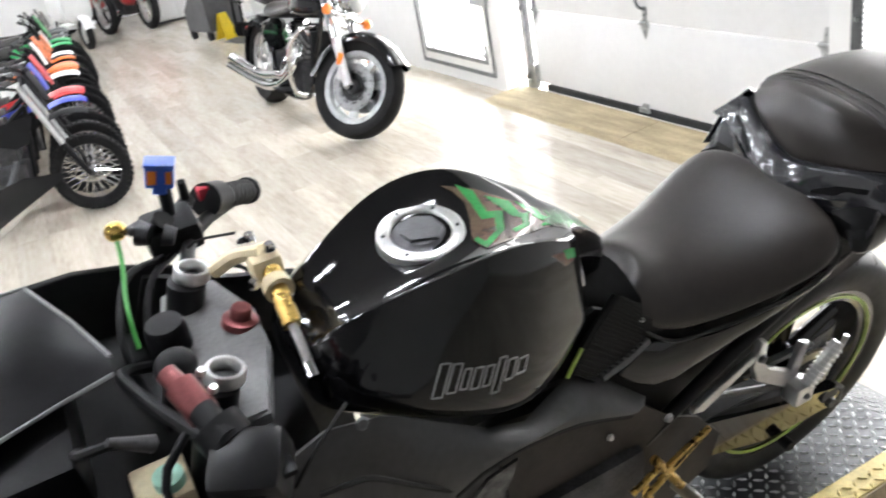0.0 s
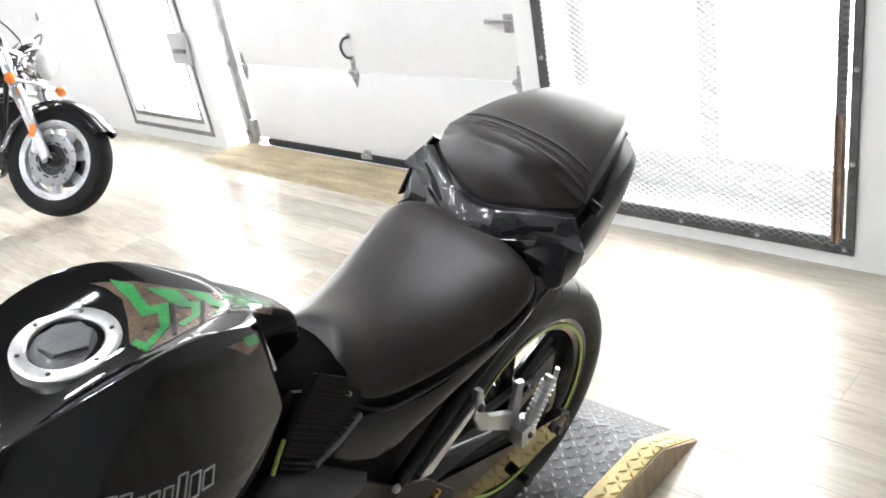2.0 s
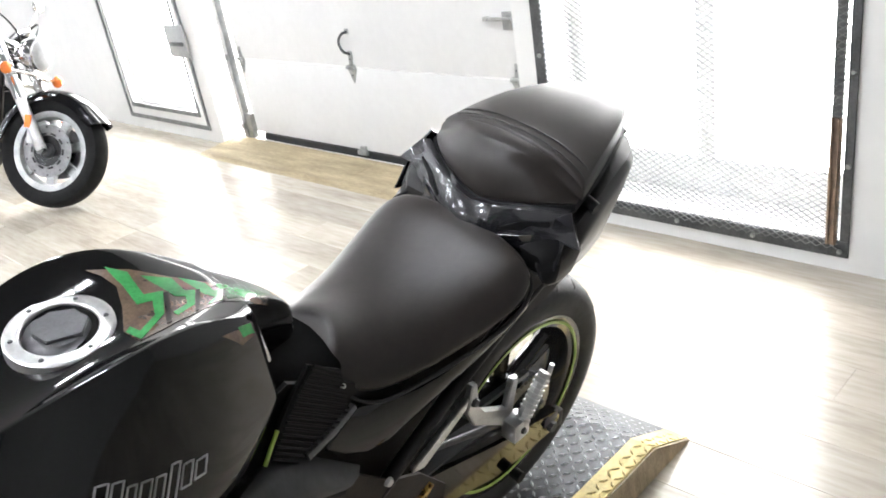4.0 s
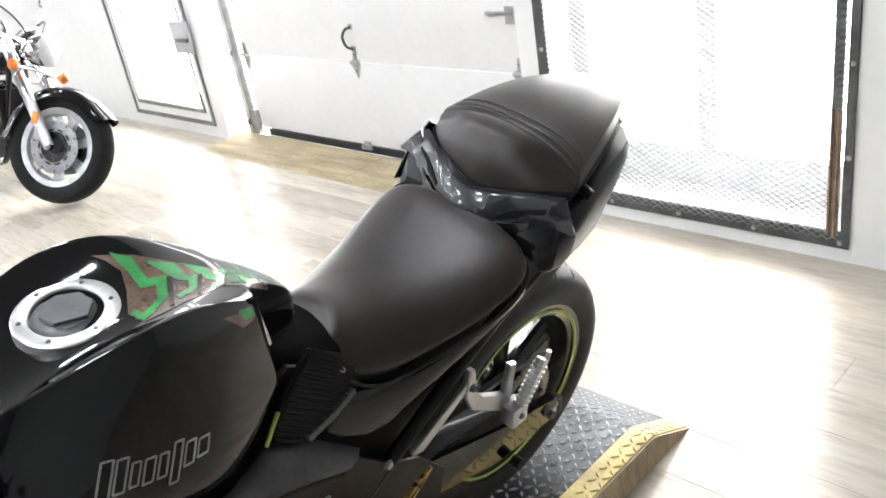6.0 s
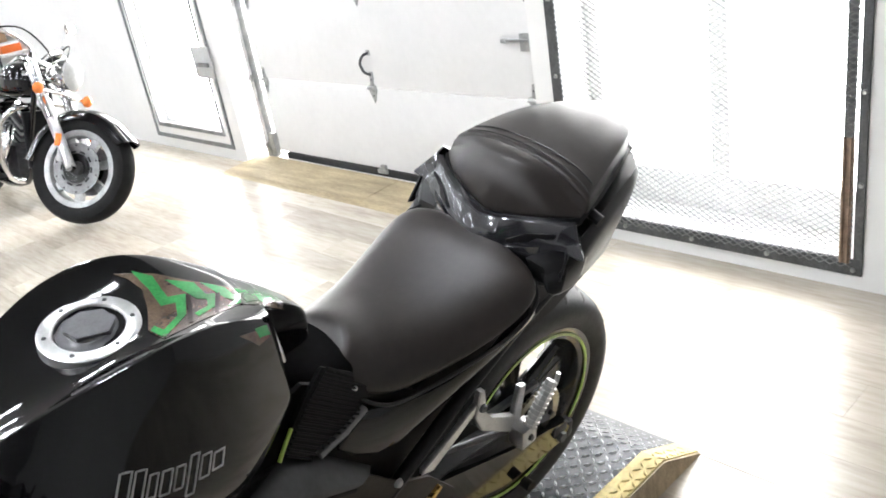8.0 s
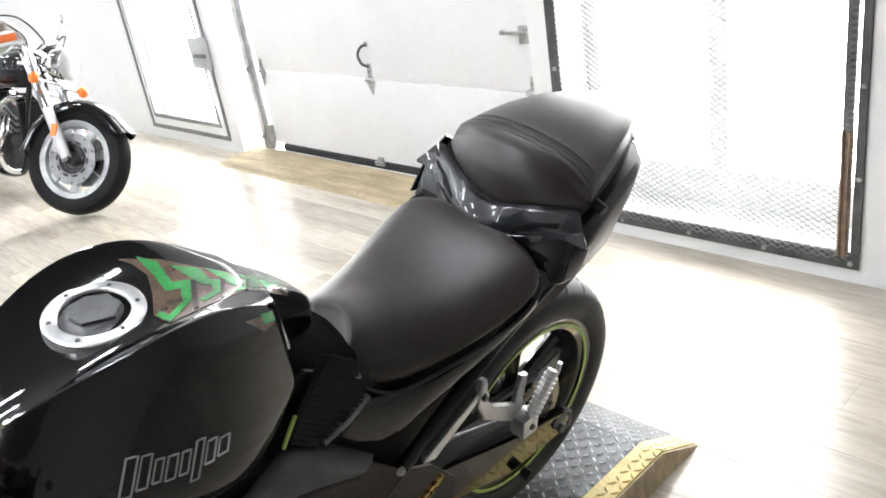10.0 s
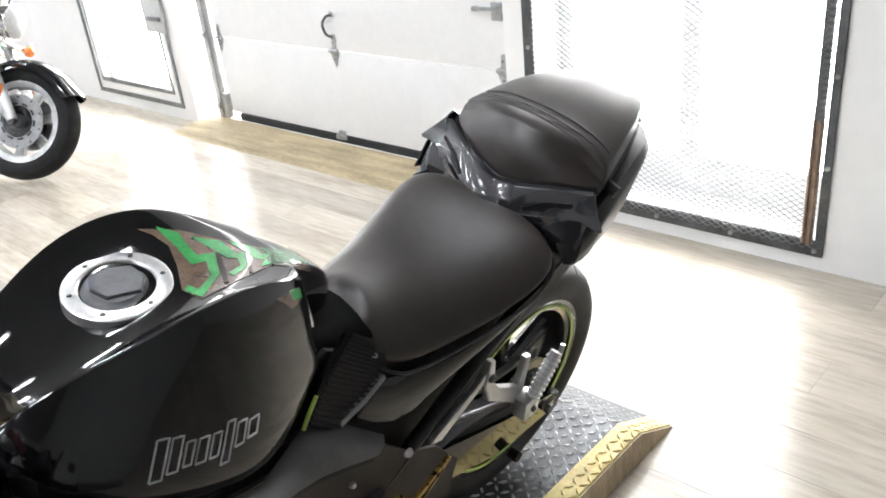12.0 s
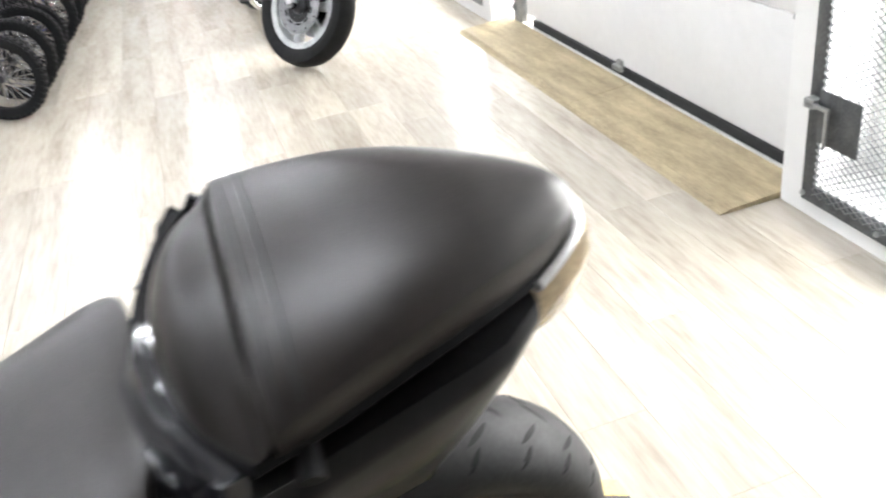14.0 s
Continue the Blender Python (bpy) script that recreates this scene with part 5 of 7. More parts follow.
# steering head: triple clamp, fork tops, clip-on bars and controls
FORK = [(-1.160, 0.105), (-1.176, -0.098)]
clamp = part("triple_clamp", slab([(-1.205, -0.135), (-1.225, -0.06), (-1.215, 0.06), (-1.195, 0.145), (-1.125, 0.14), (-1.095, 0.05), (-1.10, -0.03), (-1.135, -0.135)], 0.022, "z", 0.995, 0.004), M_CLAMP, bike, "grey cast triple clamp")
for x, y in FORK:
    leg = part("fork_leg", tube([(x - 0.20, y, 0.42), (x, y, 1.050)], 0.0245, sides=18), M_SATIN, bike, "black fork tube")
    up = Matrix.Translation((x + 0.005, y, 1.045)) @ Matrix.Rotation(radians(18), 4, "Y") @ Matrix.Rotation(radians(90), 4, "X")
    part("fork_cap", revolve([(0.0155, 0.004), (0.016, 0.022), (0.0175, 0.025), (0.0215, 0.025), (0.0235, 0.022), (0.0235, 0.010), (0.020, 0.008)], m=up, sides=28), M_ALU, leg, "silver fork cap ring")
    part("fork_adjuster", revolve([(0.0, 0.014), (0.006, 0.014), (0.007, 0.011), (0.0155, 0.010), (0.0155, 0.0)], m=up, sides=14), M_ENGINE, leg)
up = Matrix.Translation((-1.118, 0.030, 1.020)) @ Matrix.Rotation(radians(18), 4, "Y") @ Matrix.Rotation(radians(90), 4, "X")
part("stem_nut", revolve([(0.0, 0.020), (0.0115, 0.020), (0.0135, 0.017), (0.0135, 0.005), (0.023, 0.002), (0.0245, -0.006)], m=up, sides=20), M_RED, bike, "faded red stem nut")
part("ignition_lock", revolve([(0.0, 0.022), (0.022, 0.020), (0.026, 0.010), (0.026, -0.03)], m=Matrix.Translation((-1.205, 0.035, 1.035)) @ Matrix.Rotation(radians(90), 4, "X"), sides=20), M_BLACK, bike, "black ignition lock")
# steering damper
damper = part("steering_damper", tube([(-1.062, 0.050, 1.068), (-1.068, -0.030, 1.030)], 0.0125, sides=16), M_GOLD, bike, "gold steering damper")
part("damper_rod", tube([(-1.068, -0.028, 1.031), (-1.069, -0.082, 1.000)], 0.0062, sides=12), M_ALU, damper, "bright damper rod")
part("damper_clevis", tube([(-1.069, -0.074, 1.004), (-1.070, -0.092, 0.994)], 0.009, sides=10), M_CHROME, damper)
part("damper_clamp", revolve([(0.012, -0.009), (0.019, -0.009), (0.019, 0.009), (0.012, 0.009)], m=Matrix.Translation((-1.064, 0.02, 1.054)), sides=18, closed=True), M_CREAM, damper)
part("damper_bracket", tube([(-1.125, 0.098, 1.055), (-1.095, 0.085, 1.075), (-1.066, 0.060, 1.085)], 0.010, sides=8, curve=3), M_CREAM, damper, "pale gold damper bracket")
part("damper_bracket", boxes(((-1.085, 0.040, 1.045), (-1.045, 0.085, 1.085), 0.008)), M_CREAM, damper, "pale gold damper bracket")
for p in ((-1.072, 0.080, 1.095), (-1.056, 0.052, 1.090), (-1.090, 0.030, 1.060)):
    bolt("damper_bolt", p, (0, 0, 1), 0.008, 0.010, damper, M_CHROME)
# right bar
bar = part("clip_on_right", tube([(-1.16, 0.12, 1.01), (-1.12, 0.28, 1.005), (-1.0, 0.44, 0.950)], 0.011, sides=12, curve=3), M_BLACK, bike, "black clip-on handlebar")
g0, g1 = Vector((-1.052, 0.380, 0.992)), Vector((-0.996, 0.445, 0.948))
grip = part("grip", tube([g0, g1], 0.019, sides=18), M_GREY, bar, "ribbed grey rubber grip")
for k in range(6):
    c = g0.lerp(g1, 0.12 + 0.15 * k)
    d = (g1 - g0).normalized() * 0.003
    part("grip_rib", tube([c - d, c + d], 0.0215, sides=18), M_BLACK, grip)
part("bar_end", tube([g1, g1 + (g1 - g0).normalized() * 0.008], 0.024, sides=18), M_BLACK, bar)
part("throttle_housing", tube([g0 - (g1 - g0).normalized() * 0.045, g0 - (g1 - g0).normalized() * 0.002], 0.028, sides=18), M_BLACK, bar)
part("kill_switch", boxes(((-1.086, 0.352, 1.010), (-1.066, 0.372, 1.032), 0.004)), M_PINK, bar, "red engine switch")
part("brake_master", boxes(((-1.185, 0.250, 0.995), (-1.105, 0.330, 1.040), 0.012)), M_BLACK, bar, "black brake master cylinder")
part("brake_lever", tube([(-1.17, 0.29, 1.03), (-1.20, 0.34, 1.01), (-1.13, 0.46, 0.955)], 0.007, curve=3), M_BLACK, bar)
part("reservoir_stem", tube([(-1.140, 0.300, 1.03), (-1.135, 0.300, 1.085)], 0.010, sides=10), M_BLACK, bar)
RES = Matrix.Translation((-1.134, 0.300, 1.108)) @ Matrix.Rotation(radians(14), 4, "Y") @ Matrix.Rotation(radians(-16), 4, "Z") @ Matrix.Scale(0.82, 4)
res_bm = boxes(((-0.024, -0.018, -0.022), (0.024, 0.020, 0.020), 0.004), ((-0.012, -0.014, -0.036), (0.012, 0.014, -0.018), 0.003), ((-0.026, -0.020, 0.018), (0.026, 0.022, 0.024), 0.002))
bmesh.ops.transform(res_bm, matrix=RES, verts=res_bm.verts)
res = part("brake_reservoir", res_bm, M_BLUE, bar, "blue brake fluid reservoir")
for lo, hi in (((-0.020, -0.021, -0.014), (-0.004, -0.017, 0.012)), ((0.010, -0.021, -0.012), (0.021, -0.017, 0.012))):
    bm = boxes((lo, hi, 0.0015))
    bmesh.ops.transform(bm, matrix=RES, verts=bm.verts)
    part("sight_glass", bm, M_AMBER, res, "amber fluid window")
part("lever_knob", ball((-1.218, 0.270, 1.058), (0.016, 0.014, 0.015)), M_GOLD, bar, "gold adjuster knob")
part("lever_pivot", tube([(-1.165, 0.280, 1.03), (-1.15, 0.272, 1.048)], 0.018, sides=14), M_BLACK, bar)
for p, q, r in (((-1.190, 0.262, 1.048), (-1.176, 0.252, 1.044), 0.019), ((-1.160, 0.246, 1.042), (-1.146, 0.240, 1.036), 0.016), ((-1.120, 0.330, 1.020), (-1.100, 0.345, 1.030), 0.014), ((-1.108, 0.322, 1.045), (-1.108, 0.318, 1.075), 0.008)):
    part("control_boss", tube([p, Vector(p).lerp(Vector(q), 0.5), q], (r, r * 0.8), sides=14), M_ENGINE if r > 0.015 else M_BLACK, bar, "dark control fitting")
part("brake_hose", tube([(-1.220, 0.268, 1.050), (-1.225, 0.22, 1.035), (-1.238, 0.15, 1.015), (-1.243, 0.10, 0.98)], 0.0032, sides=8, curve=4), M_CABLE, bike, "green braided hose")
part("cable", tube([(-1.150, 0.26, 1.00), (-1.20, 0.20, 1.00), (-1.23, 0.12, 0.95), (-1.20, 0.05, 0.88)], 0.0055, sides=8, curve=4), M_BLACK, bike)
part("cable", tube([(-1.170, 0.24, 1.01), (-1.23, 0.20, 1.02), (-1.26, 0.10, 0.98), (-1.24, 0.02, 0.90)], 0.0055, sides=8, curve=4), M_BLACK, bike)
# left bar
lbar = part("clip_on_left", tube([(-1.176, -0.12, 1.02), (-1.17, -0.24, 1.01), (-1.04, -0.46, 0.95)], 0.011, sides=12, curve=3), M_BLACK, bike, "black clip-on handlebar")
part("left_grip", tube([(-1.125, -0.33, 0.99), (-1.035, -0.465, 0.948)], 0.019, sides=18), M_GREY, lbar, "grey rubber grip")
SW = Matrix.Translation((-1.178, -0.225, 1.046)) @ Matrix.Rotation(radians(-28), 4, "Z") @ Matrix.Rotation(radians(20), 4, "X")
bm = boxes(((-0.040, -0.034, -0.036), (0.036, 0.034, 0.030), 0.014), ((-0.020, -0.050, -0.020), (0.020, -0.030, 0.014), 0.006))
bmesh.ops.transform(bm, matrix=SW, verts=bm.verts)
part("switch_box", bm, M_SATIN, lbar, "black switch housing")
part("switch_collar", tube([(-1.196, -0.178, 1.072), (-1.188, -0.200, 1.060)], 0.027, sides=18), M_BLACK, lbar)
part("switch_button", boxes(((-1.16, -0.262, 1.05), (-1.142, -0.24, 1.058), 0.003)), M_BLACK, lbar)
part("lever_block", tube([(-1.214, -0.130, 1.098), (-1.201, -0.168, 1.080)], 0.0165, sides=18), M_RED, lbar, "faded red lever clamp")
part("lever_block_tip", tube([(-1.222, -0.112, 1.104), (-1.214, -0.131, 1.098)], 0.0115, sides=14), M_RED, lbar)
part("lever_block_end", tube([(-1.203, -0.165, 1.086), (-1.190, -0.205, 1.074)], 0.015, sides=14), M_BLACK, lbar)
for p in ((-1.190, -0.125, 1.098), (-1.186, -0.150, 1.092)):
    bolt("lever_bolt", p, (0.3, -0.2, 1), 0.006, 0.006, lbar, M_ALU)
part("clutch_lever", tube([(-1.225, -0.17, 1.07), (-1.26, -0.21, 1.05), (-1.24, -0.30, 1.00), (-1.18, -0.42, 0.96)], 0.0045, curve=3), M_BLACK, lbar, "black clutch lever")
part("clutch_adjuster", tube([(-1.255, -0.185, 1.090), (-1.290, -0.190, 1.120)], (0.009, 0.004), sides=10), M_ENGINE, lbar)
part("clutch_cable", tube([(-1.285, -0.190, 1.115), (-1.32, -0.16, 1.09), (-1.33, -0.08, 1.02), (-1.28, 0.0, 0.92)], 0.005, sides=8, curve=4), M_BLACK, bike)
part("horn_relay", ball((-1.21, -0.02, 1.03), (0.026, 0.026, 0.022)), M_BLACK, bike)
part("wiring", tube([(-1.20, -0.16, 1.02), (-1.25, -0.06, 1.03), (-1.27, 0.04, 1.00), (-1.22, 0.10, 0.94)], 0.008, sides=8, curve=4), M_BLACK, bike)
part("inner_panel", ribbon([[(-1.58, -0.19, 0.90), (-1.58, 0.0, 0.84), (-1.58, 0.19, 0.90)], [(-1.42, -0.235, 0.93), (-1.44, 0.0, 0.86), (-1.42, 0.235, 0.93)], [(-1.28, -0.24, 0.92), (-1.30, 0.0, 0.84), (-1.28, 0.24, 0.92)], [(-1.18, -0.225, 0.88), (-1.20, 0.0, 0.80), (-1.18, 0.225, 0.88)], [(-1.06, -0.20, 0.84), (-1.06, 0.0, 0.78), (-1.06, 0.20, 0.84)]], 0.006), M_BLACK, bike, "black inner fairing panel")
pot = part("fluid_pot", boxes(((-1.290, -0.135, 0.905), (-1.228, -0.070, 0.945), 0.006)), M_CREAM, bike, "cream plastic fluid pot")
part("pot_cap", tube([(-1.250, -0.112, 0.944), (-1.250, -0.112, 0.958)], 0.017, sides=18), M_MINT, pot, "pale mint cap")
# front wheel
fw = part("front_wheel", revolve([(0.232, -0.045), (0.205, -0.036), (0.192, 0.0), (0.205, 0.036), (0.232, 0.045), (0.222, 0.046), (0.186, 0.0), (0.222, -0.046)], m=Matrix.Translation((-1.41, 0.02, 0.305)), sides=60, closed=True), M_RIM, bike, "black front rim")
part("tyre", revolve([(0.226, -0.040), (0.262, -0.055), (0.288, -0.042), (0.302, 0.0), (0.288, 0.042), (0.262, 0.055), (0.226, 0.040)], m=Matrix.Translation((-1.41, 0.02, 0.305)), sides=72), M_TYRE, fw)
for k in range(5):
    a = 2 * math.pi * k / 5
    part("spoke", tube([(-1.41, 0.02, 0.305), (-1.41 + 0.195 * math.cos(a), 0.02, 0.305 + 0.195 * math.sin(a))], (0.030, 0.016), sides=8), M_RIM, fw)
part("front_mudguard", ribbon([[(-1.41 + 0.335 * math.cos(a), y, 0.305 + 0.335 * math.sin(a) - 0.3 * y * y * 8) for y in (-0.06, -0.03, 0.0, 0.03, 0.06)] for a in [radians(30 + 15 * k) for k in range(9)]], 0.005), M_GLOSS, bike)

# the frame, controls and running gear sit a little lower at the head and higher at the axle than drawn
SETTLE = Matrix(((0.9833, 0.0183, -0.0192, 0.009), (0, 1, 0, 0), (0.0139, -0.0106, 0.9718, 0.0346), (0, 0, 0, 1)))
KEEP = {"fuel_tank", "rider_seat", "seat_piping", "tank_rear_cover", "cover_edge", "vent_panel", "vent_rim", "side_bolt", "side_cover", "panel_seam", "panel_split", "fluid_pot", "tail_cowl", "pillion_seat", "pillion_edge", "strap_knob", "cowl_band", "scoop_blade",
        "scoop_mouth", "cowl_fin", "cowl_wing", "cowl_side", "tail_lamp", "tail_trim", "rear_wheel", "front_wheel", "swingarm_beam", "side_fairing", "panel_edge", "frame_bolt", "heat_shield", "gear_lever", "shift_rod", "gear_link", "side_stand", "stand_foot"}
for ob in bike.children:
    if ob.name.split(".")[0] not in KEEP:
        for piece in [ob] + list(ob.children_recursive):
            piece.data.transform(SETTLE)


# ---- the black and chrome cruiser beside the side door ----
cruiser = thing("cruiser_motorcycle", pose(1.805, 5.105, -0.007, 11, 0, 93) @ Matrix.Scale(1.03, 4), "black and chrome cruiser motorcycle parked with its front wheel turned", "motorcycle")
HEADP = Matrix.Translation((0.36, 0, 0.95))
STEER = HEADP @ Matrix.Rotation(radians(34), 4, Vector((0.50, 0, 0.866))) @ HEADP.inverted()


def fpart(name, bm, material, parent=cruiser, label="", subsurf=0):
    """A part of the turned front end."""
    bmesh.ops.transform(bm, matrix=STEER, verts=bm.verts)
    return part(name, bm, material, parent, label, subsurf)


FR = 0.312
up = Matrix.Translation((0, 0, FR))
fwheel = fpart("front_wheel", revolve([(0.222, -0.048), (0.222, -0.040), (0.196, -0.034), (0.186, 0.0), (0.196, 0.034), (0.222, 0.040), (0.222, 0.048), (0.208, 0.047), (0.190, 0.042), (0.178, 0.0), (0.190, -0.042), (0.208, -0.047)], m=up, sides=64, closed=True), M_GALV, label="polished cast front wheel")
fpart("tyre", revolve([(0.216, -0.044), (0.236, -0.058), (0.266, -0.066), (0.290, -0.060), (0.306, -0.036), (FR, 0.0), (0.306, 0.036), (0.290, 0.060), (0.266, 0.066), (0.236, 0.058), (0.216, 0.044)], m=up, sides=72), M_TYRE_DARK, fwheel, "black tyre")
for k in range(7):
    a = 2 * math.pi * k / 7 + 0.2
    p = [(0.05 * math.cos(a + d) , FR + 0.05 * math.sin(a + d)) for d in (-0.34, 0.34)]
    q = [(0.188 * math.cos(a + d), FR + 0.188 * math.sin(a + d)) for d in (0.15, -0.15)]
    fpart("spoke", slab(p + q, 0.030, "y", -0.004, 0.003), M_GALV, fwheel, "flat cast spoke")
for s in (1, -1):
    fpart("brake_disc", revolve([(0.086, s * 0.060), (0.146, s * 0.060), (0.146, s * 0.065), (0.086, s * 0.065)], m=up, sides=48, closed=True), M_DISC, fwheel, "drilled steel brake disc")
    fpart("disc_carrier", revolve([(0.03, s * 0.056), (0.087, s * 0.056), (0.087, s * 0.061), (0.03, s * 0.061)], m=up, sides=24, closed=True), M_RIM, fwheel)
for k in range(10):
    a = 2 * math.pi * k / 10
    arc = [(0.096 * math.cos(a + d), 0.0656, FR + 0.096 * math.sin(a + d)) for d in (-0.17, 0.0, 0.17)]
    fpart("disc_slot", tube(arc, 0.0055, sides=6), M_GROOVE, fwheel)
    arc = [(0.132 * math.cos(a + 0.2 + d), 0.0654, FR + 0.132 * math.sin(a + 0.2 + d)) for d in (-0.03, 0.03)]
    fpart("disc_slot", tube(arc, 0.0045, sides=6), M_GROOVE, fwheel)
fpart("hub", revolve([(0.0, 0.085), (0.034, 0.080), (0.044, 0.060), (0.044, -0.060), (0.034, -0.080), (0.0, -0.085)], m=up, sides=24), M_ENGINE, fwheel)
# front fender: a deep valanced arc
rows = []
for k in range(15):
    a = radians(4 + 10.4 * k)
    r = 0.338 + (0.02 if k in (0, 14) else 0)
    rows.append([(r2 * math.cos(a), y, FR + r2 * math.sin(a)) for y, r2 in ((-0.088, r - 0.065), (-0.086, r - 0.038), (-0.066, r - 0.010), (-0.03, r + 0.004), (0.0, r + 0.006), (0.03, r + 0.004), (0.066, r - 0.010), (0.086, r - 0.038), (0.088, r - 0.065))])
fpart("front_fender", ribbon(rows, 0.004), M_GLOSS, label="gloss black valanced front fender")
for s in (1, -1):
    y = s * 0.112
    leg = fpart("fork_slider", tube([(0.0, y, FR), (0.075, y, 0.44), (0.16, y, 0.585)], 0.029, sides=16), M_ALU, label="polished fork slider")
    fpart("fork_cover", tube([(0.155, y, 0.575), (0.33, y, 0.875)], 0.033, sides=16), M_CHROME, leg, "chrome fork cover")
    fpart("axle_cap", tube([(0.0, y - s * 0.01, FR), (0.0, y + s * 0.02, FR)], 0.024, sides=12), M_CHROME, leg)
    fpart("reflector", boxes(((0.062, y + s * 0.026 - 0.006, 0.425), (0.098, y + s * 0.026 + 0.006, 0.495), 0.003)), M_ORANGE, leg, "amber reflector")
    fpart("caliper", boxes(((0.045, s * 0.052, FR + 0.03), (0.115, s * 0.098, FR + 0.10), 0.012)), M_ALU, leg, "brake caliper")
    sig = fpart("signal_stem", tube([(0.215, y, 0.72), (0.195, s * 0.20, 0.725)], 0.010, sides=10), M_CHROME)
    fpart("signal_lens", ball((0.180, s * 0.215, 0.728), (0.030, 0.030, 0.034)), M_ORANGE, sig, "amber turn signal")
    fpart("handlebar", tube([(0.38, s * 0.04, 0.92), (0.37, s * 0.10, 0.98), (0.42, s * 0.26, 1.02), (0.62, s * 0.40, 0.99)], 0.0125, sides=10, curve=4), M_CHROME, label="chrome pulled-back handlebar")
    fpart("bar_grip", tube([(0.51, s * 0.335, 1.010), (0.64, s * 0.412, 0.985)], 0.018, sides=12), M_BLACK, label="black grip")
    fpart("lever", tube([(0.50, s * 0.35, 1.02), (0.50, s * 0.42, 1.01), (0.58, s * 0.46, 0.99)], 0.006, curve=3), M_CHROME)
    fpart("mirror_stem", tube([(0.50, s * 0.33, 1.02), (0.48, s * 0.36, 1.12), (0.50, s * 0.40, 1.18)], 0.006, curve=3), M_CHROME)
    fpart("mirror", ball((0.50, s * 0.41, 1.20), (0.018, 0.055, 0.040)), M_CHROME, label="chrome mirror")
    fpart("cable", tube([(0.48, s * 0.30, 1.02), (0.33, s * 0.20, 1.05), (0.24, s * 0.06, 0.93), (0.30, s * 0.02, 0.80)], 0.005, sides=6, curve=5), M_BLACK)
lampm = Matrix.Translation((0.165, 0, 0.845)) @ Matrix.Rotation(radians(90), 4, "Z")
head = fpart("headlight", revolve([(0.0, -0.10), (0.05, -0.09), (0.082, -0.05), (0.094, 0.0), (0.096, 0.03), (0.088, 0.036)], m=lampm @ Matrix.Rotation(radians(0), 4, "Z"), sides=32), M_CHROME, label="round chrome headlight")
fpart("headlight_lens", revolve([(0.088, 0.036), (0.07, 0.048), (0.04, 0.056), (0.0, 0.058)], m=lampm, sides=32), M_LGREY, head, "clear headlight lens")
fpart("triple_tree", boxes(((0.28, -0.14, 0.80), (0.36, 0.14, 0.83), 0.01), ((0.34, -0.13, 0.89), (0.41, 0.13, 0.915), 0.01)), M_CHROME, label="chrome fork yokes")
fpart("light_bar", tube([(0.20, -0.19, 0.725), (0.19, 0.0, 0.735), (0.20, 0.19, 0.725)], 0.012, sides=10, curve=3), M_CHROME)
# body
prof = [(0.42, 0.05, 0.85, 0.80, 0.72), (0.47, 0.11, 0.90, 0.80, 0.70), (0.58, 0.155, 0.925, 0.80, 0.69), (0.72, 0.150, 0.905, 0.79, 0.69), (0.86, 0.115, 0.85, 0.77, 0.69), (0.98, 0.07, 0.79, 0.74, 0.69)]
ctank = part("fuel_tank", loft([half_ring(w, zt, zw, zb, x) for x, w, zt, zw, zb in prof]), M_GLOSS, cruiser, "gloss black teardrop tank", subsurf=2)
part("tank_console", tube([(0.52, 0, 0.925), (0.66, 0, 0.925), (0.80, 0, 0.885)], (0.030, 0.022), sides=12, curve=3), M_CHROME, ctank, "chrome tank console")
for s in (1, -1):
    part("tank_badge", tube([(0.55, s * 0.150, 0.84), (0.64, s * 0.158, 0.845), (0.72, s * 0.152, 0.835)], 0.006, sides=6, curve=3), M_CHROME, ctank)
SE = [(0.92, 0.09, 0.77, 0.70), (1.00, 0.15, 0.745, 0.67), (1.12, 0.175, 0.73, 0.66), (1.24, 0.165, 0.745, 0.67), (1.33, 0.13, 0.79, 0.70)]
part("seat", loft([seat_ring(*q) for q in SE]), M_VINYL, cruiser, "black saddle seat", subsurf=2)
SE = [(1.33, 0.10, 0.80, 0.72), (1.42, 0.125, 0.82, 0.74), (1.55, 0.12, 0.815, 0.75), (1.66, 0.07, 0.80, 0.76)]
part("passenger_pad", loft([seat_ring(*q) for q in SE]), M_VINYL, cruiser, "black passenger pad", subsurf=2)
RX, RR = 1.60, 0.315
rw = part("rear_wheel", revolve([(0.215, -0.06), (0.185, -0.05), (0.180, 0.05), (0.215, 0.06), (0.20, 0.055), (0.17, 0.0), (0.20, -0.055)], m=Matrix.Translation((RX, 0, RR)), sides=48, closed=True), M_ALU, cruiser, "polished cast rear wheel")
part("tyre", revolve([(0.208, -0.055), (0.240, -0.075), (0.280, -0.080), (0.306, -0.050), (RR, 0.0), (0.306, 0.050), (0.280, 0.080), (0.240, 0.075), (0.208, 0.055)], m=Matrix.Translation((RX, 0, RR)), sides=60), M_TYRE_DARK, rw)
for k in range(7):
    a = 2 * math.pi * k / 7
    part("spoke", slab([(RX + 0.04 * math.cos(a - 0.4), RR + 0.04 * math.sin(a - 0.4)), (RX + 0.04 * math.cos(a + 0.4), RR + 0.04 * math.sin(a + 0.4)), (RX + 0.185 * math.cos(a + 0.15), RR + 0.185 * math.sin(a + 0.15)), (RX + 0.185 * math.cos(a - 0.15), RR + 0.185 * math.sin(a - 0.15))], 0.03, "y", -0.015), M_ALU, rw)
rows = []
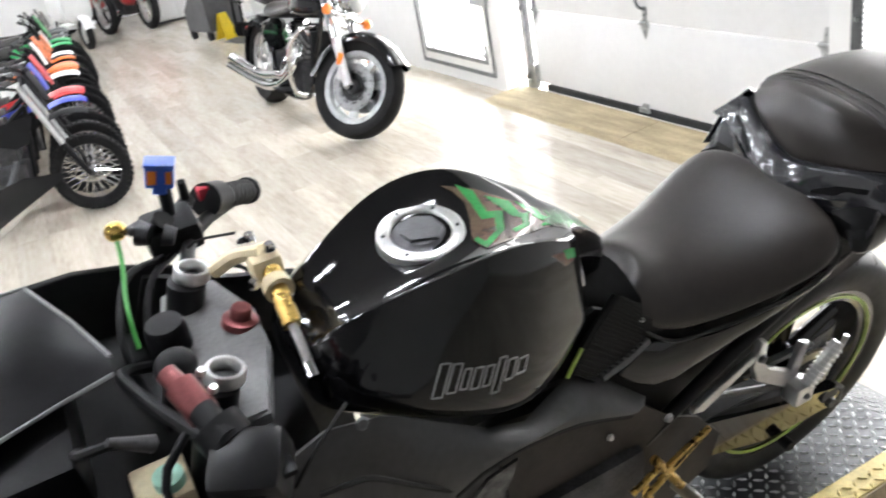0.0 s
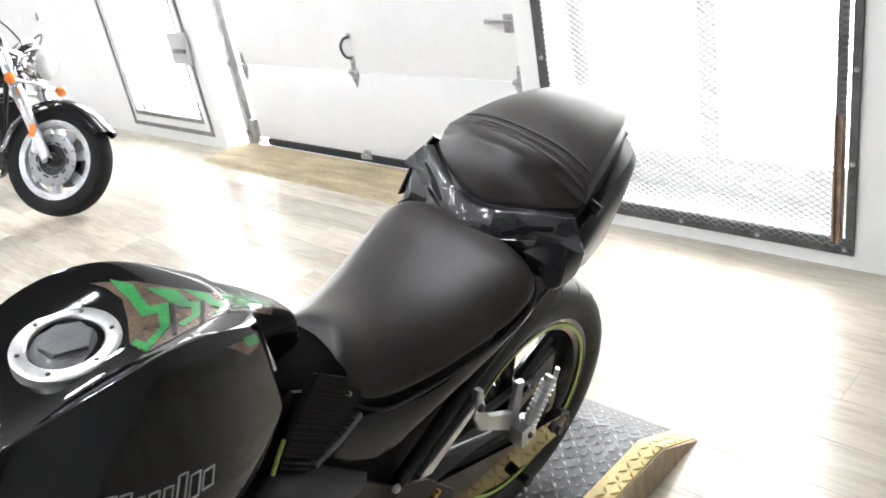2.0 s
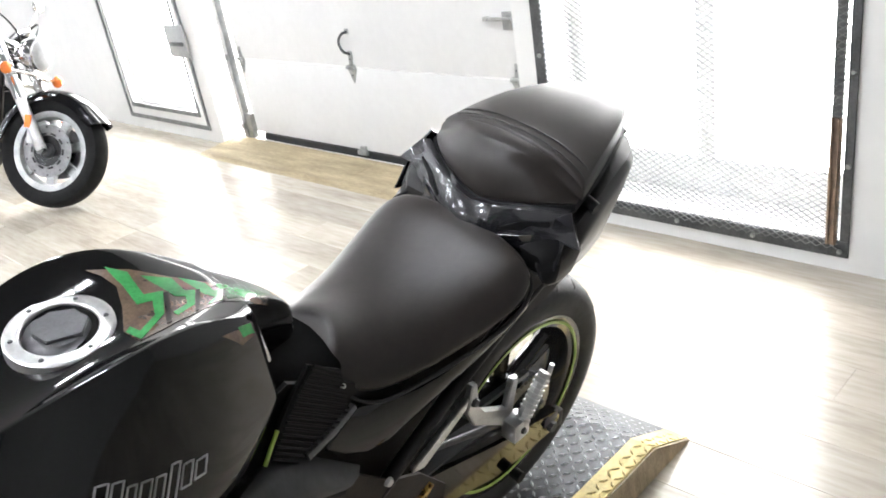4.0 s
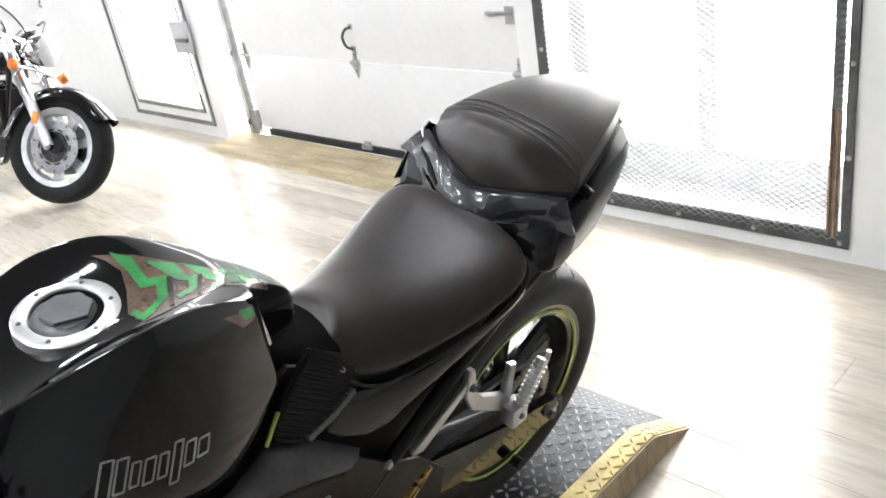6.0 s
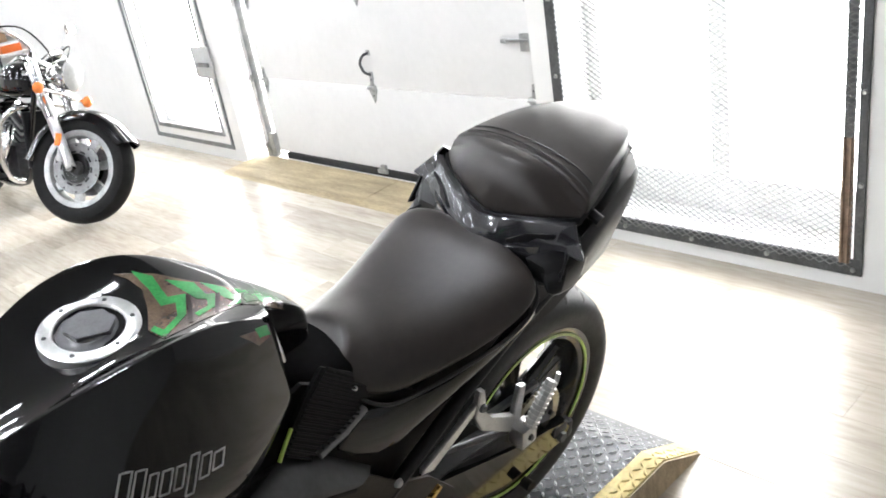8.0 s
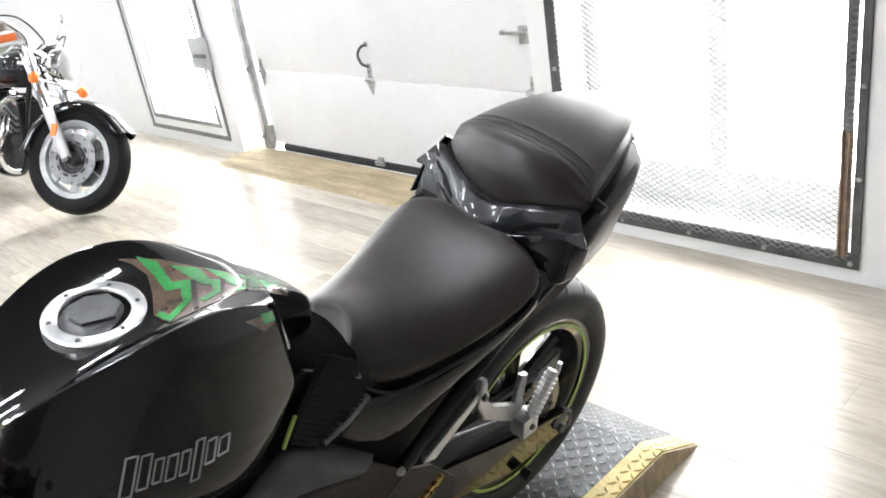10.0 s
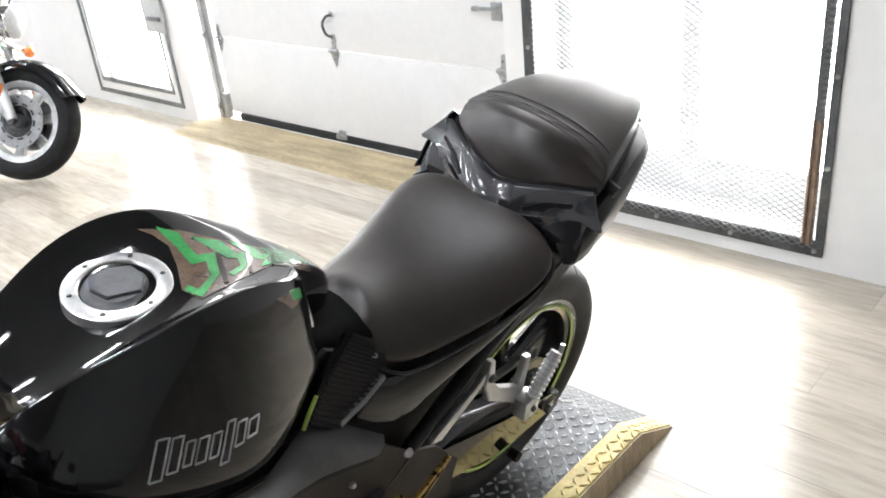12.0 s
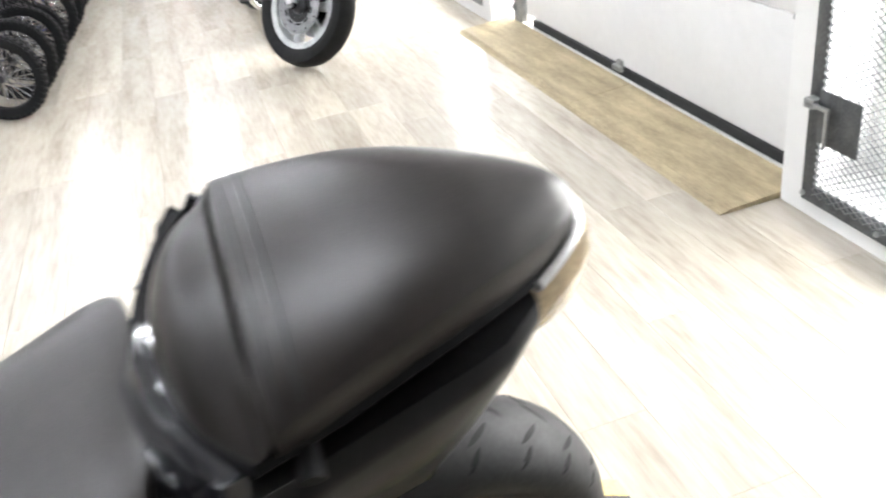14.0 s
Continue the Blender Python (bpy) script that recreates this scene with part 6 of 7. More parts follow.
for k in range(13):
    a = radians(-8 + 14 * k)
    rows.append([(RX + r2 * math.cos(a), y, RR + r2 * math.sin(a)) for y, r2 in ((-0.10, 0.27), (-0.10, 0.32), (-0.075, 0.352), (0.0, 0.365), (0.075, 0.352), (0.10, 0.32), (0.10, 0.27))])
part("rear_fender", ribbon(rows, 0.004), M_GLOSS, cruiser, "gloss black rear fender")
part("tail_light", boxes(((1.93, -0.06, 0.46), (1.98, 0.06, 0.56), 0.02)), M_PRED, cruiser, "red tail light")
# engine: crankcase and a finned V of two cylinders
engine = part("crankcase", boxes(((0.62, -0.13, 0.20), (1.05, 0.13, 0.42), 0.04), ((0.98, -0.10, 0.24), (1.22, 0.10, 0.46), 0.04)), M_ENGINE, cruiser, "dark engine crankcase")
for lean, x0 in ((-26, 0.76), (26, 0.90)):
    for k in range(9):
        m4 = Matrix.Translation((x0, 0, 0.40)) @ Matrix.Rotation(radians(lean), 4, "Y")
        bm = bmesh.new()
        box(bm, (-0.072, -0.078, 0.022 * k), (0.072, 0.078, 0.022 * k + 0.011), 0.012, m4)
        part("cooling_fin", bm, M_ALU if k % 2 else M_ENGINE, engine)
    bm = bmesh.new()
    box(bm, (-0.062, -0.07, 0.198), (0.062, 0.07, 0.262), 0.02, m4)
    part("cylinder_head", bm, M_CHROME, engine, "chrome cylinder head cover")
for s in (1, -1):
    part("engine_cover", revolve([(0.0, 0.03), (0.09, 0.026), (0.112, 0.0), (0.112, -0.03)], m=Matrix.Translation((0.84, s * 0.145, 0.32)) @ Matrix.Rotation(0 if s > 0 else math.pi, 4, "X"), sides=32), M_CHROME, engine, "round chrome engine cover")
    part("air_cleaner", revolve([(0.0, 0.03), (0.06, 0.028), (0.078, 0.01), (0.078, -0.03)], m=Matrix.Translation((0.83, s * 0.120, 0.56)) @ Matrix.Rotation(0 if s > 0 else math.pi, 4, "X"), sides=28), M_CHROME, engine, "chrome air cleaner cover")
    part("crash_bar", tube([(0.50, s * 0.03, 0.66), (0.52, s * 0.16, 0.63), (0.56, s * 0.225, 0.53), (0.58, s * 0.225, 0.34), (0.60, s * 0.17, 0.215), (0.62, s * 0.05, 0.19)], 0.016, sides=12, curve=5), M_CHROME, cruiser, "chrome engine guard bar")
    part("footboard", boxes(((0.62, s * 0.20 - 0.055, 0.22), (0.86, s * 0.20 + 0.055, 0.235), 0.006)), M_BLACK, cruiser, "black floorboard")
    part("side_cover", loft([[(x, s * 0.105, z0), (x, s * 0.135, z0 + 0.02), (x, s * 0.135, z1 - 0.02), (x, s * 0.105, z1)] for x, z0, z1 in ((1.02, 0.46, 0.64), (1.12, 0.44, 0.66), (1.26, 0.46, 0.66), (1.34, 0.50, 0.64))]), M_GLOSS, cruiser, "gloss black side cover")
    part("shock", tube([(1.30, s * 0.12, 0.62), (1.52, s * 0.12, 0.36)], 0.024, sides=12), M_CHROME, cruiser)
    part("frame_tube", tube([(0.42, s * 0.04, 0.76), (0.52, s * 0.07, 0.44), (0.60, s * 0.09, 0.19), (1.10, s * 0.11, 0.19), (1.24, s * 0.11, 0.50)], 0.018, sides=10, curve=4), M_GLOSS, cruiser, "black frame tube")
for k, (z, dx) in enumerate(((0.205, 0.0), (0.275, 0.06))):
    part("exhaust_pipe", tube([(0.72 + dx, 0.09, 0.52), (0.66 + dx, 0.15, 0.44), (0.72 + dx, 0.185, 0.32), (0.92, 0.195, z + 0.03), (1.25, 0.20, z), (1.95 - 0.05 * k, 0.205, z + 0.05)], (0.022, 0.038), sides=14, curve=5), M_CHROME, cruiser, "long chrome exhaust pipe")
part("belt_guard", tube([(1.10, -0.12, 0.36), (1.60, -0.12, 0.38)], 0.03, sides=10), M_GLOSS, cruiser)
part("radiator", boxes(((0.50, -0.10, 0.28), (0.54, 0.10, 0.62), 0.01)), M_BLACK, cruiser, "black radiator")
part("kick_stand", tube([(0.80, -0.14, 0.20), (0.90, -0.24, 0.008)], 0.012), M_STEEL, cruiser)


# ---- row of small dirt bikes ----
def dirt_bike(m, plastic, group="dirt bikes in a row"):
    d = thing("dirt_bike", m, "small dirt bike with knobbly tyres in a tight row", "dirt bike", group)
    r = 0.265
    for x, nm in ((0.0, "front_wheel"), (0.98, "rear_wheel")):
        c = Matrix.Translation((x, 0, r))
        w = part(nm, revolve([(0.192, -0.020), (0.184, 0.0), (0.192, 0.020), (0.204, 0.024), (0.196, 0.0), (0.204, -0.024)], m=c, sides=40, closed=True), M_BLACK, d, "black spoked rim")
        part("tyre", revolve([(0.198, -0.024), (0.222, -0.036), (0.246, -0.036), (0.258, -0.020), (0.260, 0.020), (0.246, 0.036), (0.222, 0.036), (0.198, 0.024)], m=c, sides=48), M_TYRE_DARK, w, "knobbly black tyre")
        verts, faces = [], []
        for k in range(40):
            for yy in (-0.030, 0.0, 0.030):
                a = 2 * math.pi * (k + (0.5 if yy else 0)) / 40
                b = len(verts)
                for rr in (0.245, 0.266):
                    for da, dy in ((-0.045, -0.011), (0.045, -0.011), (0.045, 0.011), (-0.045, 0.011)):
                        rk = rr - (0.012 if yy else 0.0)
                        verts.append((x + rk * math.cos(a + da), yy + dy, r + rk * math.sin(a + da)))
                faces += [(b + 4, b + 5, b + 6, b + 7)] + [(b + i, b + (i + 1) % 4, b + 4 + (i + 1) % 4, b + 4 + i) for i in range(4)]
        me = bpy.data.meshes.new("knob_tread")
        me.from_pydata(verts, [], faces)
        me.materials.append(M_TYRE_DARK)
        ko = new("knob_tread", me)
        ko.parent = w
        tagged(ko, kind="stuff")
        bm = bmesh.new()
        for k in range(30):
            a = 2 * math.pi * k / 30
            a2 = a + (0.55 if k % 2 else -0.55)
            rod((x + 0.028 * math.cos(a2), 0.026 * (1 if k % 4 < 2 else -1), r + 0.028 * math.sin(a2)), (x + 0.192 * math.cos(a), 0, r + 0.192 * math.sin(a)), 0.0036, bm, 5)
        tagged(part("wire_spokes", bm, M_CHROME, w, "bright wire spokes"), kind="stuff")
        part("hub", tube([(x, -0.045, r), (x, 0.045, r)], 0.026, sides=14), M_ENGINE, w)
    for s in (1, -1):
        part("fork_tube", tube([(0.0, s * 0.075, r), (0.10, s * 0.075, 0.50)], 0.020, sides=10), M_BLACK, d, "black lower fork guard")
        part("upper_fork", tube([(0.10, s * 0.075, 0.50), (0.24, s * 0.075, 0.90)], 0.017, sides=10), M_LGREY if plastic is M_BLACK else M_BLACK, d, "pale upper fork" if plastic is M_BLACK else "black upper fork")
        part("handlebar", tube([(0.25, 0, 0.86), (0.26, s * 0.10, 0.90), (0.30, s * 0.32, 0.95)], 0.010, curve=3), M_BLACK, d, "black handlebar")
        part("bar_grip", tube([(0.285, s * 0.24, 0.935), (0.305, s * 0.345, 0.955)], 0.015), M_BLACK, d)
        part("shroud", ribbon([[(0.22, s * 0.08, 0.72), (0.28, s * 0.12, 0.56)], [(0.34, s * 0.13, 0.72), (0.36, s * 0.15, 0.54)], [(0.52, s * 0.09, 0.68), (0.50, s * 0.10, 0.58)]], 0.004), plastic, d, "plastic tank shroud")
        part("side_plate", ribbon([[(0.62, s * 0.07, 0.66), (0.66, s * 0.09, 0.50)], [(0.84, s * 0.09, 0.66), (0.84, s * 0.10, 0.52)]], 0.004), M_BLACK, d, "black side plate")
    rows = []
    for k in range(9):
        x = -0.115 + 0.032 * k
        wv = 0.050 + 0.030 * math.sin(math.pi * min(1, (k + 1) / 6))
        z = 0.690 + 0.022 * math.sin(math.pi * k / 8) - 0.012 * (k == 0)
        rows.append([(x, yy * wv, z - 0.030 * yy * yy) for yy in (-1, -0.6, 0, 0.6, 1)])
    part("front_fender", ribbon(rows, 0.004), plastic, d, "moulded plastic front fender")
    part("front_plate", ribbon([[(0.17, -0.075, 0.98), (0.15, 0, 0.99), (0.17, 0.075, 0.98)], [(0.13, -0.085, 0.88), (0.11, 0, 0.89), (0.13, 0.085, 0.88)], [(0.11, -0.05, 0.79), (0.09, 0, 0.79), (0.11, 0.05, 0.79)]], 0.004), plastic, d, "plastic front number plate")
    part("seat", loft([seat_ring(*q) for q in ((0.40, 0.06, 0.74, 0.68), (0.58, 0.07, 0.73, 0.66), (0.80, 0.075, 0.75, 0.68), (1.00, 0.05, 0.77, 0.72))]), M_VINYL, d, "black seat")
    part("rear_fender", ribbon([[(0.86 + 0.10 * k, y, 0.70 + 0.02 * k - 3 * y * y) for y in (-0.07, 0, 0.07)] for k in range(5)], 0.004), plastic, d)
    part("engine", boxes(((0.36, -0.10, 0.26), (0.66, 0.10, 0.44), 0.03), ((0.40, -0.06, 0.42), (0.52, 0.06, 0.58), 0.02)), M_ENGINE, d, "dark small engine")
    part("frame", tube([(0.26, 0, 0.78), (0.32, 0, 0.50), (0.36, 0, 0.26), (0.70, 0, 0.25), (0.72, 0, 0.52), (0.44, 0, 0.66), (0.26, 0, 0.78)], 0.018, sides=8), M_BLACK, d, "black tube frame")
    part("swingarm", tube([(0.66, 0.06, 0.32), (0.98, 0.06, r)], 0.018), M_ALU, d)
    part("exhaust", tube([(0.40, 0.11, 0.46), (0.52, 0.14, 0.30), (0.74, 0.12, 0.48), (1.02, 0.11, 0.58)], (0.018, 0.034), curve=3), M_STEEL, d, "steel exhaust")
    return d


kinds = {}
ROW = [M_BLACK, M_PBLUE, M_PRED, M_PRED, M_WHITE, M_PORANGE, M_PORANGE, M_PORANGE, M_PORANGE, M_WHITE, M_PGREEN, M_PGREEN, M_GREY, M_GREY, M_GREY, M_GREY]
for k, plastic in enumerate(ROW):
    spot = pose(0.215 + 0.0217 * k + 0.004 * ((k * 7) % 3 - 1), 5.345 + 0.362 * k, 0, 3, 0, 168 if k == 0 else 175 + ((k * 5) % 3 - 1)) @ Matrix.Scale(0.87, 4)
    if plastic.name in kinds:
        copy_thing(kinds[plastic.name], spot)
    else:
        kinds[plastic.name] = dirt_bike(spot, plastic)
        tagged(kinds[plastic.name], {"matt black plastic": "small dirt bike with black fender and knobbly tyres", "grey plastic": "small dirt bike with dark grey plastic fender", "blue body plastic": "small dirt bike with blue plastic fender", "red body plastic": "small dirt bike with red plastic fender", "white plastic": "small dirt bike with white plastic fender", "orange body plastic": "small dirt bike with orange plastic fender", "green body plastic": "small dirt bike with green plastic fender", "yellow body plastic": "small dirt bike with yellow plastic fender"}[plastic.name])

# ---- far end of the room ----
sc = thing("scooter", pose(0.921, 12.54, 0, 3, 0, 100), "white step-through scooter parked at the far end", "scooter")
for x, nm in ((0.0, "front_wheel"), (1.2, "rear_wheel")):
    w = part(nm, revolve([(0.10, -0.03), (0.13, -0.03), (0.13, 0.03), (0.10, 0.03)], m=Matrix.Translation((x, 0, 0.21)), sides=28, closed=True), M_ALU, sc)
    part("tyre", revolve([(0.13, -0.03), (0.17, -0.05), (0.205, -0.03), (0.21, 0.0), (0.205, 0.03), (0.17, 0.05), (0.13, 0.03)], m=Matrix.Translation((x, 0, 0.21)), sides=32), M_TYRE_DARK, w)
    part("wheel_hub", tube([(x, -0.04, 0.21), (x, 0.04, 0.21)], 0.10, sides=16), M_ALU, w)
part("leg_shield", loft([half_ring(w_, zt, (zt + zb) / 2, zb, x) for x, w_, zt, zb in ((0.02, 0.09, 0.86, 0.36), (0.10, 0.20, 0.92, 0.34), (0.17, 0.21, 0.92, 0.30))]), M_WHITE, sc, "white leg shield", subsurf=1)
part("front_mudguard", ribbon([[(0.25 * math.cos(a), y, 0.21 + 0.25 * math.sin(a) - 4 * y * y) for y in (-0.07, 0, 0.07)] for a in [radians(20 + 20 * k) for k in range(8)]], 0.006), M_WHITE, sc, "white mudguard")
part("steering_head", tube([(0.12, 0, 0.85), (0.16, 0, 1.02)], 0.05), M_WHITE, sc)
part("handlebar", tube([(0.20, -0.32, 1.04), (0.16, 0, 1.05), (0.20, 0.32, 1.04)], 0.02, curve=3), M_BLACK, sc)
part("floor_pan", boxes(((0.15, -0.17, 0.28), (0.62, 0.17, 0.34), 0.03)), M_WHITE, sc)
part("rear_body", loft([half_ring(w_, zt, (zt + zb) / 2, zb, x) for x, w_, zt, zb in ((0.55, 0.15, 0.68, 0.30), (0.75, 0.19, 0.72, 0.32), (1.10, 0.19, 0.74, 0.40), (1.45, 0.08, 0.72, 0.55))]), M_WHITE, sc, "white rear body", subsurf=1)
part("seat", loft([seat_ring(*q) for q in ((0.56, 0.10, 0.78, 0.70), (0.8, 0.15, 0.79, 0.71), (1.2, 0.14, 0.81, 0.73), (1.38, 0.08, 0.80, 0.74))]), M_VINYL, sc, "black seat")


def red_bike(m, label):
    b = thing("touring_motorcycle", m, label, "motorcycle", "bikes at the far end")
    for x, nm in ((0.0, "front_wheel"), (1.45, "rear_wheel")):
        w = part(nm, revolve([(0.19, -0.03), (0.23, -0.035), (0.23, 0.035), (0.19, 0.03)], m=Matrix.Translation((x, 0, 0.31)), sides=32, closed=True), M_ALU, b)
        part("tyre", revolve([(0.22, -0.04), (0.27, -0.06), (0.305, -0.03), (0.31, 0), (0.305, 0.03), (0.27, 0.06), (0.22, 0.04)], m=Matrix.Translation((x, 0, 0.31)), sides=40), M_TYRE_DARK, w)
    part("fairing", loft([half_ring(w_, zt, (zt + zb) / 2, zb, x) for x, w_, zt, zb in ((-0.05, 0.08, 0.82, 0.62), (0.10, 0.20, 1.0, 0.45), (0.35, 0.24, 0.92, 0.32), (0.60, 0.18, 0.70, 0.30))]), M_PRED, b, "red front fairing", subsurf=1)
    part("front_fender", ribbon([[(0.34 * math.cos(a), y, 0.31 + 0.34 * math.sin(a) - 5 * y * y) for y in (-0.07, 0, 0.07)] for a in [radians(20 + 20 * k) for k in range(7)]], 0.006), M_PRED, b)
    part("fuel_tank", loft([half_ring(w_, zt, (zt + zb) / 2, zb, x) for x, w_, zt, zb in ((0.42, 0.10, 0.88, 0.72), (0.58, 0.17, 0.95, 0.68), (0.80, 0.12, 0.86, 0.68))]), M_PRED, b, "red tank", subsurf=1)
    part("seat", loft([seat_ring(*q) for q in ((0.80, 0.10, 0.82, 0.70), (1.0, 0.15, 0.78, 0.68), (1.3, 0.14, 0.86, 0.74), (1.5, 0.08, 0.86, 0.78))]), M_VINYL, b)
    part("engine", boxes(((0.50, -0.16, 0.20), (0.98, 0.16, 0.62), 0.05)), M_ENGINE, b)
    for s in (1, -1):
        part("fork_leg", tube([(0.0, s * 0.09, 0.31), (0.28, s * 0.09, 0.95)], 0.025), M_ALU, b)
        part("exhaust", tube([(0.6, s * 0.17, 0.24), (1.6, s * 0.19, 0.32)], 0.04), M_CHROME, b)
    part("handlebar", tube([(0.40, -0.36, 1.0), (0.30, 0, 0.98), (0.40, 0.36, 1.0)], 0.014, curve=3), M_CHROME, b)
    return b


first_red = red_bike(pose(1.863, 13.19, 0, 4, 0, 104), "red and chrome touring motorcycle at the far end")
copy_thing(first_red, pose(1.318, 13.605, 0, 4, 0, 108))

cart = thing("cleaning_machine", pose(2.297, 10.873, 0, 0, 0, 12), "grey wheeled floor cleaning machine near the wall", "floor scrubber")
part("body", loft([[(-0.22, -0.26, z), (0.22, -0.26, z), (0.22, y1_, z), (-0.22, y1_, z)] for z, y1_ in ((0.10, 0.36), (0.34, 0.36), (0.46, 0.20), (0.52, 0.16))]), M_GREY, cart, "dark grey body", smooth=False)
part("tank", boxes(((-0.19, -0.05, 0.50), (0.19, 0.26, 0.72), 0.04)), M_LGREY, cart, "pale grey water tank")
part("control_panel", boxes(((-0.17, -0.02, 0.72), (0.17, 0.22, 0.86), 0.03)), M_LGREY, cart)
part("handle", tube([(-0.17, 0.22, 0.80), (-0.17, 0.34, 0.90), (0.17, 0.34, 0.90), (0.17, 0.22, 0.80)], 0.016), M_BLACK, cart)
for x, y in ((-0.2, -0.2), (0.2, -0.2), (-0.2, 0.28), (0.2, 0.28)):
    part("wheel", tube([(x - 0.02, y, 0.06), (x + 0.02, y, 0.06)], 0.06, sides=18), M_BLACK, cart)
sign = thing("caution_sign", pose(2.351, 10.45, 0.002, 0, 0, 20), "folded yellow plastic wet-floor sign leaning", "sign")
part("panel", loft([[(-0.09, -0.006, 0), (0.09, -0.006, 0), (0.09, 0.006, 0), (-0.09, 0.006, 0)], [(-0.055, 0.094, 0.30), (0.055, 0.094, 0.30), (0.055, 0.106, 0.30), (-0.055, 0.106, 0.30)]]), M_PYELLOW, sign, "yellow panel", smooth=False)
part("panel", loft([[(-0.09, 0.194, 0), (0.09, 0.194, 0), (0.09, 0.206, 0), (-0.09, 0.206, 0)], [(-0.055, 0.108, 0.30), (0.055, 0.108, 0.30), (0.055, 0.12, 0.30), (-0.055, 0.12, 0.30)]]), M_PYELLOW, sign, "yellow panel", smooth=False)


def hand_truck(m):
    h = thing("hand_truck", m, "black tubular hand truck standing by the wall", "hand truck", "hand trucks")
    part("frame", tube([(-0.16, 0, 0.03), (-0.16, 0.06, 0.62), (-0.10, 0.10, 0.74), (0.10, 0.10, 0.74), (0.16, 0.06, 0.62), (0.16, 0, 0.03)], 0.016, sides=8, curve=4), M_BLACK, h, "black tube frame")
    for z in (0.18, 0.42):
        part("crossbar", rod((-0.16, 0.02, z), (0.16, 0.02, z), 0.010), M_BLACK, h)
    part("toe_plate", boxes(((-0.17, -0.20, 0.004), (0.17, 0.0, 0.012))), M_STEEL, h)
    for s in (1, -1):
        part("wheel", tube([(s * 0.19 - 0.02, 0.08, 0.09), (s * 0.19 + 0.02, 0.08, 0.09)], 0.085, sides=18), M_TYRE_DARK, h)
    return h


ht = hand_truck(pose(2.444, 10.168, 0, 0, 0, -70))
copy_thing(ht, pose(2.484, 9.968, 0, 0, 0, -70))


def tote(m, size, label, material):
    x, y, z = size
    t_ = thing("storage_bin", m, label, "storage bin", "bins by the wall")
    part("body", loft([[(-x * k, -y * k, h), (x * k, -y * k, h), (x * k, y * k, h), (-x * k, y * k, h)] for k, h in ((0.86, 0.0), (1.0, z))]), material, t_, smooth=False)
    part("lid", boxes(((-x * 1.05, -y * 1.05, z), (x * 1.05, y * 1.05, z + 0.035), 0.012)), M_LGREY, t_, "pale grey lid")
    part("handle_slot", boxes(((-x * 0.3, -y * 1.0 - 0.006, z * 0.7), (x * 0.3, -y * 0.97, z * 0.8), 0.002)), M_GREY, t_)
    return t_


tote(pose(2.615, 9.575, 0, 0, 0, -12), (0.24, 0.20, 0.30), "pale grey plastic storage bin on the floor", M_LGREY)
tote(pose(2.615, 9.575, 0.336, 0, 0, -4), (0.22, 0.18, 0.20), "white plastic storage bin stacked on another", M_WHITE)
cab = thing("steel_cabinet", pose(2.302, 13.618, 0), "plain white steel cabinet against the far wall", "cabinet")
part("body", boxes(((-0.32, -0.25, 0.04), (0.32, 0.25, 1.05), 0.006)), M_WHITE, cab)
for s in (-1, 1):
    part("door", boxes(((min(0.005 * s, 0.31 * s), -0.268, 0.07), (max(0.005 * s, 0.31 * s), -0.251, 1.02), 0.004)), M_WHITE, cab)
    part("handle", boxes(((0.03 * s - 0.008, -0.29, 0.50), (0.03 * s + 0.008, -0.268, 0.62), 0.003)), M_STEEL, cab)
part("plinth", boxes(((-0.30, -0.22, 0.0), (0.30, 0.23, 0.04))), M_GREY, cab)
crd = thing("cardboard_box", pose(2.262, 13.618, 1.052, 0, 0, 8), "brown cardboard box on the steel cabinet", "box")
part("carton", boxes(((-0.20, -0.16, 0), (0.20, 0.16, 0.26), 0.004)), M_BOXCARD, crd)
part("tape", boxes(((-0.201, -0.025, 0.259), (0.201, 0.025, 0.262))), M_CREAM, crd)

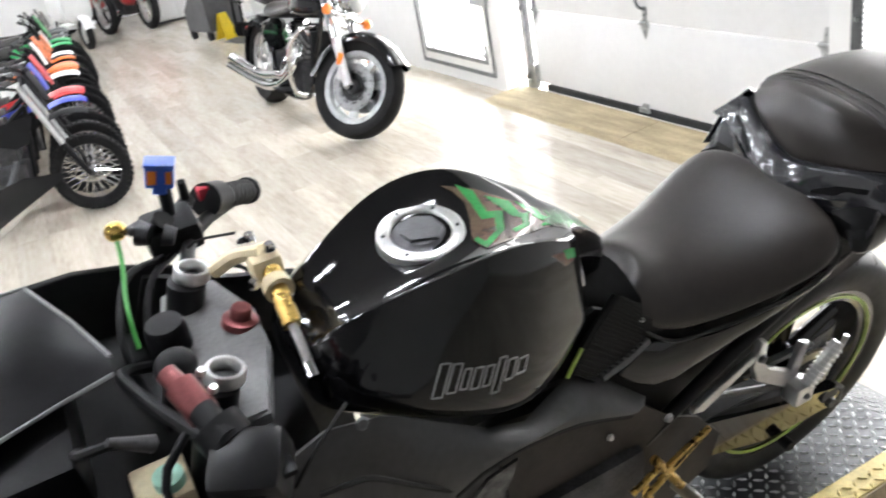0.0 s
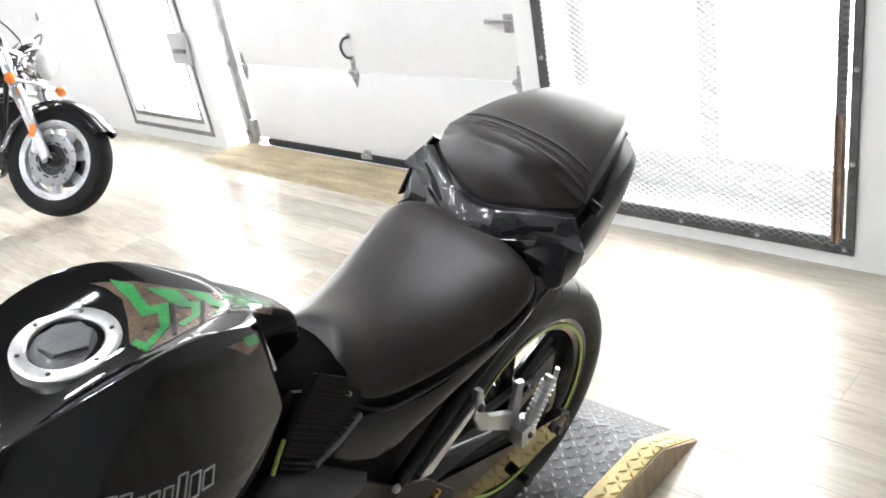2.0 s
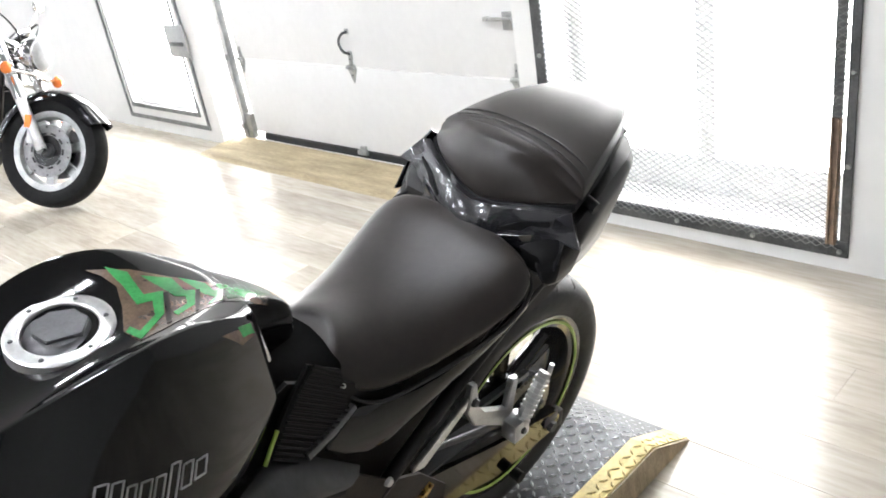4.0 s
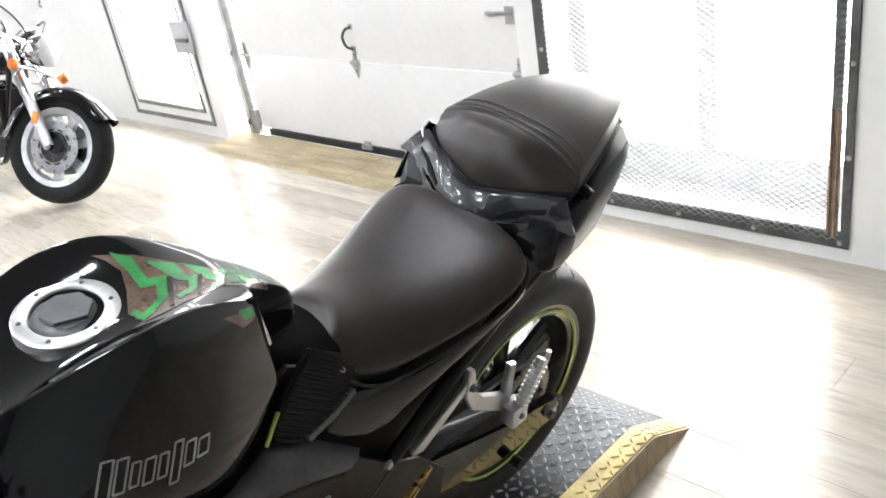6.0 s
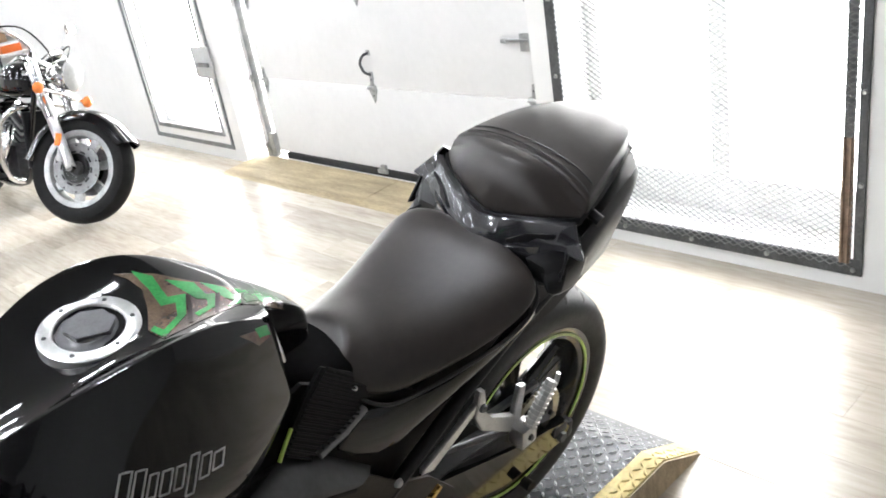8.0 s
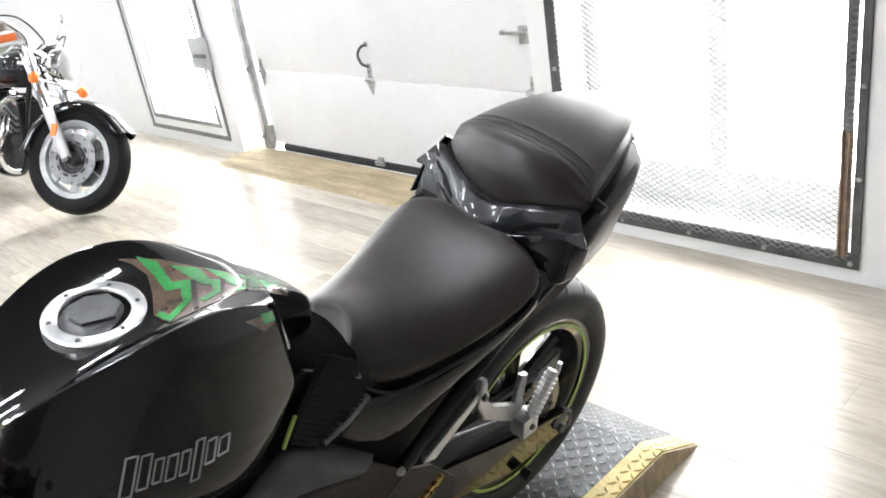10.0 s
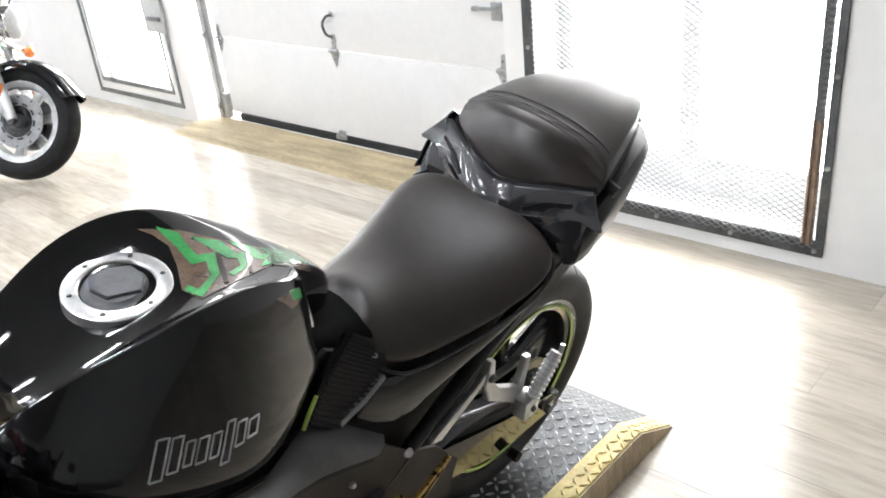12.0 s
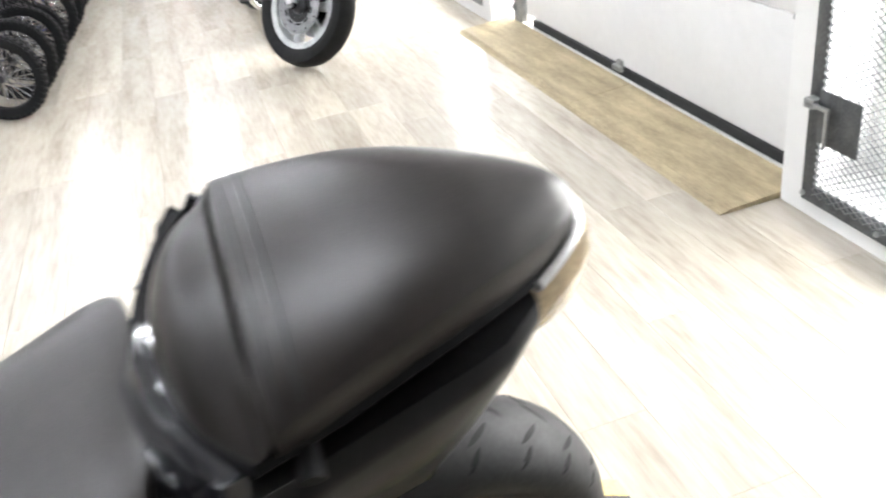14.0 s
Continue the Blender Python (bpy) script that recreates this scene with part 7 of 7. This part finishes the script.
# wall shelf with small goods, behind the cruiser's handlebar
shelf = thing("wall_shelf", pose(0, 0, 0), "white wall shelf on steel brackets", "shelf")
part("board", boxes(((X_WALL - 0.26, 8.55, 0.68), (X_WALL, 9.70, 0.705), 0.003)), M_WHITE, shelf)
for y in (8.75, 9.5):
    part("bracket", boxes(((X_WALL - 0.22, y - 0.012, 0.66), (X_WALL, y + 0.012, 0.68)), ((X_WALL - 0.02, y - 0.012, 0.48), (X_WALL, y + 0.012, 0.66))), M_STEEL, shelf)
for y, mtl, hh, lab in ((8.72, M_PORANGE, 0.07, "brown carton on the wall shelf"), (9.05, M_BOXCARD, 0.20, "brown carton on the wall shelf"), (9.4, M_BOXCARD, 0.12, "low brown carton on the wall shelf")):
    c = thing("carton", pose(X_WALL - 0.13, y, 0.706), lab, "box", "goods on the shelf")
    part("box_body", boxes(((-0.09, -0.11, 0), (0.09, 0.11, hh), 0.003)), mtl, c)
    part("box_lid", boxes(((-0.092, -0.112, hh), (0.092, 0.112, hh + 0.012), 0.002)), M_WHITE, c)


# ---- floor planks, the nearest as single pieces ----
PW, PL = 0.178, 1.22
plank_mesh = {}


def plank(length):
    key = round(length, 2)
    if key not in plank_mesh:
        bm = bmesh.new()
        e = 0.0003
        lo = [(e, e), (PW - e, e), (PW - e, key - e), (e, key - e)]
        b = 0.0006
        hi = [(e + b, e + b), (PW - e - b, e + b), (PW - e - b, key - e - b), (e + b, key - e - b)]
        v0 = [bm.verts.new((x, y, -0.010)) for x, y in lo]
        v1 = [bm.verts.new((x, y, -0.0006)) for x, y in lo]
        v2 = [bm.verts.new((x, y, 0.0)) for x, y in hi]
        for a, c in ((v0, v1), (v1, v2)):
            for k in range(4):
                bm.faces.new((a[k], a[(k + 1) % 4], c[(k + 1) % 4], c[k]))
        bm.faces.new(v2)
        plank_mesh[key] = mesh_of("plank", bm, M_PLANK, smooth=False)
    return plank_mesh[key]


far_verts, far_faces = [], []
rnd = random.Random(5)
x = X_WEST
count = 0
while x < X_GATE + 0.05:
    y = Y_SOUTH - rnd.choice((0.0, 0.3, 0.61, 0.9))
    while y < Y_NORTH:
        if -0.7 < x < 3.1 and 0.4 < y + PL and y < 7.2 and count < 290:
            o = new("plank", plank(PL))
            o.parent = floor
            o.location = (x, y, 0)
            count += 1
        else:
            b = len(far_verts)
            e = 0.0004
            far_verts += [(x + e, y + e, 0), (x + PW - e, y + e, 0), (x + PW - e, y + PL - e, 0), (x + e, y + PL - e, 0)]
            far_faces.append((b, b + 1, b + 2, b + 3))
        y += PL
    x += PW
me = bpy.data.meshes.new("plank_field")
me.from_pydata(far_verts, [], far_faces)
me.materials.append(M_PLANK)
o = new("plank_field", me)
o.parent = floor
tagged(o, "rest of the laminate planks", kind="stuff")
